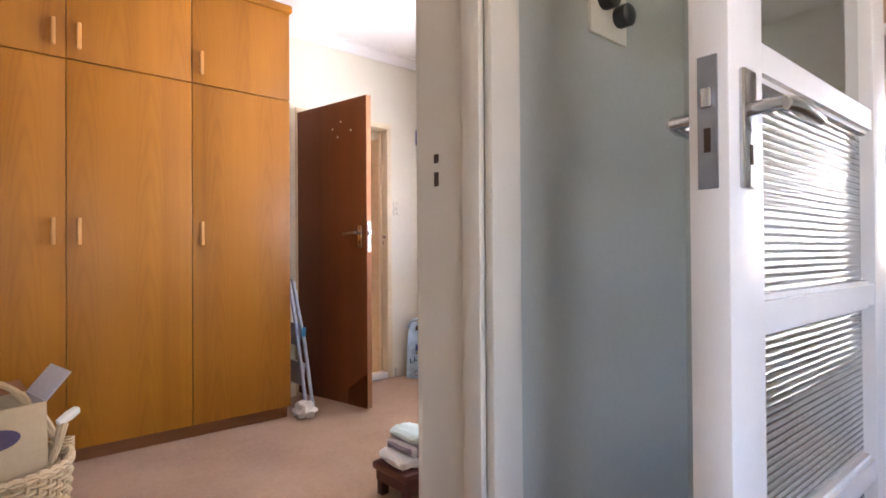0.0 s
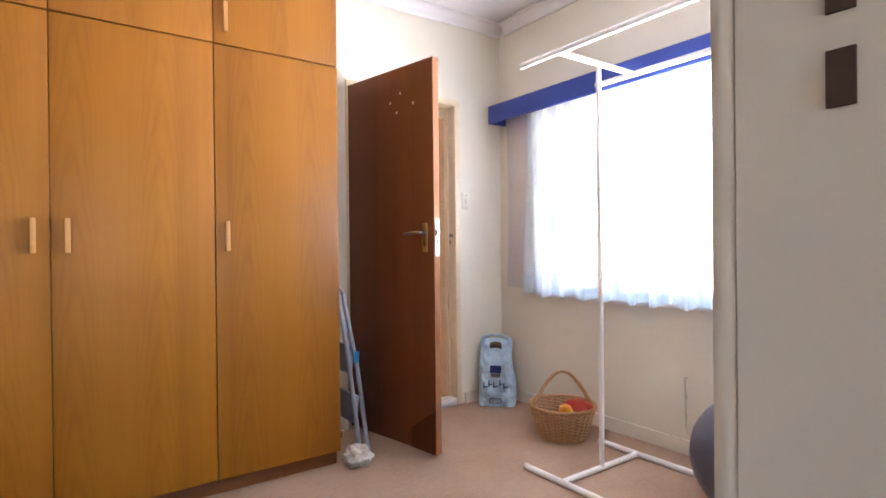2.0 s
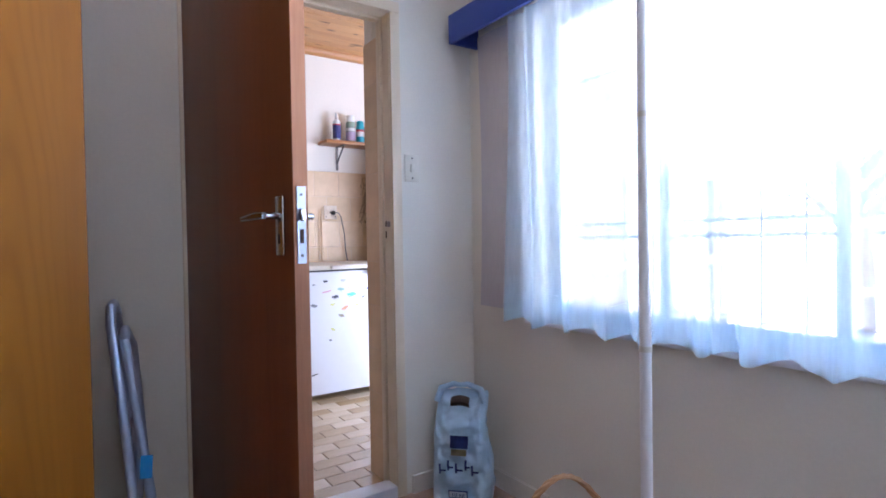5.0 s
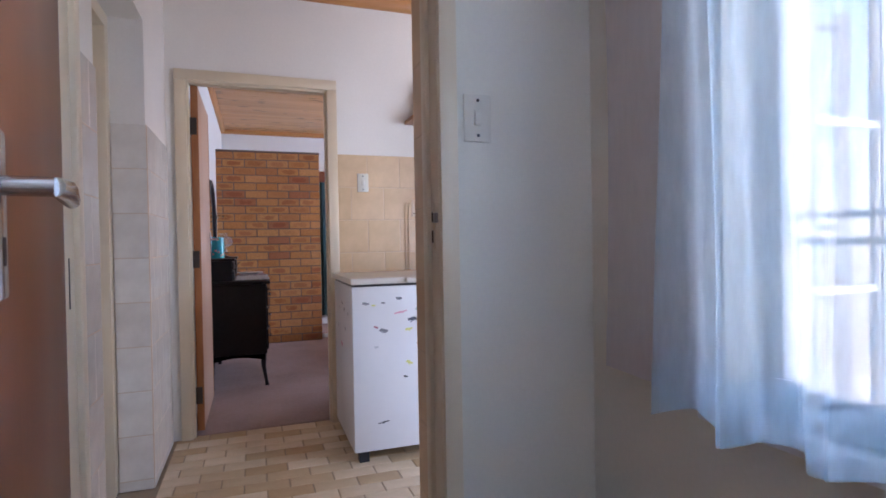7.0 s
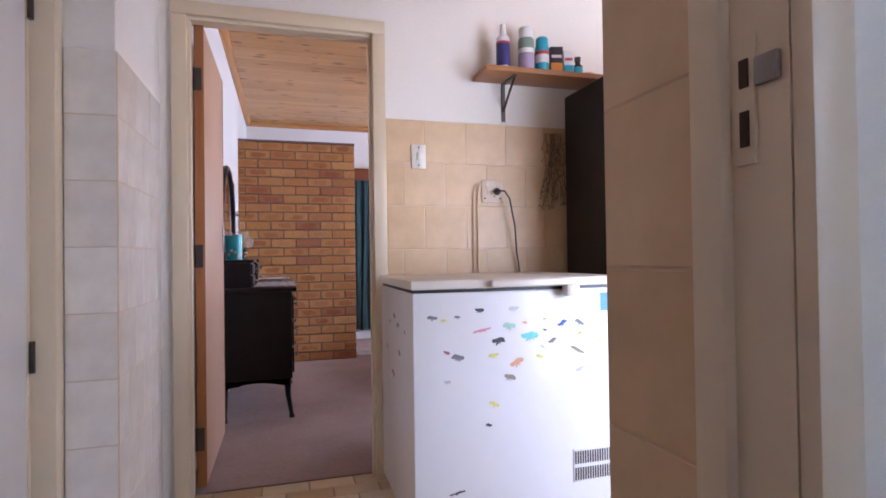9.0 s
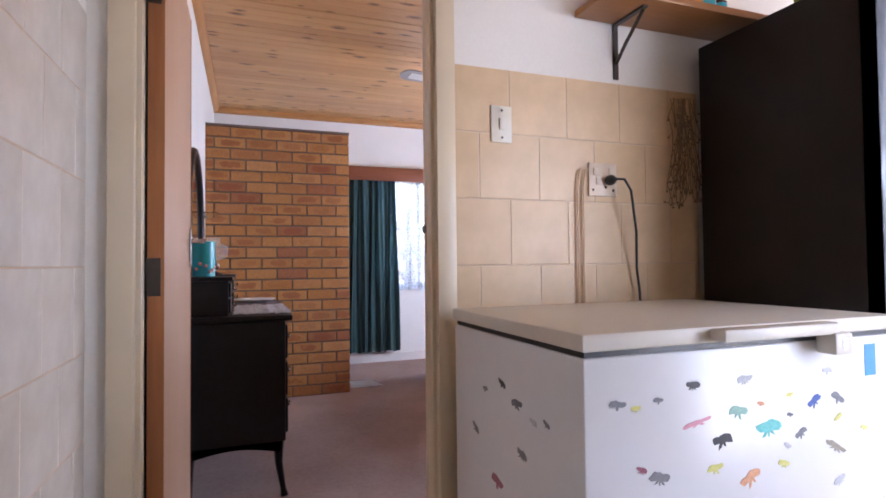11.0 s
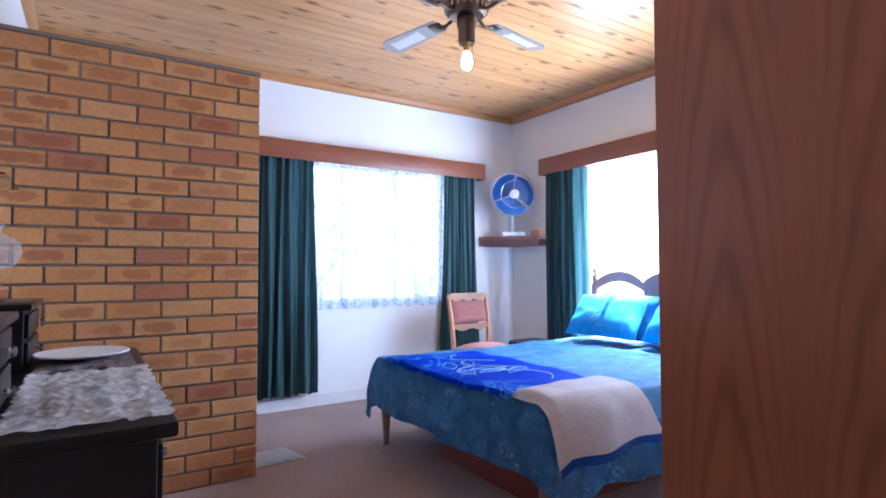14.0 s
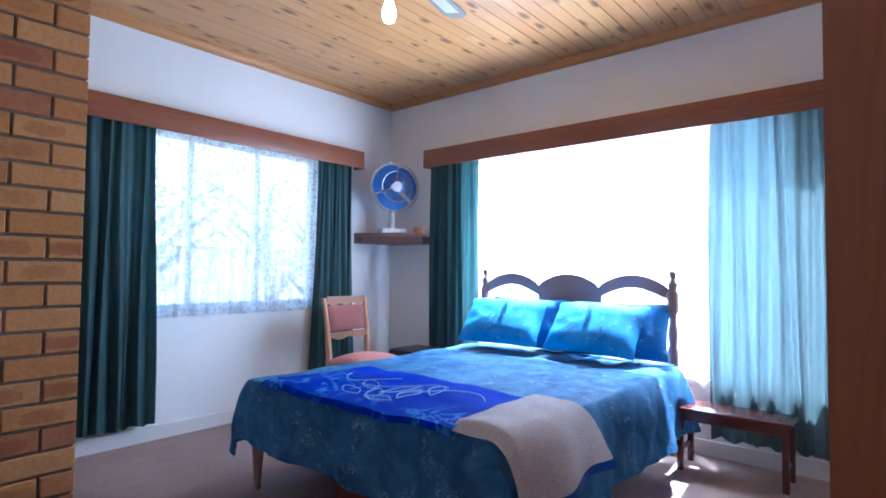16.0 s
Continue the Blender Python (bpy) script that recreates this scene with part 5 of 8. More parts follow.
    bx = thing("storage_box", "red-brown box pushed under the bed", "box", (1.2, 4.4, 0))
    part("tray", boxes((0.86, 1.7, 4.0, 4.85, 0.0, 0.13), bev=0.006), "red_box", bx)
    part("lid", boxes((0.85, 1.71, 3.99, 4.86, 0.13, 0.15), bev=0.004), "red_box", bx)


M["white_cotton"] = cloth("white_cotton", (0.75, 0.75, 0.74))
def duvet_mat(name, deep, mid, pale):
    """Satin-finished cotton print: a soft mottle with small pale curls strewn over it."""
    N = Nodes(name)
    v = coords(N)
    w = noise_tex(N, v, 420, 2)
    c = mix(N, ramp(N, noise_tex(N, v, 7, 4, 0.6, 0.8), [(0.36, (0, 0, 0)), (0.66, (1, 1, 1))]), deep, mid)
    c = mix(N, 0.25, c, ramp(N, w, [(0.3, deep), (0.7, mid)]))
    curl = ramp(N, noise_tex(N, v, 15, 1, 0.4, 2.4), [(0.505, (0, 0, 0)), (0.52, (1, 1, 1)), (0.535, (1, 1, 1)), (0.55, (0, 0, 0))])
    strewn = ramp(N, noise_tex(N, v, 9.5, 1), [(0.54, (0, 0, 0)), (0.6, (0.75, 0.75, 0.75))])
    c = mix(N, mix(N, 1.0, curl, strewn, 'MULTIPLY'), c, pale)
    N.l(c, N.b.inputs["Base Color"])
    N.b.inputs["Roughness"].default_value = 0.7
    N.b.inputs["Specular IOR Level"].default_value = 0.2
    bump(N, w, 0.25, 0.0015)
    return N.m


M["duvet_blue"] = duvet_mat("duvet_blue", (0.048, 0.145, 0.34), (0.135, 0.35, 0.63), (0.50, 0.66, 0.80))
M["sheet_pale"] = cloth("sheet_pale", (0.45, 0.66, 0.78))
def blanket_mat():
    N = Nodes("blanket_blue")
    v = coords(N)
    w = noise_tex(N, v, 260, 2)
    c = ramp(N, w, [(0.3, (0.003, 0.032, 0.46)), (0.7, (0.006, 0.065, 0.78))])
    n1 = noise_tex(N, v, 4.2, 3, 0.55, 1.6)
    vein = ramp(N, n1, [(0.44, (0, 0, 0)), (0.475, (0.8, 0.8, 0.8)), (0.485, (0.8, 0.8, 0.8)), (0.54, (0, 0, 0))])
    n2 = noise_tex(N, v, 2.1, 2)
    mask = ramp(N, n2, [(0.5, (0, 0, 0)), (0.6, (0.8, 0.8, 0.8))])
    c = mix(N, mix(N, 1.0, vein, mask, 'MULTIPLY'), c, (0.16, 0.50, 0.92))
    soft = ramp(N, noise_tex(N, v, 15, 4, 0.7), [(0.52, (0, 0, 0)), (0.7, (0.4, 0.4, 0.4))])
    c = mix(N, mix(N, 1.0, soft, mask, 'MULTIPLY'), c, (0.03, 0.22, 0.75))
    N.l(c, N.b.inputs["Base Color"])
    N.b.inputs["Roughness"].default_value = 0.85
    N.b.inputs["Specular IOR Level"].default_value = 0.15
    bump(N, w, 0.8, 0.003)
    return N.m


M["blanket_blue"] = blanket_mat()
M["motif_pale"] = cloth("motif_pale", (0.42, 0.66, 0.88))
M["fleece"] = cloth("fleece", (0.78, 0.71, 0.70), weave=160, relief=1.0)
M["binding_blue"] = cloth("binding_blue", (0.02, 0.10, 0.45), rough=0.4)
M["pillow_blue"] = duvet_mat("pillow_blue", (0.03, 0.20, 0.50), (0.07, 0.33, 0.66), (0.30, 0.55, 0.78))
M["pillow_dark"] = duvet_mat("pillow_dark", (0.02, 0.12, 0.36), (0.04, 0.20, 0.50), (0.2, 0.42, 0.66))
M["red_box"] = surface("red_box", (0.22, 0.045, 0.03), 0.5)
bed()


def dresser():
    e = thing("dressing_table", "black painted dressing table with raised jewel drawers", "dresser", (-0.97, 3.75, 0))
    x0, x1, y0, y1 = -1.19, -0.755, 3.26, 4.26
    for x, s in ((x0 + 0.03, 1), (x1 - 0.03, -1)):
        for y in (y0 + 0.03, y1 - 0.03):
            bm = bmesh.new()
            dx = 0.012 if s < 0 else -0.0
            tube(bm, [(x + dx * 2, y - (0.02 if y < 3.7 else -0.02), 0.0), (x + dx * 1.6, y - (0.016 if y < 3.7 else -0.016), 0.03), (x, y, 0.15), (x, y, 0.27)], [0.018, 0.012, 0.017, 0.026], 8)
            part("leg", bm, "black_wood", e)
    part("carcass", boxes((x0, x1, y0, y1, 0.25, 0.80), bev=0.005), "black_wood", e)
    bm = bmesh.new()
    sheet(bm, lambda u, v: Vector((x0 + 0.02 + (x1 - x0 - 0.04) * u, y0 + 0.004, 0.2 + 0.06 * v + 0.03 * math.sin(math.pi * u) * (1 - v))), 14, 2, 0.01)
    part("apron", bm, "black_wood", e)
    part("top", boxes((x0 - 0.01, x1 + 0.03, y0 - 0.035, y1 + 0.035, 0.80, 0.828), bev=0.008), "black_wood", e)
    for k in range(3):
        z = 0.28 + k * 0.17
        d = part("drawer", boxes((x1, x1 + 0.012, y0 + 0.03, y1 - 0.03, z, z + 0.155), bev=0.004), "black_wood", e)
        for yy in (y0 + 0.25, y1 - 0.25):
            bm = bmesh.new()
            lathe(bm, [(0.006, 0.0), (0.006, 0.012), (0.014, 0.018), (0.012, 0.026), (0.002, 0.029)], seg=12)
            part("knob", moved(bm, pose(x1 + 0.012, yy, z + 0.08, 0, 90, 0)), "chrome", d)
    for ya, yb in ((y0 - 0.0, y0 + 0.34), (y1 - 0.34, y1)):
        jb = part("jewel_box", boxes((x0, -1.0, ya, yb, 0.829, 0.985), bev=0.004), "black_wood", e)
        part("top", boxes((x0 - 0.005, -0.982, ya - 0.015, yb + 0.015, 0.985, 1.003), bev=0.005), "black_wood", jb)
        for z in (0.84, 0.912):
            part("drawer", boxes((-1.0, -0.99, ya + 0.015, yb - 0.015, z, z + 0.062), bev=0.003), "black_wood", jb)
            bm = bmesh.new()
            lathe(bm, [(0.005, 0.0), (0.005, 0.01), (0.011, 0.015), (0.009, 0.022), (0.002, 0.024)], seg=12)
            part("knob", moved(bm, pose(-0.99, (ya + yb) / 2, z + 0.03, 0, 90, 0)), "clear_glass", jb, "glass knob")
    # oval mirror between two posts
    mr = part("mirror_frame", bmesh.new(), "black_wood", e)
    bm = bmesh.new()
    pts = [(-1.172, 3.69 + 0.40 * math.cos(a), 1.235 + 0.40 * math.sin(a)) for a in (6.2832 * k / 48 for k in range(49))]
    tube(bm, pts, 0.02, 8, cap=False)
    bm.to_mesh(mr.data)
    bm.free()
    bm = bmesh.new()
    vs = [bm.verts.new((-1.170, 3.69 + 0.39 * math.cos(a), 1.235 + 0.39 * math.sin(a))) for a in (6.2832 * k / 48 for k in range(48))]
    back = [bm.verts.new((-1.176, v.co.y, v.co.z)) for v in vs]
    bm.faces.new(vs)
    bm.faces.new(back[::-1])
    for k in range(48):
        bm.faces.new((vs[k], back[k], back[(k + 1) % 48], vs[(k + 1) % 48]))
    part("mirror_glass", bm, "mirror", mr, "oval mirror glass")
    for s in (-1, 1):
        bm = bmesh.new()
        tube(bm, [(-1.19, 3.69 + s * 0.43, 0.83), (-1.19, 3.69 + s * 0.43, 1.30)], [0.018, 0.014], 8)
        part("mirror_post", bm, "black_wood", e)
    return e


dresser()
tall = thing("tall_cupboard", "tall reddish-brown wood-grained cupboard beside the doorway", "cupboard", (0.45, 2.6, 0))
part("side_panel", boxes((0.128, 0.146, 2.30, 2.89, 0.0, 2.45)), "red_wood", tall)
part("body", boxes((0.146, 1.0, 2.30, 2.87, 0.06, 2.44)), "red_wood", tall)
part("plinth", boxes((0.146, 1.0, 2.30, 2.82, 0.0, 0.06)), "red_wood", tall)
for xa in (0.148, 0.575):
    dd = part("door", boxes((xa, xa + 0.423, 2.87, 2.889, 0.062, 2.438), bev=0.001), "red_wood", tall)
    part("handle", boxes((xa + (0.38 if xa < 0.3 else 0.03), xa + (0.395 if xa < 0.3 else 0.045), 2.889, 2.91, 1.0, 1.15), bev=0.003), "brass_dark", dd)

# ---- dressing room things ----
def solid(name, label, category, at, bm, material, pname, group=""):
    e = thing(name, label, category, at, group)
    part(pname, bm, material, e)
    return e


def switch(label, m, rockers=1):
    """A wall switch plate: made facing -y."""
    e = thing("light_switch", label, "switch")
    part("plate", boxes((-0.035, 0.035, -0.006, 0, -0.057, 0.057), bev=0.002), "white_plastic", e)
    part("rocker", moved(boxes((-0.009, 0.009, -0.005, 0.004, -0.017, 0.017), bev=0.002), pose(0, -0.008, 0, 6, 0, 0)), "white_plastic", e)
    for z in (-0.042, 0.042):
        bm = bmesh.new()
        lathe(bm, [(0.004, 0), (0.004, 0.0012), (0.001, 0.0015)], seg=8)
        part("screw", moved(bm, pose(0, -0.008, z, 90, 0, 0)), "dark_metal", e)
    e.matrix_basis = m
    return e


switch("small white wall switch by the doorway", pose(-0.322, 0, 1.398))
switch("white wall switch on the tiled wall", pose(-0.185, 2.166, 1.482))


def clothes_rack():
    e = thing("clothes_rack", "white tubular metal clothes rack with two rails", "clothes rack", (-0.5, -1.8, 0))
    r = 0.0145
    xa, xb, ya, yb = -0.79, -0.23, -1.06, -2.55
    p0, p1 = -1.29, -2.3
    for x, z, nm in ((xa, r, "foot_bar"), (xb, r, "foot_bar"), (xa, 1.955, "rail"), (xb, 1.955, "rail")):
        bm = bmesh.new()
        tube(bm, [(x, ya, z), (x, yb, z)], r)
        b = part(nm, bm, "rack_white", e)
        for y in (ya, yb):
            bm = bmesh.new()
            tube(bm, [(x, y - 0.006, z), (x, y + 0.006, z)], r + 0.002)
            part("end_cap", bm, "white_plastic", b)
    for p in (p0, p1):
        for z in (r, 1.955):
            bm = bmesh.new()
            tube(bm, [(xa, p, z), (xb, p, z)], r * 0.95)
            part("cross_bar", bm, "rack_white", e)
        bm = bmesh.new()
        tube(bm, [(-0.51, p, r), (-0.51, p, 0.9), (-0.51, p, 1.955)], 0.0125)
        part("post", bm, "rack_white", e)
        for z in (0.85, 1.35):
            bm = bmesh.new()
            tube(bm, [(-0.51, p, z - 0.006), (-0.51, p, z + 0.006)], 0.0138)
            part("joint", bm, "white_plastic", e)


clothes_rack()

M["ball_grey"] = surface("ball_grey", (0.10, 0.105, 0.145), 0.38, vary=0.06, grain=40, relief=0.05)
ball = thing("exercise_ball", "shiny blue-grey ribbed exercise ball on the carpet", "ball", (-0.42, -1.97, 0))
bm = bmesh.new()
prof = []
R = 0.25
for k in range(1, 72):
    a = math.pi * k / 72 - math.pi / 2
    rr = R * (1 + (0.004 if k % 4 == 0 and 16 < k < 70 else 0.0))
    prof.append((rr * math.cos(a), R * 0.985 + rr * 0.985 * math.sin(a)))
lathe(bm, prof, (-0.42, -1.97, 0), 56)
part("skin", bm, "ball_grey", ball)
bm = bmesh.new()
lathe(bm, [(0.012, 0), (0.012, 0.006), (0.004, 0.009)], (-0.42, -1.97, R * 1.965), 12)
part("plug", bm, "white_plastic", ball)


def pet_food_bag():
    M["bag_blue"] = surface("bag_blue", (0.42, 0.58, 0.71), 0.35, vary=0.25, grain=18, relief=0.5, dist=0.006)
    M["bag_navy"] = surface("bag_navy", (0.03, 0.05, 0.22), 0.4, vary=0.2)
    M["bag_gold"] = surface("bag_gold", (0.25, 0.22, 0.12), 0.4, vary=0.2)
    M["bag_white"] = surface("bag_white", (0.75, 0.78, 0.80), 0.4)
    e = thing("food_sack", "crumpled pale blue ten-kilogram sack standing in the corner", "sack")
    w, d, h = 0.245, 0.10, 0.43

    def f(u, v):
        a = 2 * math.pi * u
        pinch = 1 - 0.55 * max(0.0, v - 0.72) / 0.28
        wide = 1.0 - 0.18 * max(0.0, v - 0.62) / 0.38 + 0.05 * math.sin(v * 7)
        c, s = math.cos(a), math.sin(a)
        x = w / 2 * wide * math.copysign(abs(c) ** 0.55, c)
        y = d / 2 * pinch * math.copysign(abs(s) ** 0.7, s)
        n = noise.noise((x * 16, v * 6, y * 16)) * 0.024 + noise.noise((x * 45, v * 19, y * 45)) * 0.011
        x += 0.012 * math.sin(v * 5 + 0.6) + 0.02 * v * v
        return Vector((x * (1 + n * 2), y + n + 0.03 * v * v, h * v - 0.02 * math.sin(3 * a) * (v > 0.9)))
    bm = bmesh.new()
    sheet(bm, f, 80, 50)
    bmesh.ops.remove_doubles(bm, verts=bm.verts, dist=0.0005)
    bmesh.ops.holes_fill(bm, edges=[q for q in bm.edges if q.is_boundary])
    part("sack", bm, "bag_blue", e)
    bm = bmesh.new()
    sheet(bm, lambda u, v: Vector((-0.04 + 0.08 * u, 0.004 - 0.022 * math.sin(math.pi * v), 0.375 + 0.045 * v + 0.01 * math.sin(math.pi * u))), 8, 4, 0.002)
    part("torn_mouth", bm, surface("bag_inside", (0.12, 0.075, 0.05), 0.9), e, "dark torn opening")
    for s in (-1, 1):
        bm = bmesh.new()
        tube(bm, [(s * 0.10, 0.012, 0.40), (s * 0.085, 0.012, 0.455), (s * 0.03, 0.016, 0.475), (0.0, 0.018, 0.47)], [0.018, 0.014, 0.012, 0.01], 8)
        part("twisted_top", bm, "bag_blue", e)

    def panel(x0, x1, z0, z1, mat, nm, lab="", off=0.021):
        bm = bmesh.new()
        sheet(bm, lambda u, v: Vector((0, 0, 0)) + Vector((x0 + (x1 - x0) * u, f(0.75, (z0 + (z1 - z0) * v) / h).y - off, z0 + (z1 - z0) * v)), 6, 6, 0.001)
        part(nm, bm, mat, e, lab)
    panel(-0.035, 0.04, 0.225, 0.275, "bag_navy", "label_block", "dark blue block")
    panel(-0.03, 0.035, 0.198, 0.222, "bag_gold", "label_block")
    for i, (a, b, z) in enumerate(((-0.08, -0.05, 0.15), (-0.045, -0.02, 0.165), (-0.012, 0.02, 0.155), (0.028, 0.05, 0.17), (0.055, 0.085, 0.15))):
        panel(a, b, z - 0.02, z - 0.012, "bag_navy", "lettering_bar")
        panel(a, a + 0.008, z - 0.03, z + 0.012, "bag_navy", "lettering_bar")
    panel(-0.04, 0.04, 0.025, 0.058, "bag_navy", "weight_label", "dark weight label")
    panel(-0.036, 0.036, 0.029, 0.054, "bag_white", "weight_label", off=0.023)
    cu = bpy.data.curves.new("weight_text", 'FONT')
    cu.body = "10 kg"
    cu.size = 0.026
    cu.align_x, cu.align_y = 'CENTER', 'CENTER'
    cu.extrude = 0.0006
    t = new("weight_text", cu)
    t.data.materials.append(M["bag_navy"])
    t.parent = e
    t.matrix_basis = pose(0, f(0.75, 0.095).y - 0.0255, 0.0415, 90, 0, 0)
    e.matrix_basis = pose(-0.205, -0.165, 0.0, -3, 0, -46)


pet_food_bag()


def woven(bm, prof, at, n_stakes, rows, r, seg=10):
    """Basket weave: uprights along a profile f(v) -> (radius, z), and rows that pass in and out of them."""
    for k in range(n_stakes):
        a = 6.2832 * k / n_stakes
        tube(bm, [(at[0] + prof(v)[0] * math.cos(a), at[1] + prof(v)[0] * math.sin(a), at[2] + prof(v)[1]) for v in (0, 0.25, 0.5, 0.75, 1)], r * 1.1, 5)
    for j in range(rows):
        v = (j + 0.5) / rows
        rad, z = prof(v)
        n = n_stakes * 3
        pts = []
        for k in range(n + 1):
            a = 6.2832 * k / n
            w = r * 1.3 * math.cos(a * n_stakes / 2 + math.pi * (j % 2))
            pts.append((at[0] + (rad + w) * math.cos(a), at[1] + (rad + w) * math.sin(a), at[2] + z))
        tube(bm, pts, r, 4, cap=False)
    return bm


def toy_basket():
    c = (-0.31, -0.86, 0.0)
    e = thing("wicker_basket", "round honey wicker basket with an arched handle", "basket", c)

    def prof(v):
        return (0.125 + 0.055 * v ** 0.8, 0.015 + 0.165 * v)
    part("weave", woven(bmesh.new(), prof, c, 26, 17, 0.0045), "wicker", e)
    bm = bmesh.new()
    lathe(bm, [(0.125, 0.004), (0.13, 0.008), (0.126, 0.016), (0.005, 0.018)], c, 28)
    part("base", bm, "wicker", e)
    bm = bmesh.new()
    for q in range(2):
        tube(bm, [(c[0] + 0.183 * math.cos(a), c[1] + 0.183 * math.sin(a), 0.182 + 0.006 * math.sin(a * 20 + q * 3.14)) for a in (6.2832 * k / 60 for k in range(61))], 0.008, 6, cap=False)
    part("rim", bm, "wicker", e)
    bm = bmesh.new()
    for q in (0, 2.1, 4.2):
        pts = arc((c[0] - 0.15, c[1] + 0.09, 0.17), (c[0] + 0.15, c[1] - 0.09, 0.17), 0.2, 26)
        tube(bm, [p + Vector((0.007 * math.cos(i * 0.9 + q), 0.007 * math.sin(i * 0.9 + q), 0)) for i, p in enumerate(pts)], 0.006, 6)
    part("handle", bm, "wicker", e, "twisted cane handle")
    M["toy_red"] = surface("toy_red", (0.55, 0.06, 0.04), 0.4)
    M["toy_orange"] = surface("toy_orange", (0.75, 0.28, 0.03), 0.4)
    bm = bmesh.new()
    sheet(bm, lambda u, v: Vector((c[0] + 0.02 + 0.13 * u, c[1] - 0.12 + 0.14 * v, 0.16 + 0.055 * math.sin(3.1 * u) * math.sin(2.5 * v) + 0.01 * math.sin(9 * u))), 8, 8, 0.01)
    solid("red_cloth", "crumpled red cloth lying in the wicker basket", "cloth", (c[0] + 0.06, c[1], 0.16), bm, "toy_red", "cloth")
    bm = bmesh.new()
    lathe(bm, [(0.012, 0), (0.035, 0.01), (0.04, 0.035), (0.03, 0.06), (0.006, 0.07)], (c[0] - 0.03, c[1] - 0.05, 0.13), 14)
    solid("orange_toy", "small orange plastic toy in the wicker basket", "toy", (c[0] - 0.03, c[1] - 0.05, 0.13), bm, "toy_orange", "body")


toy_basket()
e = thing("wall_conduit", "thin white cable clipped to the wall above the skirting", "cable", (-0.006, -1.4, 0.09))
bm = bmesh.new()
tube(bm, [(-0.008, -1.42, 0.40), (-0.008, -1.42, 0.13), (-0.012, -1.44, 0.1), (-0.018, -1.5, 0.085), (-0.018, -2.0, 0.08)], 0.005, 6)
part("cable", bm, "white_plastic", e)
for z in (0.395, 0.3, 0.2):
    part("clip", boxes((-0.014, -0.001, -1.428, -1.412, z - 0.004, z + 0.004)), "white_plastic", e)


def step_stool():
    M["tube_blue"] = surface("tube_blue", (0.40, 0.45, 0.58), 0.28, 0.6, vary=0.12)
    e = thing("folding_steps", "folded blue-grey tubular step stool leaning by the wardrobe", "step stool", (-1.40, -0.4, 0))
    lean = [(-1.44, -0.30, 0.90), (-1.385, -0.44, 0.0)]
    bm = bmesh.new()
    tube(bm, [(-1.385, -0.475, 0.012), (-1.425, -0.40, 0.60), (-1.45, -0.345, 0.88), (-1.448, -0.325, 0.925), (-1.440, -0.28, 0.93), (-1.43, -0.20, 0.90), (-1.40, -0.13, 0.6), (-1.36, -0.08, 0.012)], 0.0125, 10)
    part("front_frame", bm, "tube_blue", e)
    bm = bmesh.new()
    tube(bm, [(-1.345, -0.49, 0.012), (-1.375, -0.43, 0.45), (-1.42, -0.36, 0.84), (-1.415, -0.30, 0.86), (-1.39, -0.18, 0.80), (-1.33, -0.10, 0.012)], 0.0115, 10)
    part("rear_frame", bm, "tube_blue", e)
    for z, y0 in ((0.25, -0.47), (0.5, -0.43)):
        part("tread", moved(boxes((-0.012, 0.012, 0.0, 0.3, -0.07, 0.07), bev=0.004), pose(-1.385 - 0.02 * z, y0 + 0.03, z, 0, 6, 0)), "tube_blue", e)
    for p in ((-1.385, -0.475), (-1.345, -0.49), (-1.36, -0.08), (-1.33, -0.10)):
        bm = bmesh.new()
        lathe(bm, [(0.017, 0), (0.017, 0.03), (0.013, 0.034)], (*p, 0), 10)
        part("rubber_foot", bm, "black_plastic", e)
    part("sticker", moved(boxes((-0.014, 0.014, -0.0138, -0.0125, -0.03, 0.03)), pose(-1.382, -0.425, 0.52, 0, 4, -10)), "label_blue", e)


step_stool()


def crumpled(at, size, seed, flat=0.6, n=22):
    bm = bmesh.new()

    def f(u, v):
        a, b = 2 * math.pi * u, math.pi * (v - 0.5)
        d = Vector((math.cos(a) * math.cos(b), math.sin(a) * math.cos(b), math.sin(b)))
        k = 1 + 0.45 * noise.noise(d * 1.9 + Vector((seed, 0, 0))) + 0.2 * noise.noise(d * 5 + Vector((0, seed, 0)))
        return Vector((at[0] + d.x * size * k, at[1] + d.y * size * k, max(at[2], at[2] + size * flat * (0.9 + d.z * k))))
    sheet(bm, f, n, n)
    bmesh.ops.remove_doubles(bm, verts=bm.verts, dist=0.0004)
    return bm


M["rag_white"] = cloth("rag_white", (0.66, 0.62, 0.57), weave=200, relief=0.8)
solid("floor_rag", "crumpled off-white rag at the wardrobe's foot", "rag", (-1.43, -0.55, 0), crumpled((-1.425, -0.53, 0.0), 0.062, 2.0, 0.85), "rag_white", "cloth")


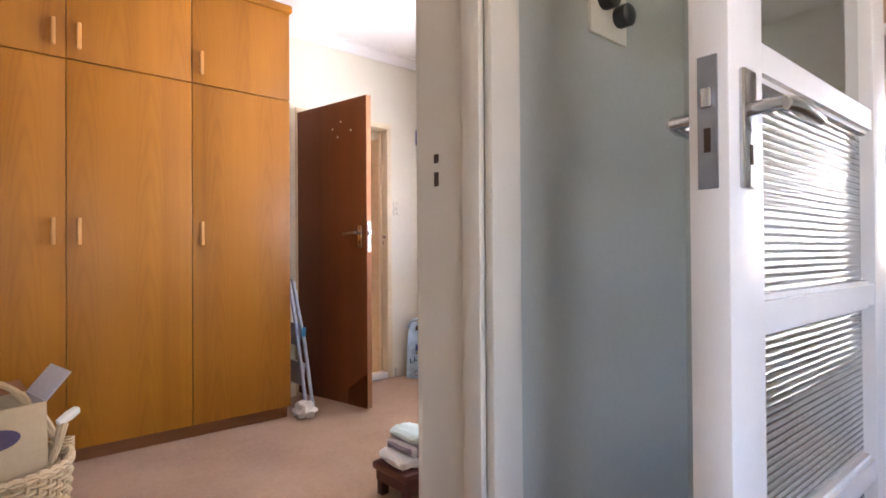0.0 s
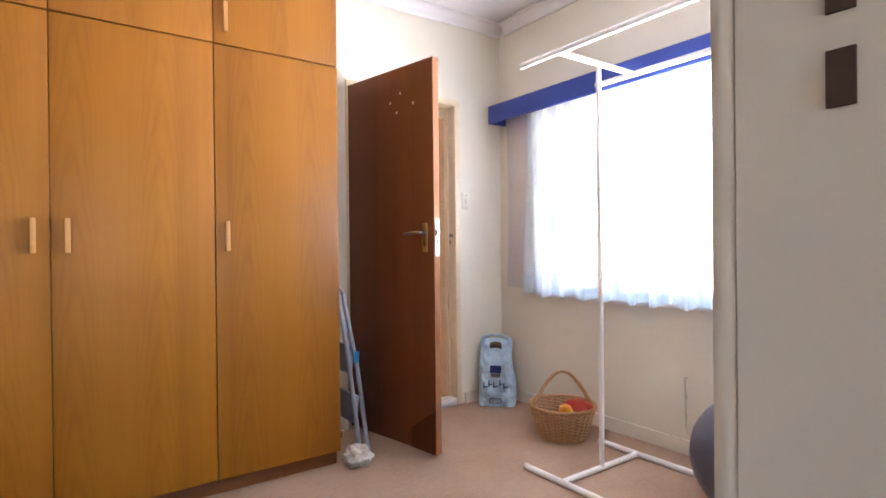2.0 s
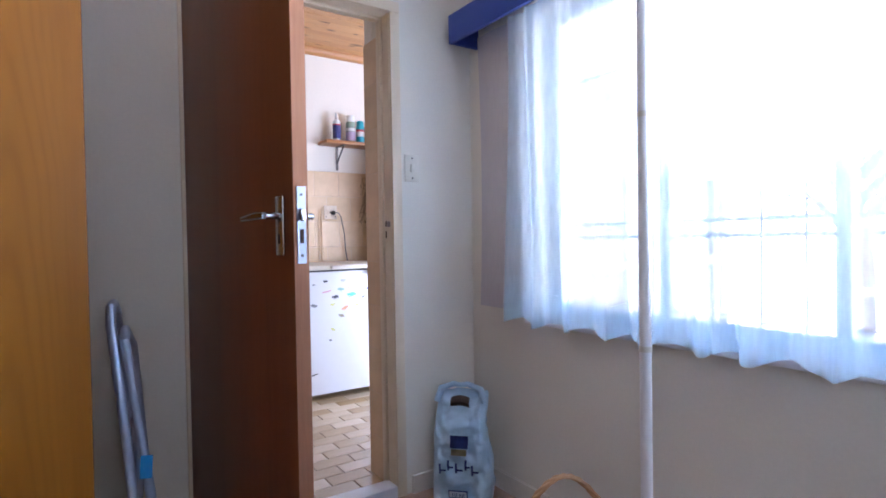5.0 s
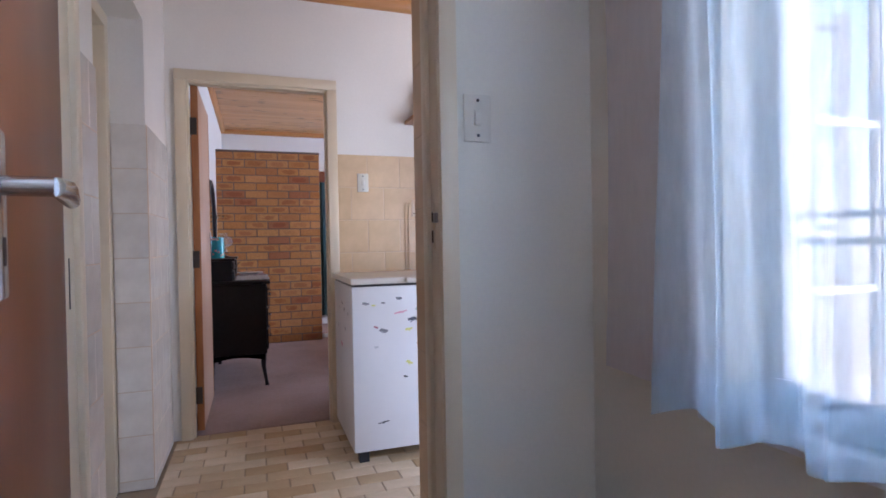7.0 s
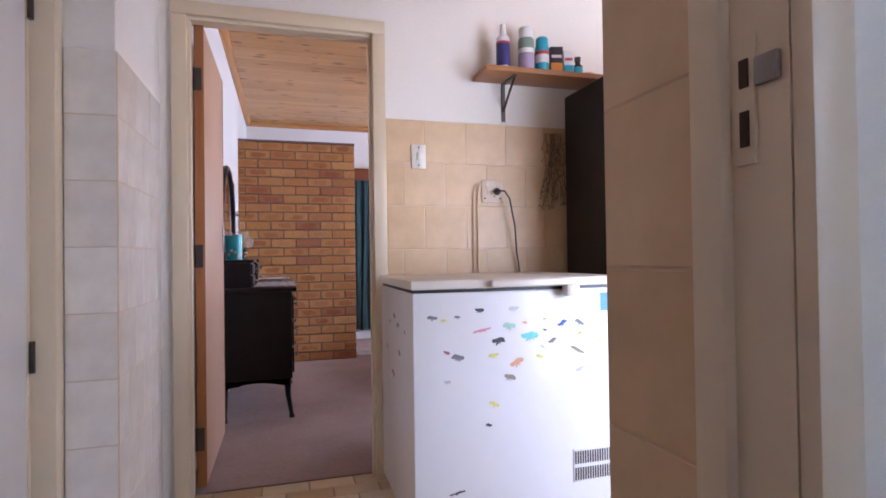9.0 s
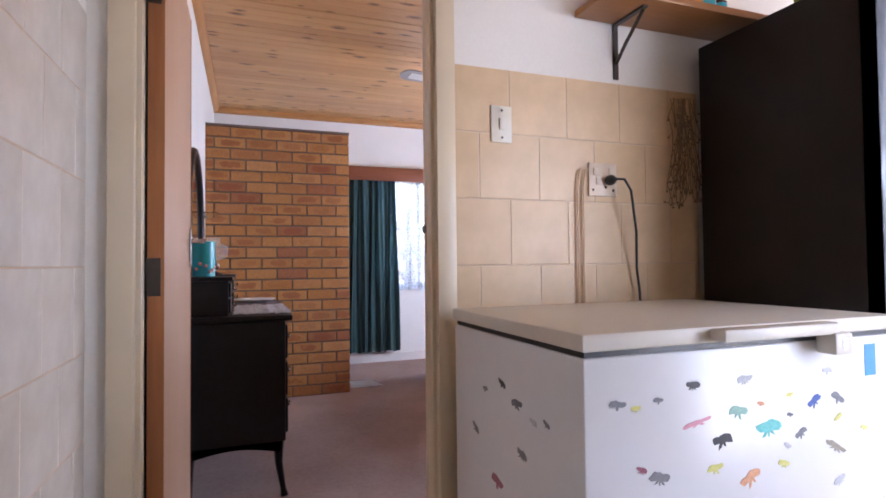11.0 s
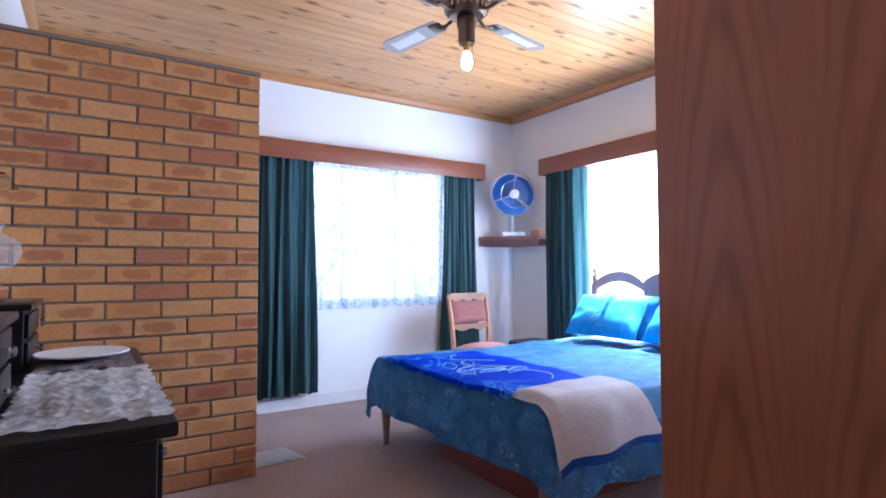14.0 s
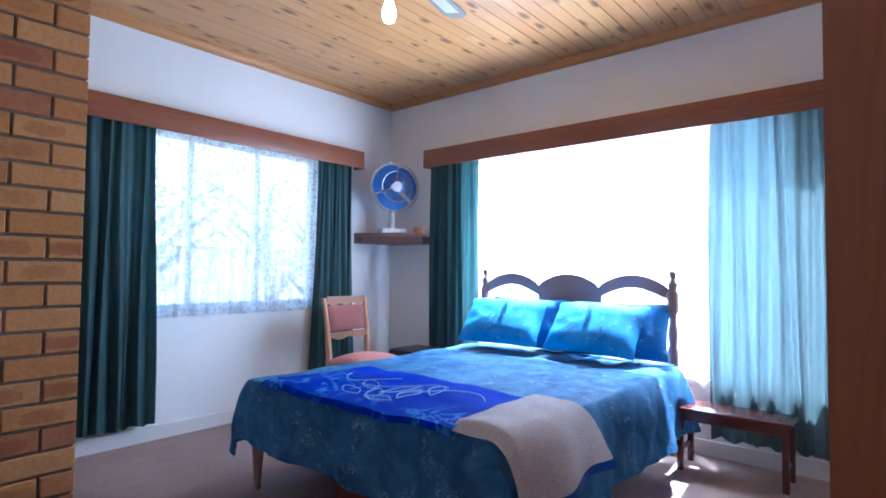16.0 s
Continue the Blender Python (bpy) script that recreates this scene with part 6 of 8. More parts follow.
def laundry_basket():
    c = (-2.965, -1.585, 0.0)
    e = thing("laundry_basket", "pale wicker laundry basket with side handles", "basket", c)

    def prof(v):
        return (0.175 + 0.025 * v, 0.02 + 0.375 * v)
    part("weave", woven(bmesh.new(), prof, c, 38, 24, 0.006), "wicker_pale", e)
    bm = bmesh.new()
    lathe(bm, [(0.17, 0.004), (0.176, 0.012), (0.17, 0.02), (0.005, 0.022)], c, 30)
    part("base", bm, "wicker_pale", e)
    bm = bmesh.new()
    for q in (0, 3.14):
        tube(bm, [(c[0] + 0.202 * math.cos(a), c[1] + 0.202 * math.sin(a), 0.397 + 0.008 * math.sin(a * 18 + q)) for a in (6.2832 * k / 70 for k in range(71))], 0.011, 6, cap=False)
    part("rim", bm, "wicker_pale", e)
    bm = bmesh.new()
    pts = arc((c[0] + 0.195, c[1] + 0.05, 0.385), (c[0] - 0.195, c[1] + 0.08, 0.385), 0.25, 24)
    for q in (0, 2.1, 4.2):
        tube(bm, [v + Vector((0.007 * math.cos(i * 0.5 + q), 0.007 * math.sin(i * 0.5 + q), 0.004 * math.sin(i + q))) for i, v in enumerate(pts)], 0.0085, 6)
    part("handle", bm, "wicker_pale", e, "bent cane handle")
    bm = bmesh.new()
    for k in range(5):
        tube(bm, [(c[0] + 0.195 + 0.02 * math.cos(a), c[1] + 0.05 + 0.02 * math.sin(a), 0.387 + 0.01 * k + 0.004 * a / 6.28) for a in (6.2832 * j / 12 for j in range(13))], 0.004, 5)
    part("binding", bm, "wicker_pale", e, "cane binding at the handle's foot")
    M["card_cream"] = surface("card_cream", (0.55, 0.39, 0.215), 0.7, vary=0.1)
    M["card_grey"] = surface("card_grey", (0.46, 0.42, 0.42), 0.7, vary=0.1)
    M["print_dark"] = surface("print_dark", (0.10, 0.07, 0.12), 0.5, vary=0.3)
    b = thing("cardboard_box", "open cream cardboard box with a printed side, in the basket", "box")
    w, d, h = 0.25, 0.17, 0.27
    part("side", boxes((-w / 2, w / 2, -d / 2, -d / 2 + 0.003, 0, h)), "card_cream", b)
    part("side", boxes((-w / 2, w / 2, d / 2 - 0.003, d / 2, 0, h)), "card_cream", b)
    part("side", boxes((-w / 2, -w / 2 + 0.003, -d / 2 + 0.003, d / 2 - 0.003, 0, h)), "card_grey", b)
    part("side", boxes((w / 2 - 0.003, w / 2, -d / 2 + 0.003, d / 2 - 0.003, 0, h)), "card_grey", b)
    part("bottom", boxes((-w / 2 + 0.003, w / 2 - 0.003, -d / 2 + 0.003, d / 2 - 0.003, 0, 0.003)), "card_cream", b)
    part("flap", moved(boxes((0, 0.10, -d / 2, d / 2, -0.0015, 0.0015)), pose(w / 2, 0, h, 0, -48, 0)), "card_grey", b, "raised grey flap")
    part("flap", moved(boxes((-w / 2, w / 2, 0, 0.07, -0.0015, 0.0015)), pose(0, d / 2, h, 20, 0, 0)), "wardrobe_edge", b)
    bm = bmesh.new()
    lathe(bm, [(0.07, 0), (0.07, 0.001), (0.002, 0.0012)], seg=24, squash=0.45)
    part("print", moved(bm, pose(-0.01, -d / 2 - 0.0002, 0.185, 90, 0, 0)), "print_dark", b, "dark oval print")
    b.matrix_basis = pose(-2.965, -1.59, 0.315, 2, -2, 12)
    br = thing("brush", "white-handled brush sticking out of the basket", "brush", (-2.77, -1.68, 0.5))
    bm = bmesh.new()
    tube(bm, [(-2.83, -1.63, 0.36), (-2.80, -1.62, 0.44), (-2.787, -1.61, 0.50)], [0.01, 0.012, 0.016], 8)
    part("handle", bm, "wicker_pale", br)
    bm = bmesh.new()
    lathe(bm, [(0.004, -0.036), (0.012, -0.032), (0.016, 0.0), (0.014, 0.028), (0.004, 0.036)], seg=16)
    part("head", moved(bm, pose(-2.772, -1.605, 0.518, 0, 62, 20)), "white_plastic", br)


laundry_basket()


def towel_pile():
    M["stand_maroon"] = surface("stand_maroon", (0.075, 0.022, 0.022), 0.45, vary=0.3)
    M["towel_white"] = cloth("towel_white", (0.72, 0.72, 0.72), weave=220, relief=1.0)
    M["towel_mint"] = cloth("towel_mint", (0.60, 0.74, 0.74), weave=220, relief=1.0)
    N = Nodes("towel_striped")
    w = N.n("ShaderNodeTexWave", Scale=9.0, Distortion=0.3)
    N.l(coords(N), w.inputs["Vector"])
    N.l(ramp(N, w.outputs["Fac"], [(0.45, (0.66, 0.64, 0.66)), (0.55, (0.30, 0.27, 0.34))]), N.b.inputs["Base Color"])
    N.b.inputs["Roughness"].default_value = 0.95
    M["towel_striped"] = N.m
    c = (-1.555, -1.83)
    e = thing("low_stool", "dark maroon low stool holding folded towels", "stool", (*c, 0))
    part("seat", boxes((c[0] - 0.16, c[0] + 0.16, c[1] - 0.12, c[1] + 0.12, 0.105, 0.14), bev=0.012), "stand_maroon", e)
    part("apron", boxes((c[0] - 0.145, c[0] + 0.145, c[1] - 0.105, c[1] + 0.105, 0.06, 0.105)), "stand_maroon", e)
    for sx in (-1, 1):
        for sy in (-1, 1):
            part("leg", boxes((c[0] + sx * 0.125 - 0.018, c[0] + sx * 0.125 + 0.018, c[1] + sy * 0.085 - 0.018, c[1] + sy * 0.085 + 0.018, 0, 0.06), bev=0.003), "stand_maroon", e)
    for k, (mat, z, s, lab) in enumerate((("towel_white", 0.14, 0.0, "folded white towel on the low stool"), ("towel_striped", 0.185, 0.03, "folded grey striped towel on the pile"), ("towel_mint", 0.23, 0.03, "folded mint towel on top of the pile"))):
        bm = bmesh.new()

        def f(u, v, z=z, s=s, k=k):
            a = 2 * math.pi * v
            x = (u - 0.5) * (0.30 - 0.03 * k)
            y = math.copysign(abs(math.cos(a)) ** 0.4, math.cos(a)) * 0.105
            h = math.copysign(abs(math.sin(a)) ** 0.5, math.sin(a)) * 0.022
            end = max(0.02, 1 - abs(2 * u - 1) ** 7) ** 0.5
            y, h = y * (0.6 + 0.4 * end), h * end
            sag = -0.5 * max(0.0, u - 0.25) ** 1.5 * 0.10 * k
            return Vector((c[0] + x + s, c[1] + y + 0.01 * math.sin(u * 9 + k), z + 0.023 + h + sag + 0.016 * noise.noise((u * 4, a, k)) + 0.006 * noise.noise((u * 13, a * 2, k))))
        sheet(bm, f, 16, 28)
        bmesh.ops.remove_doubles(bm, verts=bm.verts, dist=0.0004)
        bmesh.ops.holes_fill(bm, edges=[q for q in bm.edges if q.is_boundary])
        solid("folded_towel", lab, "towel", (*c, z), bm, mat, "towel", "folded towels")


towel_pile()


def plug_socket():
    """Hall socket with two black plugs."""
    e = thing("wall_socket", "white wall socket with two round black plugs", "socket", (-1.92, -2.995, 1.5))
    part("plate", boxes((-2.0, -1.855, -2.999, -2.99, 1.495, 1.62), bev=0.003), "white_plastic", e)
    for x, z in ((-1.955, 1.575), (-1.895, 1.55)):
        bm = bmesh.new()
        lathe(bm, [(0.022, 0), (0.025, 0.006), (0.025, 0.03), (0.018, 0.036), (0.002, 0.037)], seg=18)
        part("plug", moved(bm, pose(x, -2.999, z, 90, 0, 0)), "black_plastic", e, "round black plug")


plug_socket()
ks = thing("kitchen_dresser", "brown wooden kitchen dresser with white shelves, seen past the door", "cabinet", (-0.9, -3.35, 0))
part("carcass", boxes((-1.3, -0.5, -3.3, -3.185, 0.0, 2.0)), "shelf_wood", ks)
for z in (0.5, 0.95, 1.25, 1.55):
    part("shelf", boxes((-1.3, -0.5, -3.5, -3.3, z, z + 0.03)), "white_gloss", ks)

# ---- utility room things ----
sk = thing("plug_point", "cream wall socket with a black plug and cord", "socket", (0.18, 2.16, 1.32))
M["socket_cream"] = surface("socket_cream", (0.68, 0.55, 0.41), 0.4, vary=0.05, relief=0.03)
part("plate", boxes((0.13, 0.24, 2.158, 2.166, 1.27, 1.38), bev=0.003), "socket_cream", sk)
for x, z in ((0.155, 1.35), (0.165, 1.32), (0.215, 1.352)):
    part("rocker", boxes((x - 0.009, x + 0.009, 2.153, 2.158, z - 0.012, z + 0.012), bev=0.002), "socket_cream", sk)
for x, z in ((0.145, 1.29), (0.225, 1.29), (0.195, 1.30)):
    part("pin_hole", boxes((x - 0.004, x + 0.004, 2.1572, 2.158, z - 0.004, z + 0.004)), "hole", sk)
bm = bmesh.new()
lathe(bm, [(0.016, 0), (0.018, 0.008), (0.016, 0.022), (0.010, 0.03), (0.005, 0.04)], seg=14)
pl = part("plug", moved(bm, pose(0.203, 2.153, 1.322, 90, 0, 0)), "black_plastic", sk, "black three-pin plug")
bm = bmesh.new()
tube(bm, [(0.203, 2.115, 1.322), (0.225, 2.10, 1.32), (0.25, 2.10, 1.285), (0.285, 2.12, 1.15), (0.30, 2.14, 1.03), (0.315, 2.145, 0.95), (0.318, 2.145, 0.80)], 0.0042, 7)
part("cord", bm, "black_plastic", sk, "black power cord hanging down")
bm = bmesh.new()
for dx in (0.0, 0.022):
    tube(bm, [(0.128 - dx, 2.158, 1.36), (0.115 - dx, 2.156, 1.35), (0.108 - dx, 2.158, 1.30), (0.106 - dx, 2.158, 1.05), (0.108 - dx, 2.158, 0.85)], 0.0034, 6)
part("conduit", bm, "wall_tile", sk, "cream painted surface cable")


def wall_shelf():
    e = thing("wall_shelf", "orange-brown wooden shelf on a black iron bracket", "shelf", (0.5, 2.08, 1.85))
    part("board", boxes((0.095, 0.98, 1.985, 2.173, 1.862, 1.886), bev=0.002), "shelf_wood", e)
    for x in (0.255, 0.9):
        b = part("bracket", boxes((x - 0.009, x + 0.009, 2.168, 2.174, 1.672, 1.861), (x - 0.009, x + 0.009, 2.02, 2.168, 1.855, 1.861)), "dark_metal", e, "black iron bracket")
        bm = bmesh.new()
        tube(bm, [(x, 2.168, 1.725), (x, 2.12, 1.775), (x, 2.03, 1.853)], 0.006, 7)
        part("brace", bm, "dark_metal", b)


wall_shelf()


def bottle(label, at, prof, mat, bands=(), capmat=None, capz=None):
    k = 1.16
    prof, bands = [(r * k, z * k) for r, z in prof], [(a * k, b * k, r * k, m) for a, b, r, m in bands]
    capz = capz * k if capz is not None else None
    e = thing("bottle", label, "bottle", at, "bottles on the shelf")
    body = [p for p in prof if capz is None or p[1] <= capz]
    bm = bmesh.new()
    lathe(bm, body, at, 18)
    part("body", bm, mat, e)
    if capmat:
        bm = bmesh.new()
        lathe(bm, [p for p in prof if p[1] >= capz], at, 14)
        part("cap", bm, capmat, e)
    for z0, z1, r, m in bands:
        bm = bmesh.new()
        lathe(bm, [(r, z0), (r, z1)], at, 18)
        part("label", bm, m, e)


M["pack_navy"] = surface("pack_navy", (0.05, 0.05, 0.18), 0.35)
M["pack_lilac"] = surface("pack_lilac", (0.42, 0.34, 0.50), 0.4)
M["pack_green"] = surface("pack_green", (0.22, 0.30, 0.24), 0.4)
M["pack_teal"] = surface("pack_teal", (0.04, 0.40, 0.52), 0.35)
M["pack_red"] = surface("pack_red", (0.55, 0.07, 0.07), 0.4)
M["pack_orange"] = surface("pack_orange", (0.75, 0.30, 0.05), 0.4)
M["pack_black"] = surface("pack_black", (0.03, 0.025, 0.035), 0.4)
M["pack_white"] = surface("pack_white", (0.78, 0.78, 0.78), 0.35)
M["pack_yellow"] = surface("pack_yellow", (0.75, 0.60, 0.06), 0.4)
M["pack_lime"] = surface("pack_lime", (0.45, 0.55, 0.08), 0.4)
M["pack_pink"] = surface("pack_pink", (0.75, 0.35, 0.32), 0.5)
M["glass_brown"] = surface("glass_brown", (0.09, 0.04, 0.02), 0.15)
Z = 1.886
bottle("white flip-top bottle with a dark blue label", (0.215, 2.07, Z), [(0.024, 0), (0.028, 0.006), (0.028, 0.135), (0.012, 0.155), (0.012, 0.17), (0.009, 0.195), (0.003, 0.198)], "pack_white", [(0.02, 0.115, 0.0288, "pack_navy"), (0.112, 0.12, 0.0292, "pack_red")], "pack_white", 0.155)
bottle("aerosol can with a white cap and lilac label", (0.335, 2.07, Z), [(0.03, 0), (0.033, 0.004), (0.033, 0.135), (0.03, 0.145), (0.03, 0.185), (0.024, 0.192), (0.004, 0.193)], "pack_green", [(0.015, 0.075, 0.0337, "pack_lilac"), (0.08, 0.1, 0.0337, "pack_white")], "pack_white", 0.145)
bottle("teal aerosol can with a red and white label", (0.425, 2.08, Z), [(0.026, 0), (0.029, 0.004), (0.029, 0.12), (0.026, 0.128), (0.026, 0.155), (0.02, 0.162), (0.004, 0.163)], "pack_teal", [(0.05, 0.085, 0.0297, "pack_white"), (0.085, 0.1, 0.0297, "pack_red")], "pack_teal", 0.128)
for lab, x0, w, h, ma, mb in (("small dark and orange carton", 0.468, 0.062, 0.145, "pack_black", "pack_orange"), ("small white and teal carton with red trim", 0.54, 0.05, 0.132, "pack_white", "pack_teal")):
    e = thing("carton", lab, "carton", (x0 + w / 2, 2.08, Z), "cartons on the shelf")
    part("box", moved(boxes((-w / 2, w / 2, -0.02, 0.02, 0, h), bev=0.001), pose(x0 + w / 2, 2.08, Z, 0, 0, -14)), ma, e)
    part("panel", moved(boxes((-w / 2 + 0.003, w / 2 - 0.003, -0.0212, -0.02, 0.008, h * 0.45)), pose(x0 + w / 2, 2.08, Z, 0, 0, -14)), mb, e)
    part("panel", moved(boxes((-w / 2 + 0.006, w / 2 - 0.006, -0.0212, -0.02, h * 0.62, h * 0.72)), pose(x0 + w / 2, 2.08, Z, 0, 0, -14)), "pack_red" if mb == "pack_teal" else "pack_white", e)
bottle("small brown bottle with a teal label", (0.615, 2.07, Z), [(0.019, 0), (0.021, 0.004), (0.021, 0.05), (0.011, 0.062), (0.011, 0.07), (0.013, 0.071), (0.013, 0.09), (0.003, 0.092)], "glass_brown", [(0.008, 0.045, 0.0216, "pack_teal")], "pack_black", 0.07)
bm = crumpled((0.68, 2.07, Z), 0.028, 5.0, 0.7, 14)
solid("pink_sponge", "soft pink sponge on the shelf end", "sponge", (0.68, 2.07, Z), bm, "pack_pink", "sponge")
bm = bmesh.new()
lathe(bm, [(0.05, 0), (0.10, 0.012), (0.125, 0.06), (0.13, 0.062), (0.128, 0.067), (0.118, 0.062), (0.09, 0.02), (0.005, 0.012)], (0.715, 1.76, 1.801), 26, 0.7)
bw = solid("plastic_bowl", "lime green plastic bowl on top of the fridge", "bowl", (0.715, 1.76, 1.80), bm, "pack_lime", "bowl")
bm = crumpled((1.02, 1.80, 1.801), 0.05, 8.0, 0.7, 16)
solid("yellow_packet", "crumpled yellow packet on top of the fridge", "packet", (1.02, 1.8, 1.8), bm, "pack_yellow", "packet")
df = thing("dried_flowers", "brittle dried flower sprays hanging by the fridge", "dried flowers", (0.52, 2.14, 1.2))
rr = random.Random(12)
bm = bmesh.new()
for k in range(26):
    x, z = 0.50 + rr.uniform(-0.02, 0.02), 1.62
    q = Vector((x + rr.uniform(-0.03, 0.03), 2.14 + rr.uniform(-0.02, 0.01), z))
    pts = [q]
    for s in range(5):
        q = q + Vector((rr.uniform(-0.03, 0.03), rr.uniform(-0.008, 0.008), -rr.uniform(0.05, 0.085)))
        q.y = min(q.y, 2.155)
        pts.append(q.copy())
        tw = [q, q + Vector((rr.uniform(-0.025, 0.025), -0.004, rr.uniform(-0.03, 0.01)))]
        tube(bm, tw, 0.0012, 4)
        lathe(bm, [(0.001, -0.004), (0.005, 0), (0.001, 0.004)], tw[1], 6)
    tube(bm, pts, 0.0012, 4)
part("sprays", bm, surface("dried_stem", (0.22, 0.14, 0.08), 0.9), df)

ws = thing("wall_shelf", "pale shelf on the wall behind the fridge", "shelf", (2.2, 2.08, 1.9))
part("board", boxes((1.6, 2.45, 2.0, 2.174, 1.90, 1.92), bev=0.002), "pack_white", ws)
for x in (1.7, 2.35):
    part("bracket", boxes((x - 0.008, x + 0.008, 2.04, 2.174, 1.885, 1.899), (x - 0.008, x + 0.008, 2.168, 2.174, 1.78, 1.885)), "pack_white", ws)
tb = thing("detergent_tub", "white detergent tub with yellow and dark printing", "tub", (2.2, 2.08, 1.92))
bm = bmesh.new()
lathe(bm, [(0.075, 0), (0.08, 0.01), (0.08, 0.19), (0.085, 0.195), (0.085, 0.215), (0.01, 0.22)], (2.2, 2.085, 1.92), 22)
part("tub", bm, "pack_white", tb)
bm = bmesh.new()
lathe(bm, [(0.081, 0.03), (0.081, 0.08)], (2.2, 2.085, 1.92), 22)
part("label", bm, "pack_yellow", tb)
bm = bmesh.new()
lathe(bm, [(0.081, 0.11), (0.081, 0.16)], (2.2, 2.085, 1.92), 22)
part("label", bm, "pack_navy", tb)
bm = crumpled((2.36, 2.08, 1.92), 0.06, 6.0, 1.2, 16)
solid("blue_packet", "crumpled bright blue packet on the shelf", "packet", (2.36, 2.08, 1.92), bm, "pack_teal", "packet")


def laundry_unit():
    e = thing("laundry_unit", "white laundry unit under a pale worktop, partly hidden by a towel", "cabinet", (1.73, 1.85, 0))
    part("body", boxes((1.23, 2.22, 1.56, 2.14, 0.03, 0.86), bev=0.012), "freezer_white", e)
    part("top", boxes((1.22, 2.23, 1.55, 2.15, 0.862, 0.90), bev=0.008), "freezer_white", e)
    part("panel", boxes((1.24, 2.21, 1.553, 1.56, 0.73, 0.85)), "white_plastic", e)
    part("plinth", boxes((1.25, 2.2, 1.58, 2.1, 0.0, 0.03)), "dark_metal", e)
    bm = bmesh.new()
    lathe(bm, [(0.17, 0), (0.17, 0.02), (0.13, 0.03), (0.12, 0.015), (0.005, 0.014)], seg=30)
    part("door", moved(bm, pose(1.82, 1.56, 0.42, 90, 0, 0)), "chrome", e)
    t = thing("tap", "chrome mixer tap above the laundry sink", "tap", (1.9, 2.12, 0.9))
    bm = bmesh.new()
    tube(bm, [(1.9, 2.12, 0.902), (1.9, 2.12, 1.06), (1.9, 2.09, 1.09), (1.9, 2.0, 1.085), (1.9, 1.97, 1.06)], [0.018, 0.016, 0.014, 0.012, 0.012], 10)
    part("spout", bm, "chrome", t)
    for x in (1.85, 1.95):
        bm = bmesh.new()
        tube(bm, [(x, 2.12, 0.902), (x, 2.12, 1.0)], 0.013, 10)
        tube(bm, [(x - 0.022, 2.12, 1.01), (x + 0.022, 2.12, 1.01)], 0.008, 8)
        part("valve", bm, "chrome", t)
    N = Nodes("tea_towel")
    sep = N.n("ShaderNodeSeparateXYZ")
    N.l(coords(N), sep.inputs[0])
    diag = math_node(N, 'ADD', sep.outputs["Z"], math_node(N, 'MULTIPLY', sep.outputs["X"], -0.9))
    band = ramp(N, math_node(N, 'PINGPONG', math_node(N, 'ADD', diag, 0.30), 0.24), [(0.0, (0.03, 0.04, 0.13)), (0.055, (0.03, 0.04, 0.13)), (0.065, (0.72, 0.70, 0.70)), (0.16, (0.74, 0.66, 0.66)), (0.175, (0.25, 0.42, 0.62)), (0.24, (0.30, 0.46, 0.64))])
    N.l(band, N.b.inputs["Base Color"])
    N.b.inputs["Roughness"].default_value = 0.9
    bump(N, noise_tex(N, coords(N), 300, 2), 0.6, 0.002)
    M["tea_towel"] = N.m
    bm = bmesh.new()

    def f(u, v):
        a = v * 0.66
        x = 1.255 + 0.30 * u
        if a < 0.2:
            return Vector((x, 1.74 - a, 0.908 + 0.012 * abs(math.sin(u * 9 + a * 12))))
        return Vector((x + 0.03 * math.sin(v * 5), 1.532 - 0.012 * math.sin(u * 14), 0.908 - (a - 0.2) - 0.02 * u))
    sheet(bm, f, 24, 30, 0.004)
    solid("tea_towel", "white towel with navy and blue bands draped over the unit's front", "towel", (1.4, 1.6, 0.9), bm, "tea_towel", "cloth")


laundry_unit()

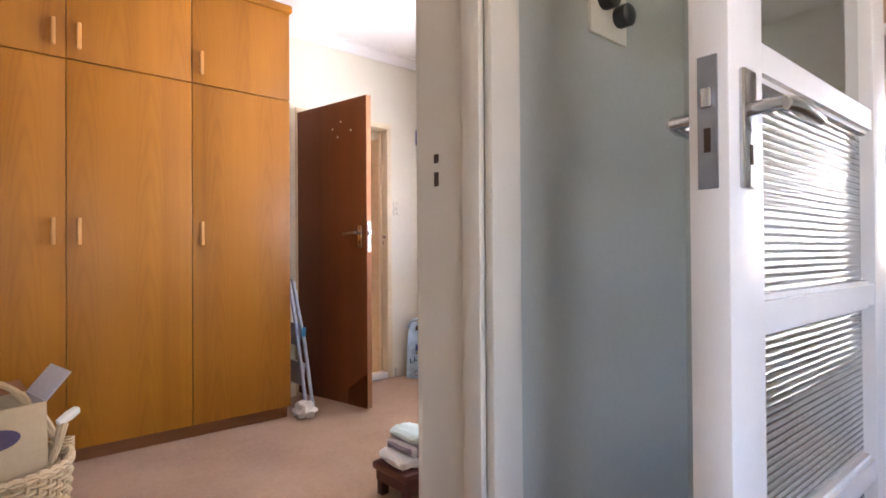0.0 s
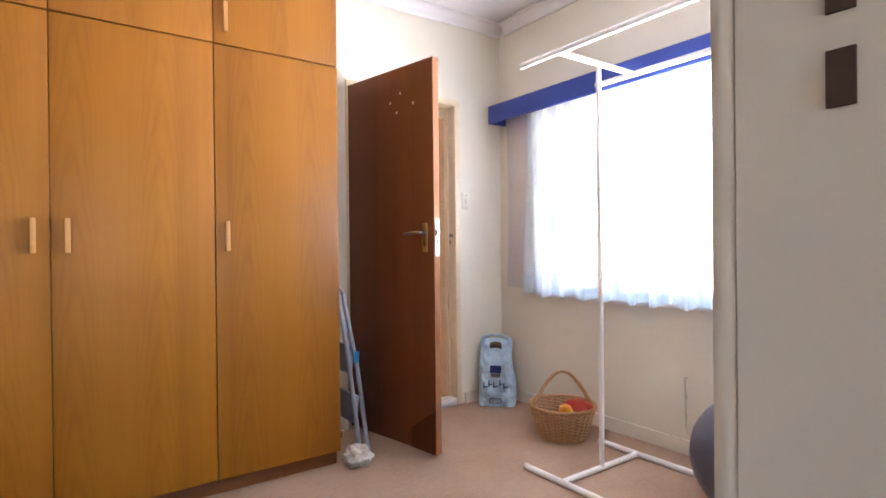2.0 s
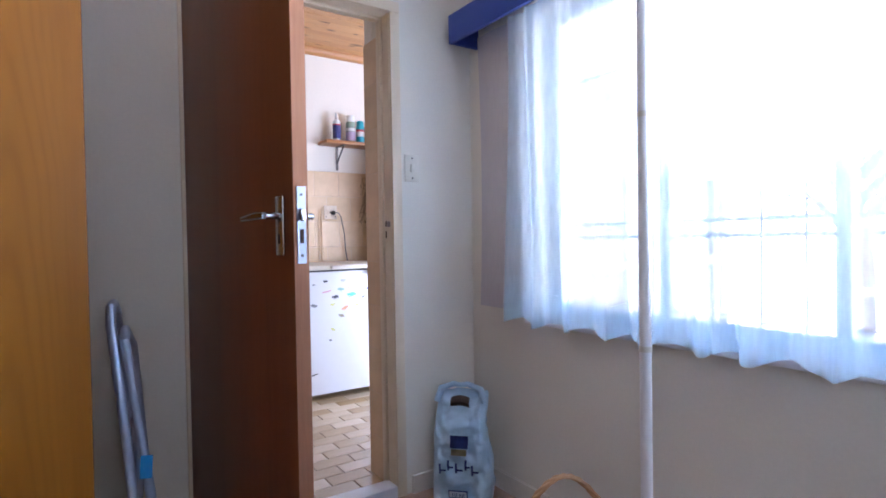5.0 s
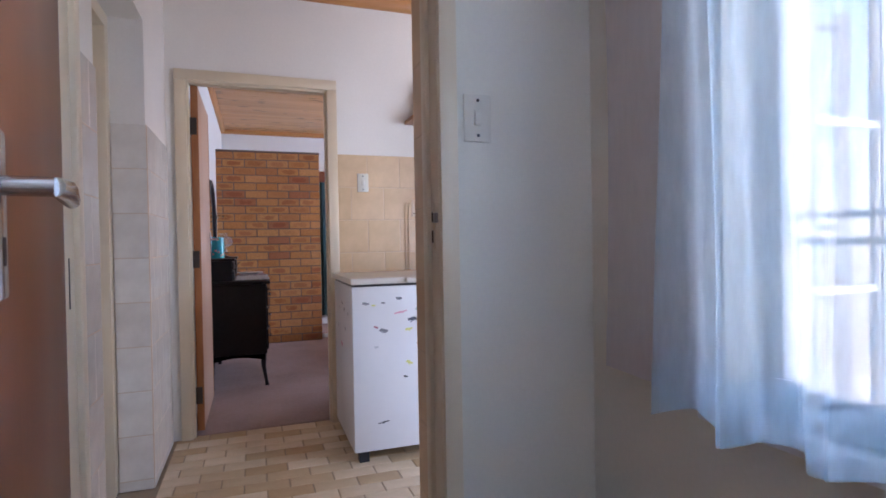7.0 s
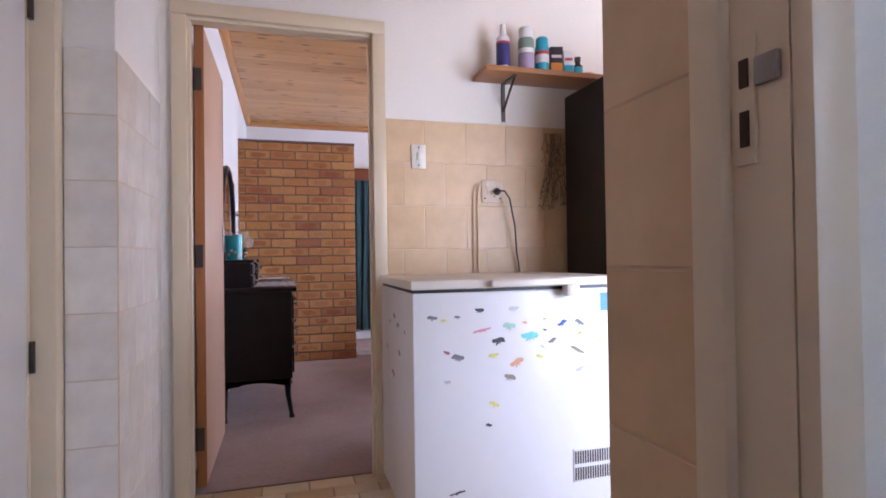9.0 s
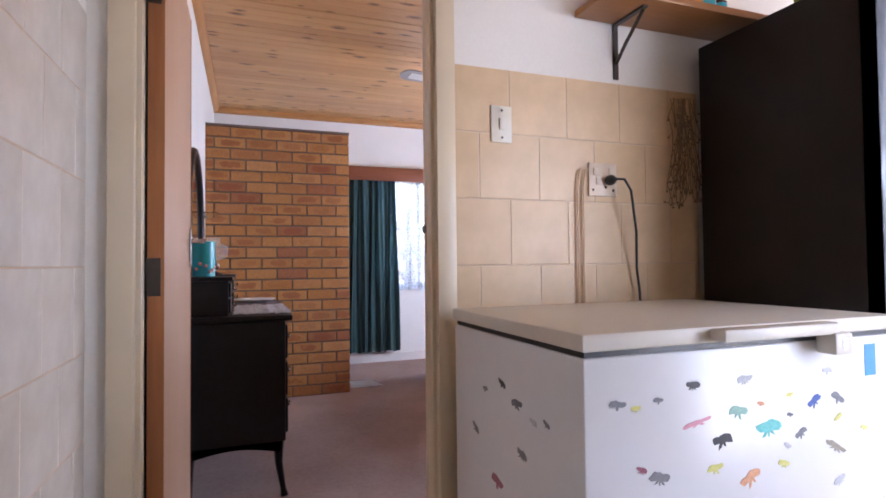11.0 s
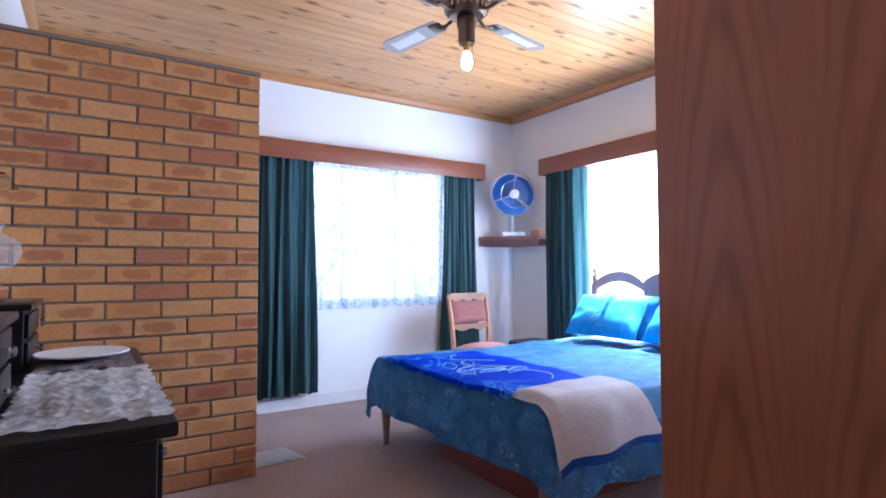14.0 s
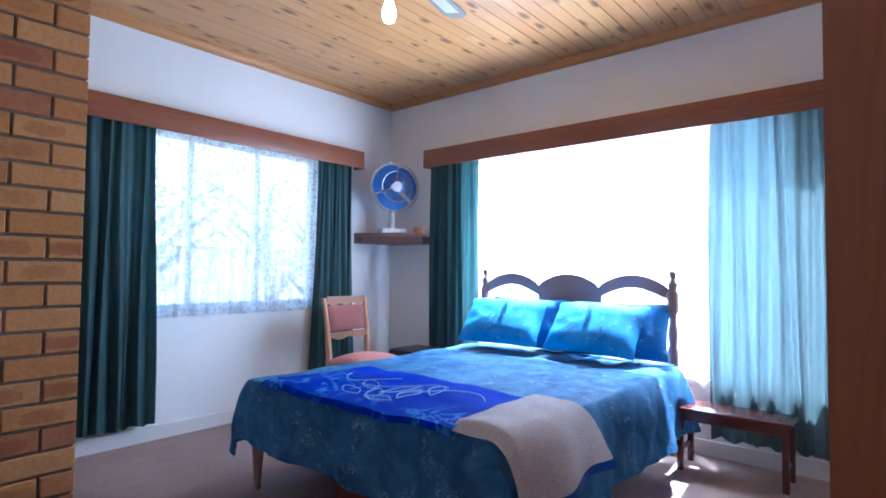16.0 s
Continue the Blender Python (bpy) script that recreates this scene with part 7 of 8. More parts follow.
# ---- bedroom things ----
def ceiling_fan():
    c = (0.70, 4.37)
    e = thing("ceiling_fan", "brass-brown ceiling fan with four cane-inlaid blades and a bare bulb", "ceiling fan", (*c, 2.3))
    bm = bmesh.new()
    lathe(bm, [(0.062, 2.619), (0.065, 2.60), (0.05, 2.565), (0.02, 2.55)][::-1], (*c, 0), 24)
    part("canopy", bm, "brass_dark", e)
    bm = bmesh.new()
    tube(bm, [(*c, 2.50), (*c, 2.57)], 0.016, 10)
    part("stem", bm, "brass_dark", e)
    bm = bmesh.new()
    lathe(bm, [(0.03, 2.345), (0.085, 2.355), (0.105, 2.385), (0.115, 2.40), (0.118, 2.44), (0.10, 2.475), (0.06, 2.50), (0.02, 2.51)], (*c, 0), 30)
    part("motor", bm, "brass_dark", e)
    for k in range(22):
        a = 6.2832 * k / 22
        part("cooling_slot", moved(boxes((0.088, 0.112, -0.006, 0.006, -0.011, 0.011)), pose(*c, 2.388, 0, 0, math.degrees(a))), "chrome", e)
    bm = bmesh.new()
    lathe(bm, [(0.038, 2.215), (0.043, 2.23), (0.043, 2.29), (0.05, 2.31), (0.05, 2.345)], (*c, 0), 20)
    part("lamp_cup", bm, "brass_dark", e)
    bm = bmesh.new()
    lathe(bm, [(0.014, 2.175), (0.014, 2.215)], (*c, 0), 12)
    part("lamp_holder", bm, "brass", e)
    bm = bmesh.new()
    lathe(bm, [(0.004, 2.085), (0.02, 2.092), (0.029, 2.115), (0.024, 2.145), (0.014, 2.175)], (*c, 0), 16)
    part("bulb", bm, emit("bulb_glow", (1.0, 0.86, 0.62), 6.0), e, "glowing bare bulb")
    bm = bmesh.new()
    tube(bm, [(c[0] + 0.035, c[1], 2.23), (c[0] + 0.037, c[1], 2.12)], 0.0015, 5)
    part("pull_chain", bm, "brass", e)
    M["blade"] = surface("blade", (0.40, 0.38, 0.36), 0.25, vary=0.15)
    M["cane"] = surface("cane", (0.66, 0.66, 0.66), 0.5, vary=0.3, grain=200, relief=0.6)
    for k in range(4):
        m = Matrix.Translation((*c, 2.375)) @ pose(0, 0, 0, 0, 0, 12 + 90 * k) @ pose(0, 0, 0, 11, 0, 0)
        bm = bmesh.new()
        tube(bm, [(0.09, 0, 0.0), (0.14, 0.0, -0.022), (0.2, 0, -0.012)], [0.012, 0.009, 0.012], 8)
        box(bm, 0.17, 0.25, -0.035, 0.035, -0.012, -0.007, 0.002)
        ir = part("blade_iron", moved(bm, m), "brass_dark", e)
        bm = bmesh.new()
        n = 16
        out = [(0.19, -0.048), (0.56, -0.066)] + [(0.56 + 0.07 * math.sin(a), -0.066 * math.cos(a)) for a in (math.pi * q / 10 for q in range(1, 10))] + [(0.56, 0.066), (0.19, 0.048)]
        lo = [bm.verts.new((x, y, -0.007)) for x, y in out]
        hi = [bm.verts.new((x, y, 0.001)) for x, y in out]
        bm.faces.new(lo[::-1])
        bm.faces.new(hi)
        for q in range(len(out)):
            bm.faces.new((lo[q], lo[(q + 1) % len(out)], hi[(q + 1) % len(out)], hi[q]))
        b = part("blade", moved(bm, m), "blade", e)
        part("cane_panel", moved(boxes((0.33, 0.56, -0.036, 0.036, -0.0085, -0.0071), bev=0.0), m), "cane", b, "pale woven cane inlay")


ceiling_fan()


def corner_shelf_and_fan():
    e = thing("corner_shelf", "dark wooden corner shelf fixed in the wall angle", "shelf", (2.6, 6.25, 1.35))
    bm = bmesh.new()
    pts = [(2.738, 6.428), (2.30, 6.428), (2.30, 6.34), (2.42, 6.12), (2.60, 5.92), (2.738, 5.90)]
    for lo, hi in ((1.375, 1.40),):
        a = [bm.verts.new((x, y, lo)) for x, y in pts]
        b = [bm.verts.new((x, y, hi)) for x, y in pts]
        bm.faces.new(a[::-1])
        bm.faces.new(b)
        for k in range(len(pts)):
            bm.faces.new((a[k], a[(k + 1) % len(pts)], b[(k + 1) % len(pts)], b[k]))
    part("board", bm, "bed_wood", e)
    part("batten", boxes((2.30, 2.72, 6.41, 6.429, 1.31, 1.374)), "bed_wood", e)
    part("batten", boxes((2.72, 2.739, 5.90, 6.429, 1.31, 1.374)), "bed_wood", e)
    bm = bmesh.new()
    sheet(bm, lambda u, v: Vector((2.31 + 0.30 * u, 6.335 - 0.425 * u, 1.305 + 0.07 * v)), 8, 2, 0.015)
    part("apron", bm, "bed_wood", e)

    f = thing("desk_fan", "blue-bladed desk fan in a wire cage on the corner shelf", "fan")
    M["fan_blue"] = surface("fan_blue", (0.015, 0.19, 0.68), 0.3, vary=0.1)
    M["fan_white"] = surface("fan_white", (0.70, 0.72, 0.74), 0.35)
    part("base", boxes((-0.095, 0.095, -0.075, 0.075, 0.0, 0.035), bev=0.012), "fan_white", f)
    for k in range(3):
        part("button", boxes((-0.06 + 0.045 * k, -0.03 + 0.045 * k, -0.078, -0.07, 0.01, 0.024), bev=0.002), "white_plastic", f)
    bm = bmesh.new()
    tube(bm, [(0, 0, 0.034), (0, 0, 0.30)], [0.022, 0.016], 12)
    part("neck", bm, "fan_white", f)
    H = 0.335
    bm = bmesh.new()
    lathe(bm, [(0.03, -0.05), (0.06, -0.045), (0.065, 0.05), (0.05, 0.085), (0.01, 0.09)], seg=18)
    part("motor", moved(bm, pose(0, 0.03, H, -90, 0, 0)), "fan_white", f)
    cage = bmesh.new()
    for k in range(40):
        a = 6.2832 * k / 40
        for s in (-1, 1):
            tube(cage, [(r * math.cos(a), -0.06 + s * d, H + r * math.sin(a)) for r, d in ((0.035, 0.055), (0.11, 0.052), (0.17, 0.03), (0.182, 0.0))], 0.0007, 4, cap=False)
    for r, y in ((0.182, -0.06), (0.11, -0.112), (0.11, -0.008)):
        tube(cage, [(r * math.cos(a), y, H + r * math.sin(a)) for a in (6.2832 * k / 48 for k in range(49))], 0.0028, 6, cap=False)
    part("wire_cage", cage, "chrome", f)
    bm = bmesh.new()
    lathe(bm, [(0.036, 0), (0.036, 0.008), (0.022, 0.014), (0.002, 0.015)], seg=20)
    part("badge", moved(bm, pose(0, -0.113, H, 90, 0, 0)), "fan_white", f, "round centre badge")
    for k in range(3):
        bm = bmesh.new()

        def g(u, v, k=k):
            a = 2.094 * k + 0.35 + 2.1 * (v - 0.5) * (0.88 + 0.08 * u)
            r = 0.03 + 0.138 * u * (1 - 0.10 * (2 * v - 1) ** 4)
            return Vector((r * math.cos(a), -0.06 + 0.03 * (v - 0.5), H + r * math.sin(a)))
        sheet(bm, g, 10, 12, 0.002)
        part("blade", bm, "fan_blue", f, "glossy blue plastic blade")
    f.matrix_basis = pose(2.50, 6.17, 1.40, 0, 0, -26) @ Matrix.Scale(1.17, 4)
    cp = thing("small_basket", "little brown basket on the corner shelf", "basket", (2.665, 6.0, 1.4))
    bm = bmesh.new()
    lathe(bm, [(0.04, 0), (0.05, 0.02), (0.052, 0.055), (0.047, 0.055), (0.044, 0.02), (0.005, 0.012)], (2.665, 6.0, 1.4), 18)
    part("bowl", bm, "wicker", cp)


corner_shelf_and_fan()


def chair():
    e = thing("dining_chair", "carved light wood chair with dusty pink upholstery", "chair")
    M["pink_cloth"] = cloth("pink_cloth", (0.48, 0.20, 0.17), weave=260, rough=0.85)
    for s in (-1, 1):
        bm = bmesh.new()
        tube(bm, [(s * 0.20, 0.235, 0.0), (s * 0.195, 0.20, 0.22), (s * 0.195, 0.185, 0.45), (s * 0.20, 0.205, 0.66), (s * 0.205, 0.245, 0.87)], [0.017, 0.02, 0.022, 0.019, 0.017], 8)
        part("back_post", bm, "chair_wood", e)
        bm = bmesh.new()
        tube(bm, [(s * 0.205, -0.19, 0.0), (s * 0.20, -0.19, 0.2), (s * 0.20, -0.19, 0.42)], [0.014, 0.019, 0.024], 8)
        part("leg", bm, "chair_wood", e)
        part("side_rail", boxes((s * 0.2 - 0.012, s * 0.2 + 0.012, -0.17, 0.18, 0.36, 0.42)), "chair_wood", e)
    part("front_rail", boxes((-0.185, 0.185, -0.20, -0.178, 0.36, 0.42)), "chair_wood", e)
    for z0, z1, y, nm in ((0.82, 0.885, 0.235, "top_rail"), (0.575, 0.625, 0.196, "mid_rail")):
        bm = bmesh.new()
        sheet(bm, lambda u, v: Vector((-0.19 + 0.38 * u, y - 0.01, z0 + (z1 - z0) * v + (0.012 * math.cos(u * 18.85) * (1 - v) if nm == "top_rail" else 0.01 * math.cos(u * 12.57) * (1 - v)))), 24, 2, 0.022)
        part(nm, bm, "chair_wood", e, "scalloped wooden rail")
    bm = bmesh.new()
    sheet(bm, lambda u, v: Vector((-0.178 + 0.356 * u, 0.195 + 0.035 * v - 0.035 * (math.sin(math.pi * u) * math.sin(math.pi * v)) ** 0.4, 0.632 + 0.185 * v)), 14, 10, 0.03)
    part("backrest", bm, "pink_cloth", e, "padded pink back panel")
    bm = bmesh.new()
    sheet(bm, lambda u, v: Vector((-0.215 + 0.43 * u, -0.215 + 0.40 * v, 0.42 + 0.065 * (max(0.0, math.sin(math.pi * u) * math.sin(math.pi * v))) ** 0.4)), 18, 18)
    box(bm, -0.21, 0.21, -0.21, 0.18, 0.40, 0.425)
    part("seat", bm, "pink_cloth", e, "domed pink seat")
    e.matrix_basis = pose(1.90, 5.80, 0, 0, 0, 3)


chair()


def bench():
    e = thing("low_table", "small dark reddish wooden bench table by the window", "table", (2.5, 3.5, 0))
    x0, x1, y0, y1, h = 2.375, 2.60, 3.235, 3.775, 0.345
    part("tabletop", boxes((x0 - 0.01, x1 + 0.01, y0 - 0.015, y1 + 0.015, h - 0.018, h), bev=0.004), "bench_wood", e)
    for x in (x0 + 0.015, x1 - 0.015):
        for y in (y0 + 0.02, y1 - 0.02):
            part("leg", boxes((x - 0.015, x + 0.015, y - 0.015, y + 0.015, 0, h - 0.018), bev=0.002), "bench_wood", e)
    for x in (x0 + 0.012, x1 - 0.012):
        part("apron", boxes((x - 0.008, x + 0.008, y0 + 0.035, y1 - 0.035, h - 0.07, h - 0.018)), "bench_wood", e)
    for y in (y0 + 0.02, y1 - 0.02):
        part("apron", boxes((x0 + 0.03, x1 - 0.03, y - 0.008, y + 0.008, h - 0.07, h - 0.018)), "bench_wood", e)
        part("stretcher", boxes((x0 + 0.03, x1 - 0.03, y - 0.007, y + 0.007, 0.10, 0.125)), "bench_wood", e)


M["bench_wood"] = wood("bench_wood", (0.13, 0.035, 0.025), (0.07, 0.018, 0.012), 0.25, 'y')
bench()

# dressing table top
TOP = 0.828
lp = thing("oil_lamp", "brass oil lamp with a ribbed clear glass globe", "lamp", (-1.10, 4.09, 1.003))
bm = bmesh.new()
lathe(bm, [(0.048, 0), (0.05, 0.006), (0.03, 0.012), (0.015, 0.02), (0.013, 0.03), (0.026, 0.036), (0.034, 0.046), (0.032, 0.06), (0.018, 0.07), (0.022, 0.075), (0.022, 0.08)], (-1.10, 4.09, 1.003), 20)
part("font", bm, "brass_dark", lp)
bm = bmesh.new()
n, prof = 24, [(0.026, 0.08), (0.062, 0.10), (0.078, 0.135), (0.068, 0.165), (0.038, 0.185), (0.03, 0.195), (0.042, 0.215)]
rings = []
for r, z in prof:
    rings.append([bm.verts.new((-1.10 + r * (1 + 0.05 * math.cos(12 * a)) * math.cos(a), 4.09 + r * (1 + 0.05 * math.cos(12 * a)) * math.sin(a), 1.003 + z)) for a in (6.2832 * k / 48 for k in range(48))])
fs = []
for a, b in zip(rings, rings[1:]):
    for k in range(48):
        fc = bm.faces.new((a[k], a[(k + 1) % 48], b[(k + 1) % 48], b[k]))
        fc.smooth = True
        fs.append(fc)
bmesh.ops.solidify(bm, geom=fs, thickness=0.0025)
part("globe", bm, "lamp_glass", lp, "clear fluted glass globe")
cn = thing("candle_holder", "turquoise frosted cylinder candle holder with pink flowers", "candle", (-1.125, 3.50, 1.003))
N = Nodes("turquoise_glass")
N.l(ramp(N, noise_tex(N, coords(N, (1, 1, 0.4)), 9, 3), [(0.3, (0.02, 0.36, 0.42)), (0.7, (0.05, 0.50, 0.54))]), N.b.inputs["Base Color"])
N.b.inputs["Roughness"].default_value = 0.35
N.b.inputs["Subsurface Weight"].default_value = 0.25
M["turquoise_glass"] = N.m
bm = bmesh.new()
lathe(bm, [(0.056, 0), (0.06, 0.004), (0.06, 0.165), (0.056, 0.168), (0.053, 0.16), (0.052, 0.02), (0.005, 0.018)], (-1.125, 3.50, 1.003), 28)
part("cylinder", bm, "turquoise_glass", cn)
for a, z in ((-1.9, 0.035), (-1.2, 0.05), (-0.6, 0.03), (-1.6, 0.06), (-0.9, 0.022), (-0.2, 0.045)):
    bm = bmesh.new()
    lathe(bm, [(0.009, 0), (0.006, 0.003), (0.001, 0.004)], seg=7)
    part("flower", moved(bm, Matrix.Translation((-1.125 + 0.0602 * math.cos(a), 3.50 + 0.0602 * math.sin(a), 1.003 + z)) @ pose(0, 0, 0, 0, 0, math.degrees(a)) @ pose(0, 0, 0, 0, 90, 0)), "pack_pink", cn)


def doily(name, label, x0, x1, y0, y1, z, mat):
    bm = bmesh.new()

    def f(u, v):
        s = 0.008 * (abs(math.sin(u * 22)) * max(0.0, abs(v - 0.5) - 0.4) * 10 * math.copysign(1, v - 0.5) + abs(math.sin(v * 44)) * max(0.0, abs(u - 0.5) - 0.4) * 10 * math.copysign(1, u - 0.5))
        x = x0 + (x1 - x0) * u
        y = y0 + (y1 - y0) * v + s
        k = 0.009 + 0.008 * noise.noise((x * 26, y * 20, 1)) + 0.004 * noise.noise((x * 70, y * 60, 4))
        return Vector((x + s, y, z + k))
    sheet(bm, f, 60, 130, 0.003)
    return solid(name, label, "cloth", ((x0 + x1) / 2, (y0 + y1) / 2, z), bm, mat, "cloth")


M["lace_white"] = cloth("lace_white", (0.93, 0.91, 0.92), (0.66, 0.63, 0.65), weave=120, pattern=0.2, pscale=38.0, relief=0.8)
M["runner"] = cloth("runner", (0.42, 0.34, 0.36), weave=240)
doily("lace_doily", "crumpled white lace runner on the dressing table", -0.975, -0.735, 3.255, 3.82, TOP, "lace_white")
doily("table_runner", "mauve woven runner under the plate", -0.97, -0.76, 3.84, 4.20, TOP, "runner")
bm = bmesh.new()
lathe(bm, [(0.06, 0), (0.07, 0.004), (0.115, 0.014), (0.113, 0.018), (0.065, 0.008), (0.003, 0.007)], (-0.875, 4.03, TOP + 0.014), 28)
solid("plate", "white china plate on the dressing table", "plate", (-0.875, 4.03, TOP + 0.01), bm, "pack_white", "dish")
wm = thing("wall_mirror", "small frameless wall mirror above a glass shelf", "mirror", (-1.21, 4.5, 1.5))
part("mirror_glass", boxes((-1.214, -1.208, 4.39, 4.66, 1.40, 1.66)), "mirror", wm)
gs = thing("glass_shelf", "small clear glass shelf on chrome clips", "shelf", (-1.15, 4.5, 1.39))
part("pane", boxes((-1.213, -1.09, 4.33, 4.72, 1.386, 1.392)), "clear_glass", gs)
for y in (4.40, 4.65):
    bm = bmesh.new()
    tube(bm, [(-1.213, y, 1.38), (-1.17, y, 1.382)], 0.007, 8)
    part("clip", bm, "chrome", gs)
bm = bmesh.new()
sheet(bm, lambda u, v: Vector((-0.10 + 0.30 * u - 0.05 * v, 5.28 + 0.26 * v, 0.004 + 0.012 * abs(noise.noise((u * 4, v * 4, 2))))), 16, 12, 0.004)
solid("floor_cloth", "white folded cloth on the carpet by the brick screen", "cloth", (0.05, 5.4, 0), bm, "towel_white", "cloth")
bm = boxes((2.25, 2.6, 5.5, 5.95, 0.0, 0.46), bev=0.03)
solid("dark_bin", "dark storage bin standing in the corner", "bin", (2.42, 5.72, 0), bm, "black_plastic", "bin")

# ---- bricks, tiles ----
def piece_mesh(name, w, d, h, material, bev=0.003):
    bm = bmesh.new()
    x, y, z = w / 2, d / 2, h / 2
    vs = [bm.verts.new(p) for p in ((-x, y, -z), (x, y, -z), (x, y, z), (-x, y, z), (-x, -y + bev, -z), (x, -y + bev, -z), (x, -y + bev, z), (-x, -y + bev, z),
                                    (-x + bev, -y, -z + bev), (x - bev, -y, -z + bev), (x - bev, -y, z - bev), (-x + bev, -y, z - bev))]
    for f in ((0, 4, 5, 1), (1, 5, 6, 2), (2, 6, 7, 3), (3, 7, 4, 0), (4, 8, 9, 5), (5, 9, 10, 6), (6, 10, 11, 7), (7, 11, 8, 4), (8, 11, 10, 9)):
        bm.faces.new([vs[i] for i in f])
    me = bpy.data.meshes.new(name)
    bm.to_mesh(me)
    bm.free()
    me.materials.append(M[material])
    return me


MESHES = {}


def piece(name, parent, w, d, h, material, m):
    key = (name, round(w, 4), round(d, 4), round(h, 4), material)
    if key not in MESHES:
        MESHES[key] = piece_mesh(name, w, d, h, material, 0.0016 if name == "tile" else 0.003)
    ob = new(name, MESHES[key])
    ob.parent = parent
    ob.matrix_parent_inverse = chain(parent).inverted()
    ob.matrix_basis = m
    return ob


def brick_screen():
    x0, x1, yf, top = -1.213, -0.113, 5.158, 2.138
    core = setting("wall_brick_screen", boxes((x0, x1 - 0.006, yf + 0.010, yf + 0.099, 0.0, top - 0.004)), "mortar", "free-standing yellow-brown face brick screen wall", "brick wall")
    courses, r = 25, random.Random(5)
    ch = top / courses
    for j in range(courses):
        z = (j + 0.5) * ch
        shift = 0.0 if j % 2 else 0.116
        x = x1
        first = 0.222 if j % 2 == 0 else 0.106
        while x > x0 + 0.02:
            w = first if x == x1 else 0.222
            w = min(w, x - x0)
            piece("brick", core, round(w, 3), 0.10, ch - 0.011, "brick", Matrix.Translation((x - w / 2, yf + 0.05 + r.uniform(-0.0015, 0.0015), z)) @ pose(0, 0, 0, 0, r.uniform(-0.25, 0.25), r.uniform(-0.3, 0.3)))
            x -= w + 0.010
    part("coping", boxes((x0, x1 + 0.004, yf - 0.004, yf + 0.11, top - 0.002, top + 0.018), bev=0.003), "mortar", core, "thin mortar capping")


brick_screen()


def wall_tiles(parent, axis, at, sign, a0, a1, z0, z1, material, tw=0.198, th=0.1985, half=True, start=None):
    """Glazed tiles in half bond down a wall from z1; sign is the way they face."""
    lo, hi = sorted((at + sign * 0.0004, at + sign * 0.0068))
    part("grout", boxes((a0, a1, lo, hi, z0, z1) if axis == 'x' else (lo, hi, a0, a1, z0, z1)), "tile_grout", parent)
    j = 0
    z = z1
    while z > z0 + 0.02:
        h = min(th, z - z0)
        a = (a0 if start is None else start) - ((tw + 0.003) / 2 if half and j % 2 else 0.0)
        while a < a1 - 0.004:
            p, q = max(a, a0), min(a + tw, a1)
            if q - p > 0.01:
                c, zc = (p + q) / 2, z - h / 2
                rot = {('x', -1): 0, ('x', 1): 180, ('y', 1): 90, ('y', -1): -90}[(axis, sign)]
                place = (c, at + sign * 0.004, zc) if axis == 'x' else (at + sign * 0.004, c, zc)
                piece("tile", parent, round(q - p, 3), 0.008, round(h, 3), material, Matrix.Translation(place) @ pose(0, 0, 0, 0, 0, rot))
            a += tw + 0.003
        z -= th + 0.003
        j += 1


by_name = bpy.data.objects
wn_ = by_name["wall_utility_north"]
wall_tiles(wn_, 'x', 2.175, -1, -0.346, 0.60, 0.0, 1.656, "wall_tile", tw=0.205, th=0.201, start=-0.362)
ww = by_name["wall_utility_west"]
wall_tiles(ww, 'y', -1.293, 1, 1.562, 2.15, 0.0, 1.656, "wall_tile_white")
wall_tiles(ww, 'x', 1.56, -1, -1.429, -1.287, 0.0, 1.656, "wall_tile_white", tw=0.14, half=False)
wd = by_name["wall_room_door"]
wall_tiles(wd, 'y', -0.385, -1, 0.125, 0.304, 0.0, 2.0, "wall_tile", tw=0.198, half=False)
wall_tiles(wd, 'y', -1.215, 1, 0.125, 0.232, 0.0, 2.0, "wall_tile_white", tw=0.12, half=False)
wall_tiles(ww, 'y', -1.293, 1, 0.235, 0.715, 0.0, 1.656, "wall_tile_white")


def flat_piece_floor():
    """Floor tiles: flat slabs with a bevelled upper edge."""
    fl = by_name["floor_utility"]
    r = random.Random(3)
    tx, ty = 0.200, 0.098
    y, j = 2.225, 0
    while y > 0.08:
        x = -1.30 - (tx / 2 if j % 2 else 0.0)
        while x < 0.7:
            p, q = max(x, -1.27), min(x + tx - 0.004, 0.7)
            if q - p > 0.012:
                piece("floor_tile", fl, round(q - p, 3), 0.008, ty - 0.004, "floor_tile", Matrix.Translation(((p + q) / 2, y - ty / 2, -0.005 + r.uniform(-0.0005, 0.0005))) @ pose(0, 0, 0, -90, 0, 0))
            x += tx
        y -= ty
        j += 1
    rest = boxes((0.7, 2.75, 0.24, 2.17, -0.006, -0.001))
    part("floor_rest", rest, "floor_tile", fl)


flat_piece_floor()

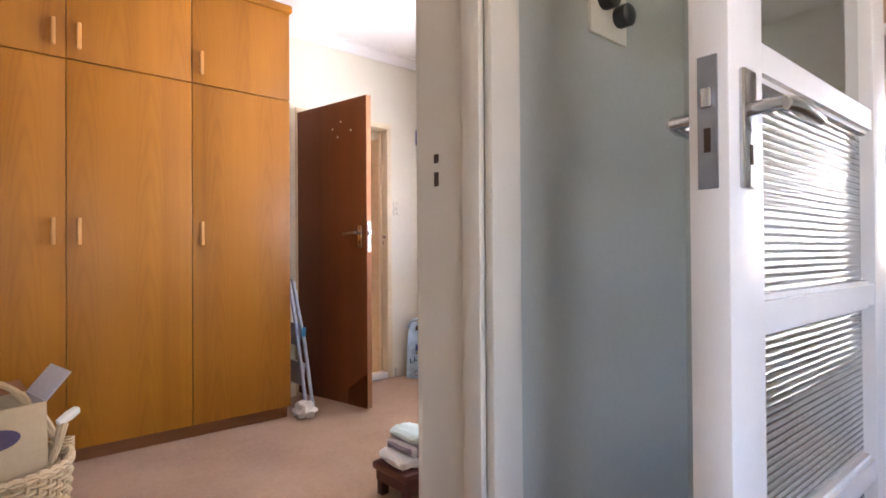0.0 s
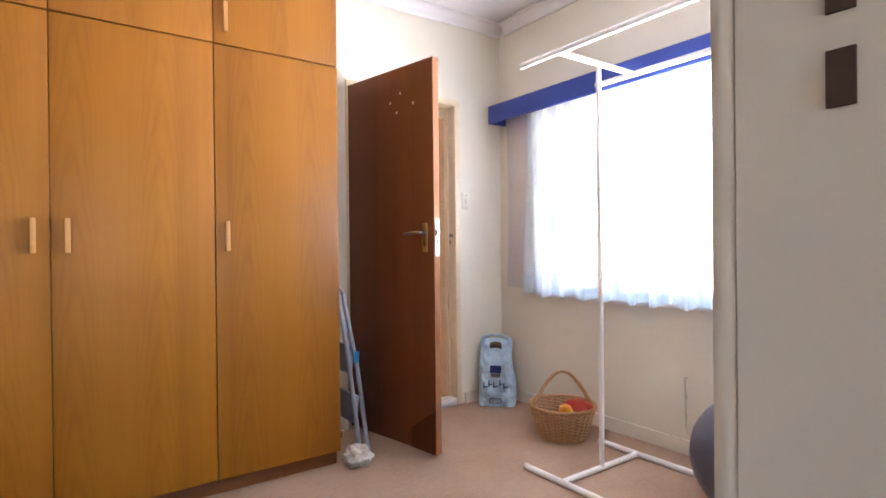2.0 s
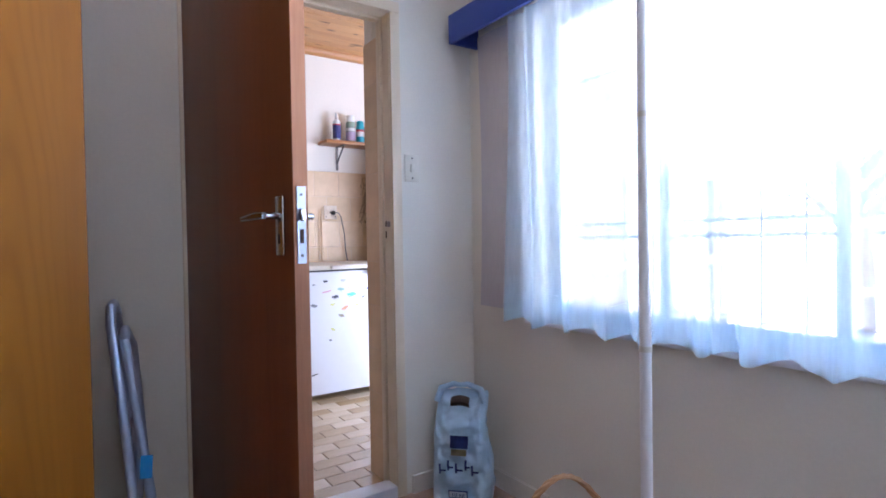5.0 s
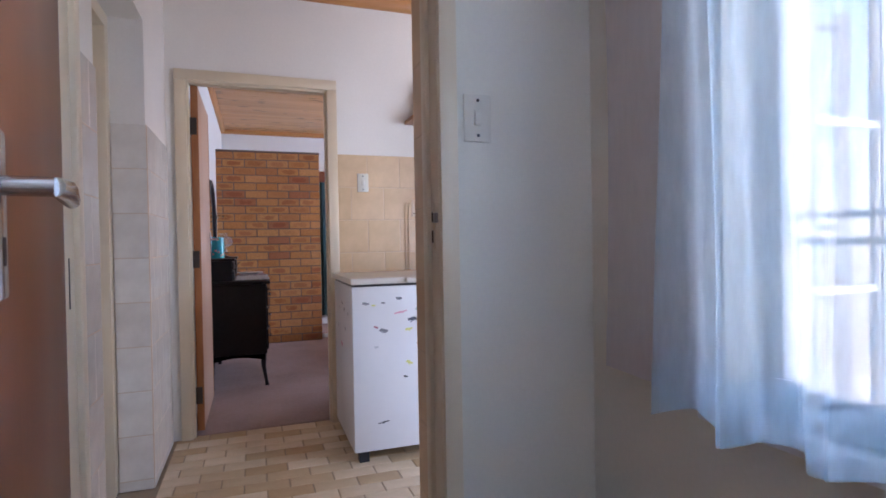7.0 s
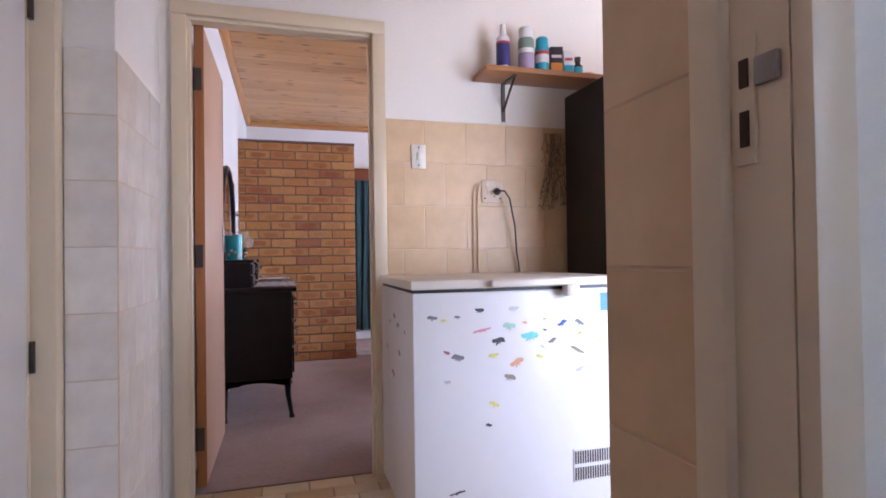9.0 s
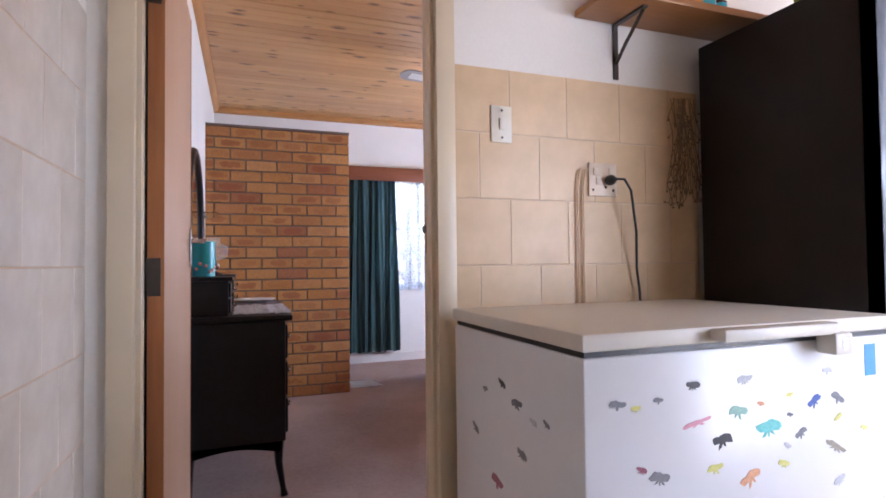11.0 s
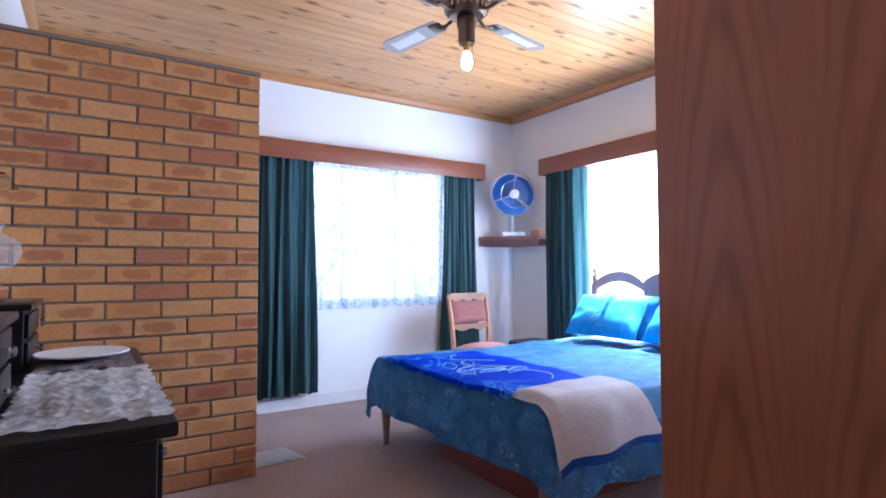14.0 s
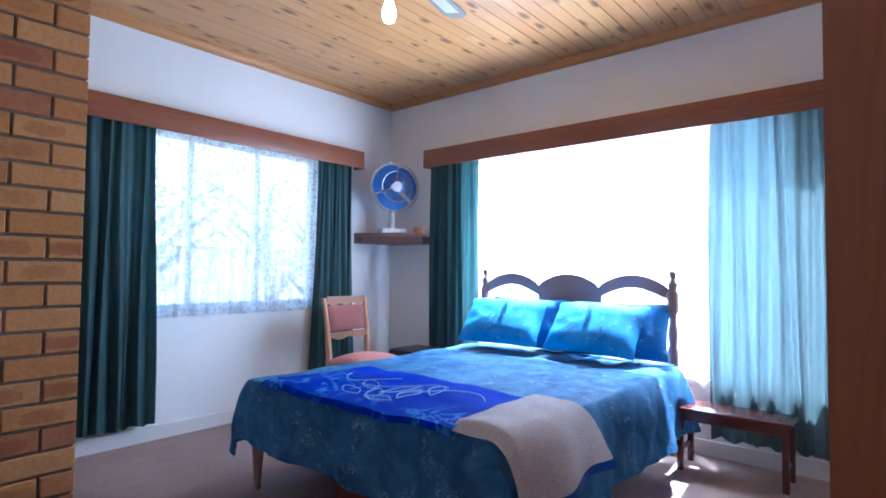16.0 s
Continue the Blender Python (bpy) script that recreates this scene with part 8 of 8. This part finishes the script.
# ---- outside ----
def tree(at, h, seed, spread=1.3):
    e = thing("garden_tree", "leafy green garden tree outside the window", "tree", at)
    r = random.Random(seed)
    trunk = bmesh.new()
    x, y, z = at
    tube(trunk, [(x, y, z), (x + 0.05, y, z + h * 0.3), (x - 0.04, y + 0.06, z + h * 0.55), (x, y, z + h * 0.8)], [0.11, 0.09, 0.06, 0.03], 8)
    tips = []
    for k in range(9):
        a, s = r.uniform(0, 6.28), r.uniform(0.25, 0.6)
        p = Vector((x, y, z + h * s))
        q = p + Vector((math.cos(a) * spread * 0.6, math.sin(a) * spread * 0.6, h * 0.22))
        tube(trunk, [p, p.lerp(q, 0.5) + Vector((0, 0, 0.08)), q], [0.045, 0.03, 0.012], 6)
        tips.append(q)
    tips += [Vector((x, y, z + h * 0.85)), Vector((x + 0.3, y, z + h * 0.7))]
    part("trunk", trunk, "bark", e)
    verts, faces = [], []
    for k in range(2600):
        c = r.choice(tips) + Vector((r.gauss(0, 0.34), r.gauss(0, 0.34), r.gauss(0, 0.32)))
        d = Vector((r.uniform(-1, 1), r.uniform(-1, 1), r.uniform(-0.6, 0.6))).normalized()
        w = d.orthogonal().normalized() * r.uniform(0.012, 0.024)
        d *= r.uniform(0.05, 0.09)
        i = len(verts)
        verts += [tuple(c), tuple(c + d * 0.5 + w), tuple(c + d), tuple(c + d * 0.5 - w)]
        faces.append((i, i + 1, i + 2, i + 3))
    me = bpy.data.meshes.new("crown")
    me.from_pydata(verts, [], faces)
    me.materials.append(M["leaf"])
    ob = new("crown", me)
    ob.parent = e
    ob.matrix_parent_inverse = chain(e).inverted()


M["bark"] = surface("bark", (0.12, 0.08, 0.055), 0.9, vary=0.3, grain=30, relief=0.8, dist=0.01)
N = Nodes("leaf")
gi = N.n("ShaderNodeNewGeometry")
N.l(ramp(N, gi.outputs["Random Per Island"], [(0.0, (0.035, 0.075, 0.02)), (1.0, (0.10, 0.15, 0.045))]), N.b.inputs["Base Color"])
N.b.inputs["Roughness"].default_value = 0.5
M["leaf"] = N.m
# the third tree, out of view, is added to dapple sun on the pillows
for k, p in enumerate(((4.2, -0.1, -0.2), (5.6, 2.2, -0.2), (4.7, 4.7, -0.2))):
    tree(p, 3.2 + 0.3 * k, 20 + k)
for k, p in enumerate(((1.5, 8.8, -0.2), (3.1, 9.0, -0.2), (4.6, 10.2, -0.2), (0.4, 10.4, -0.2))):
    tree(p, 2.7 + 0.2 * k, 30 + k)
gb = thing("garden_wall", "pale plastered garden wall behind the bedroom", "wall", (0, 12, -0.2))
part("wall", boxes((-8, 9, 12.0, 12.2, -0.2, 1.4)), "white_wall", gb)
part("coping", boxes((-8, 9, 11.95, 12.25, 1.4, 1.46)), "mortar", gb)
ap = thing("porch_post", "white metal porch frame outside the window", "porch", (2.2, -1.0, -0.14))
for y in (-2.6, -0.7):
    part("post", boxes((2.17, 2.23, y - 0.03, y + 0.03, -0.14, 2.3)), "pack_white", ap)
for z in (0.75, 1.15, 2.27):
    part("rail", boxes((2.18, 2.22, -2.6, -0.7, z - 0.02, z + 0.02)), "pack_white", ap)
bb = thing("burglar_bars", "white painted steel burglar bars outside the window", "bars", (0.20, -1.435, 0.79))
for k in range(17):
    y = -2.42 + 0.123 * k
    bm = bmesh.new()
    tube(bm, [(0.195, y, 0.75), (0.195, y, 1.97)], 0.004, 6)
    part("bar", bm, "pack_white", bb)
for z in (1.09, 1.14, 1.72):
    part("cross_bar", boxes((0.190, 0.200, -2.449, -0.421, z - 0.007, z + 0.007)), "pack_white", bb)
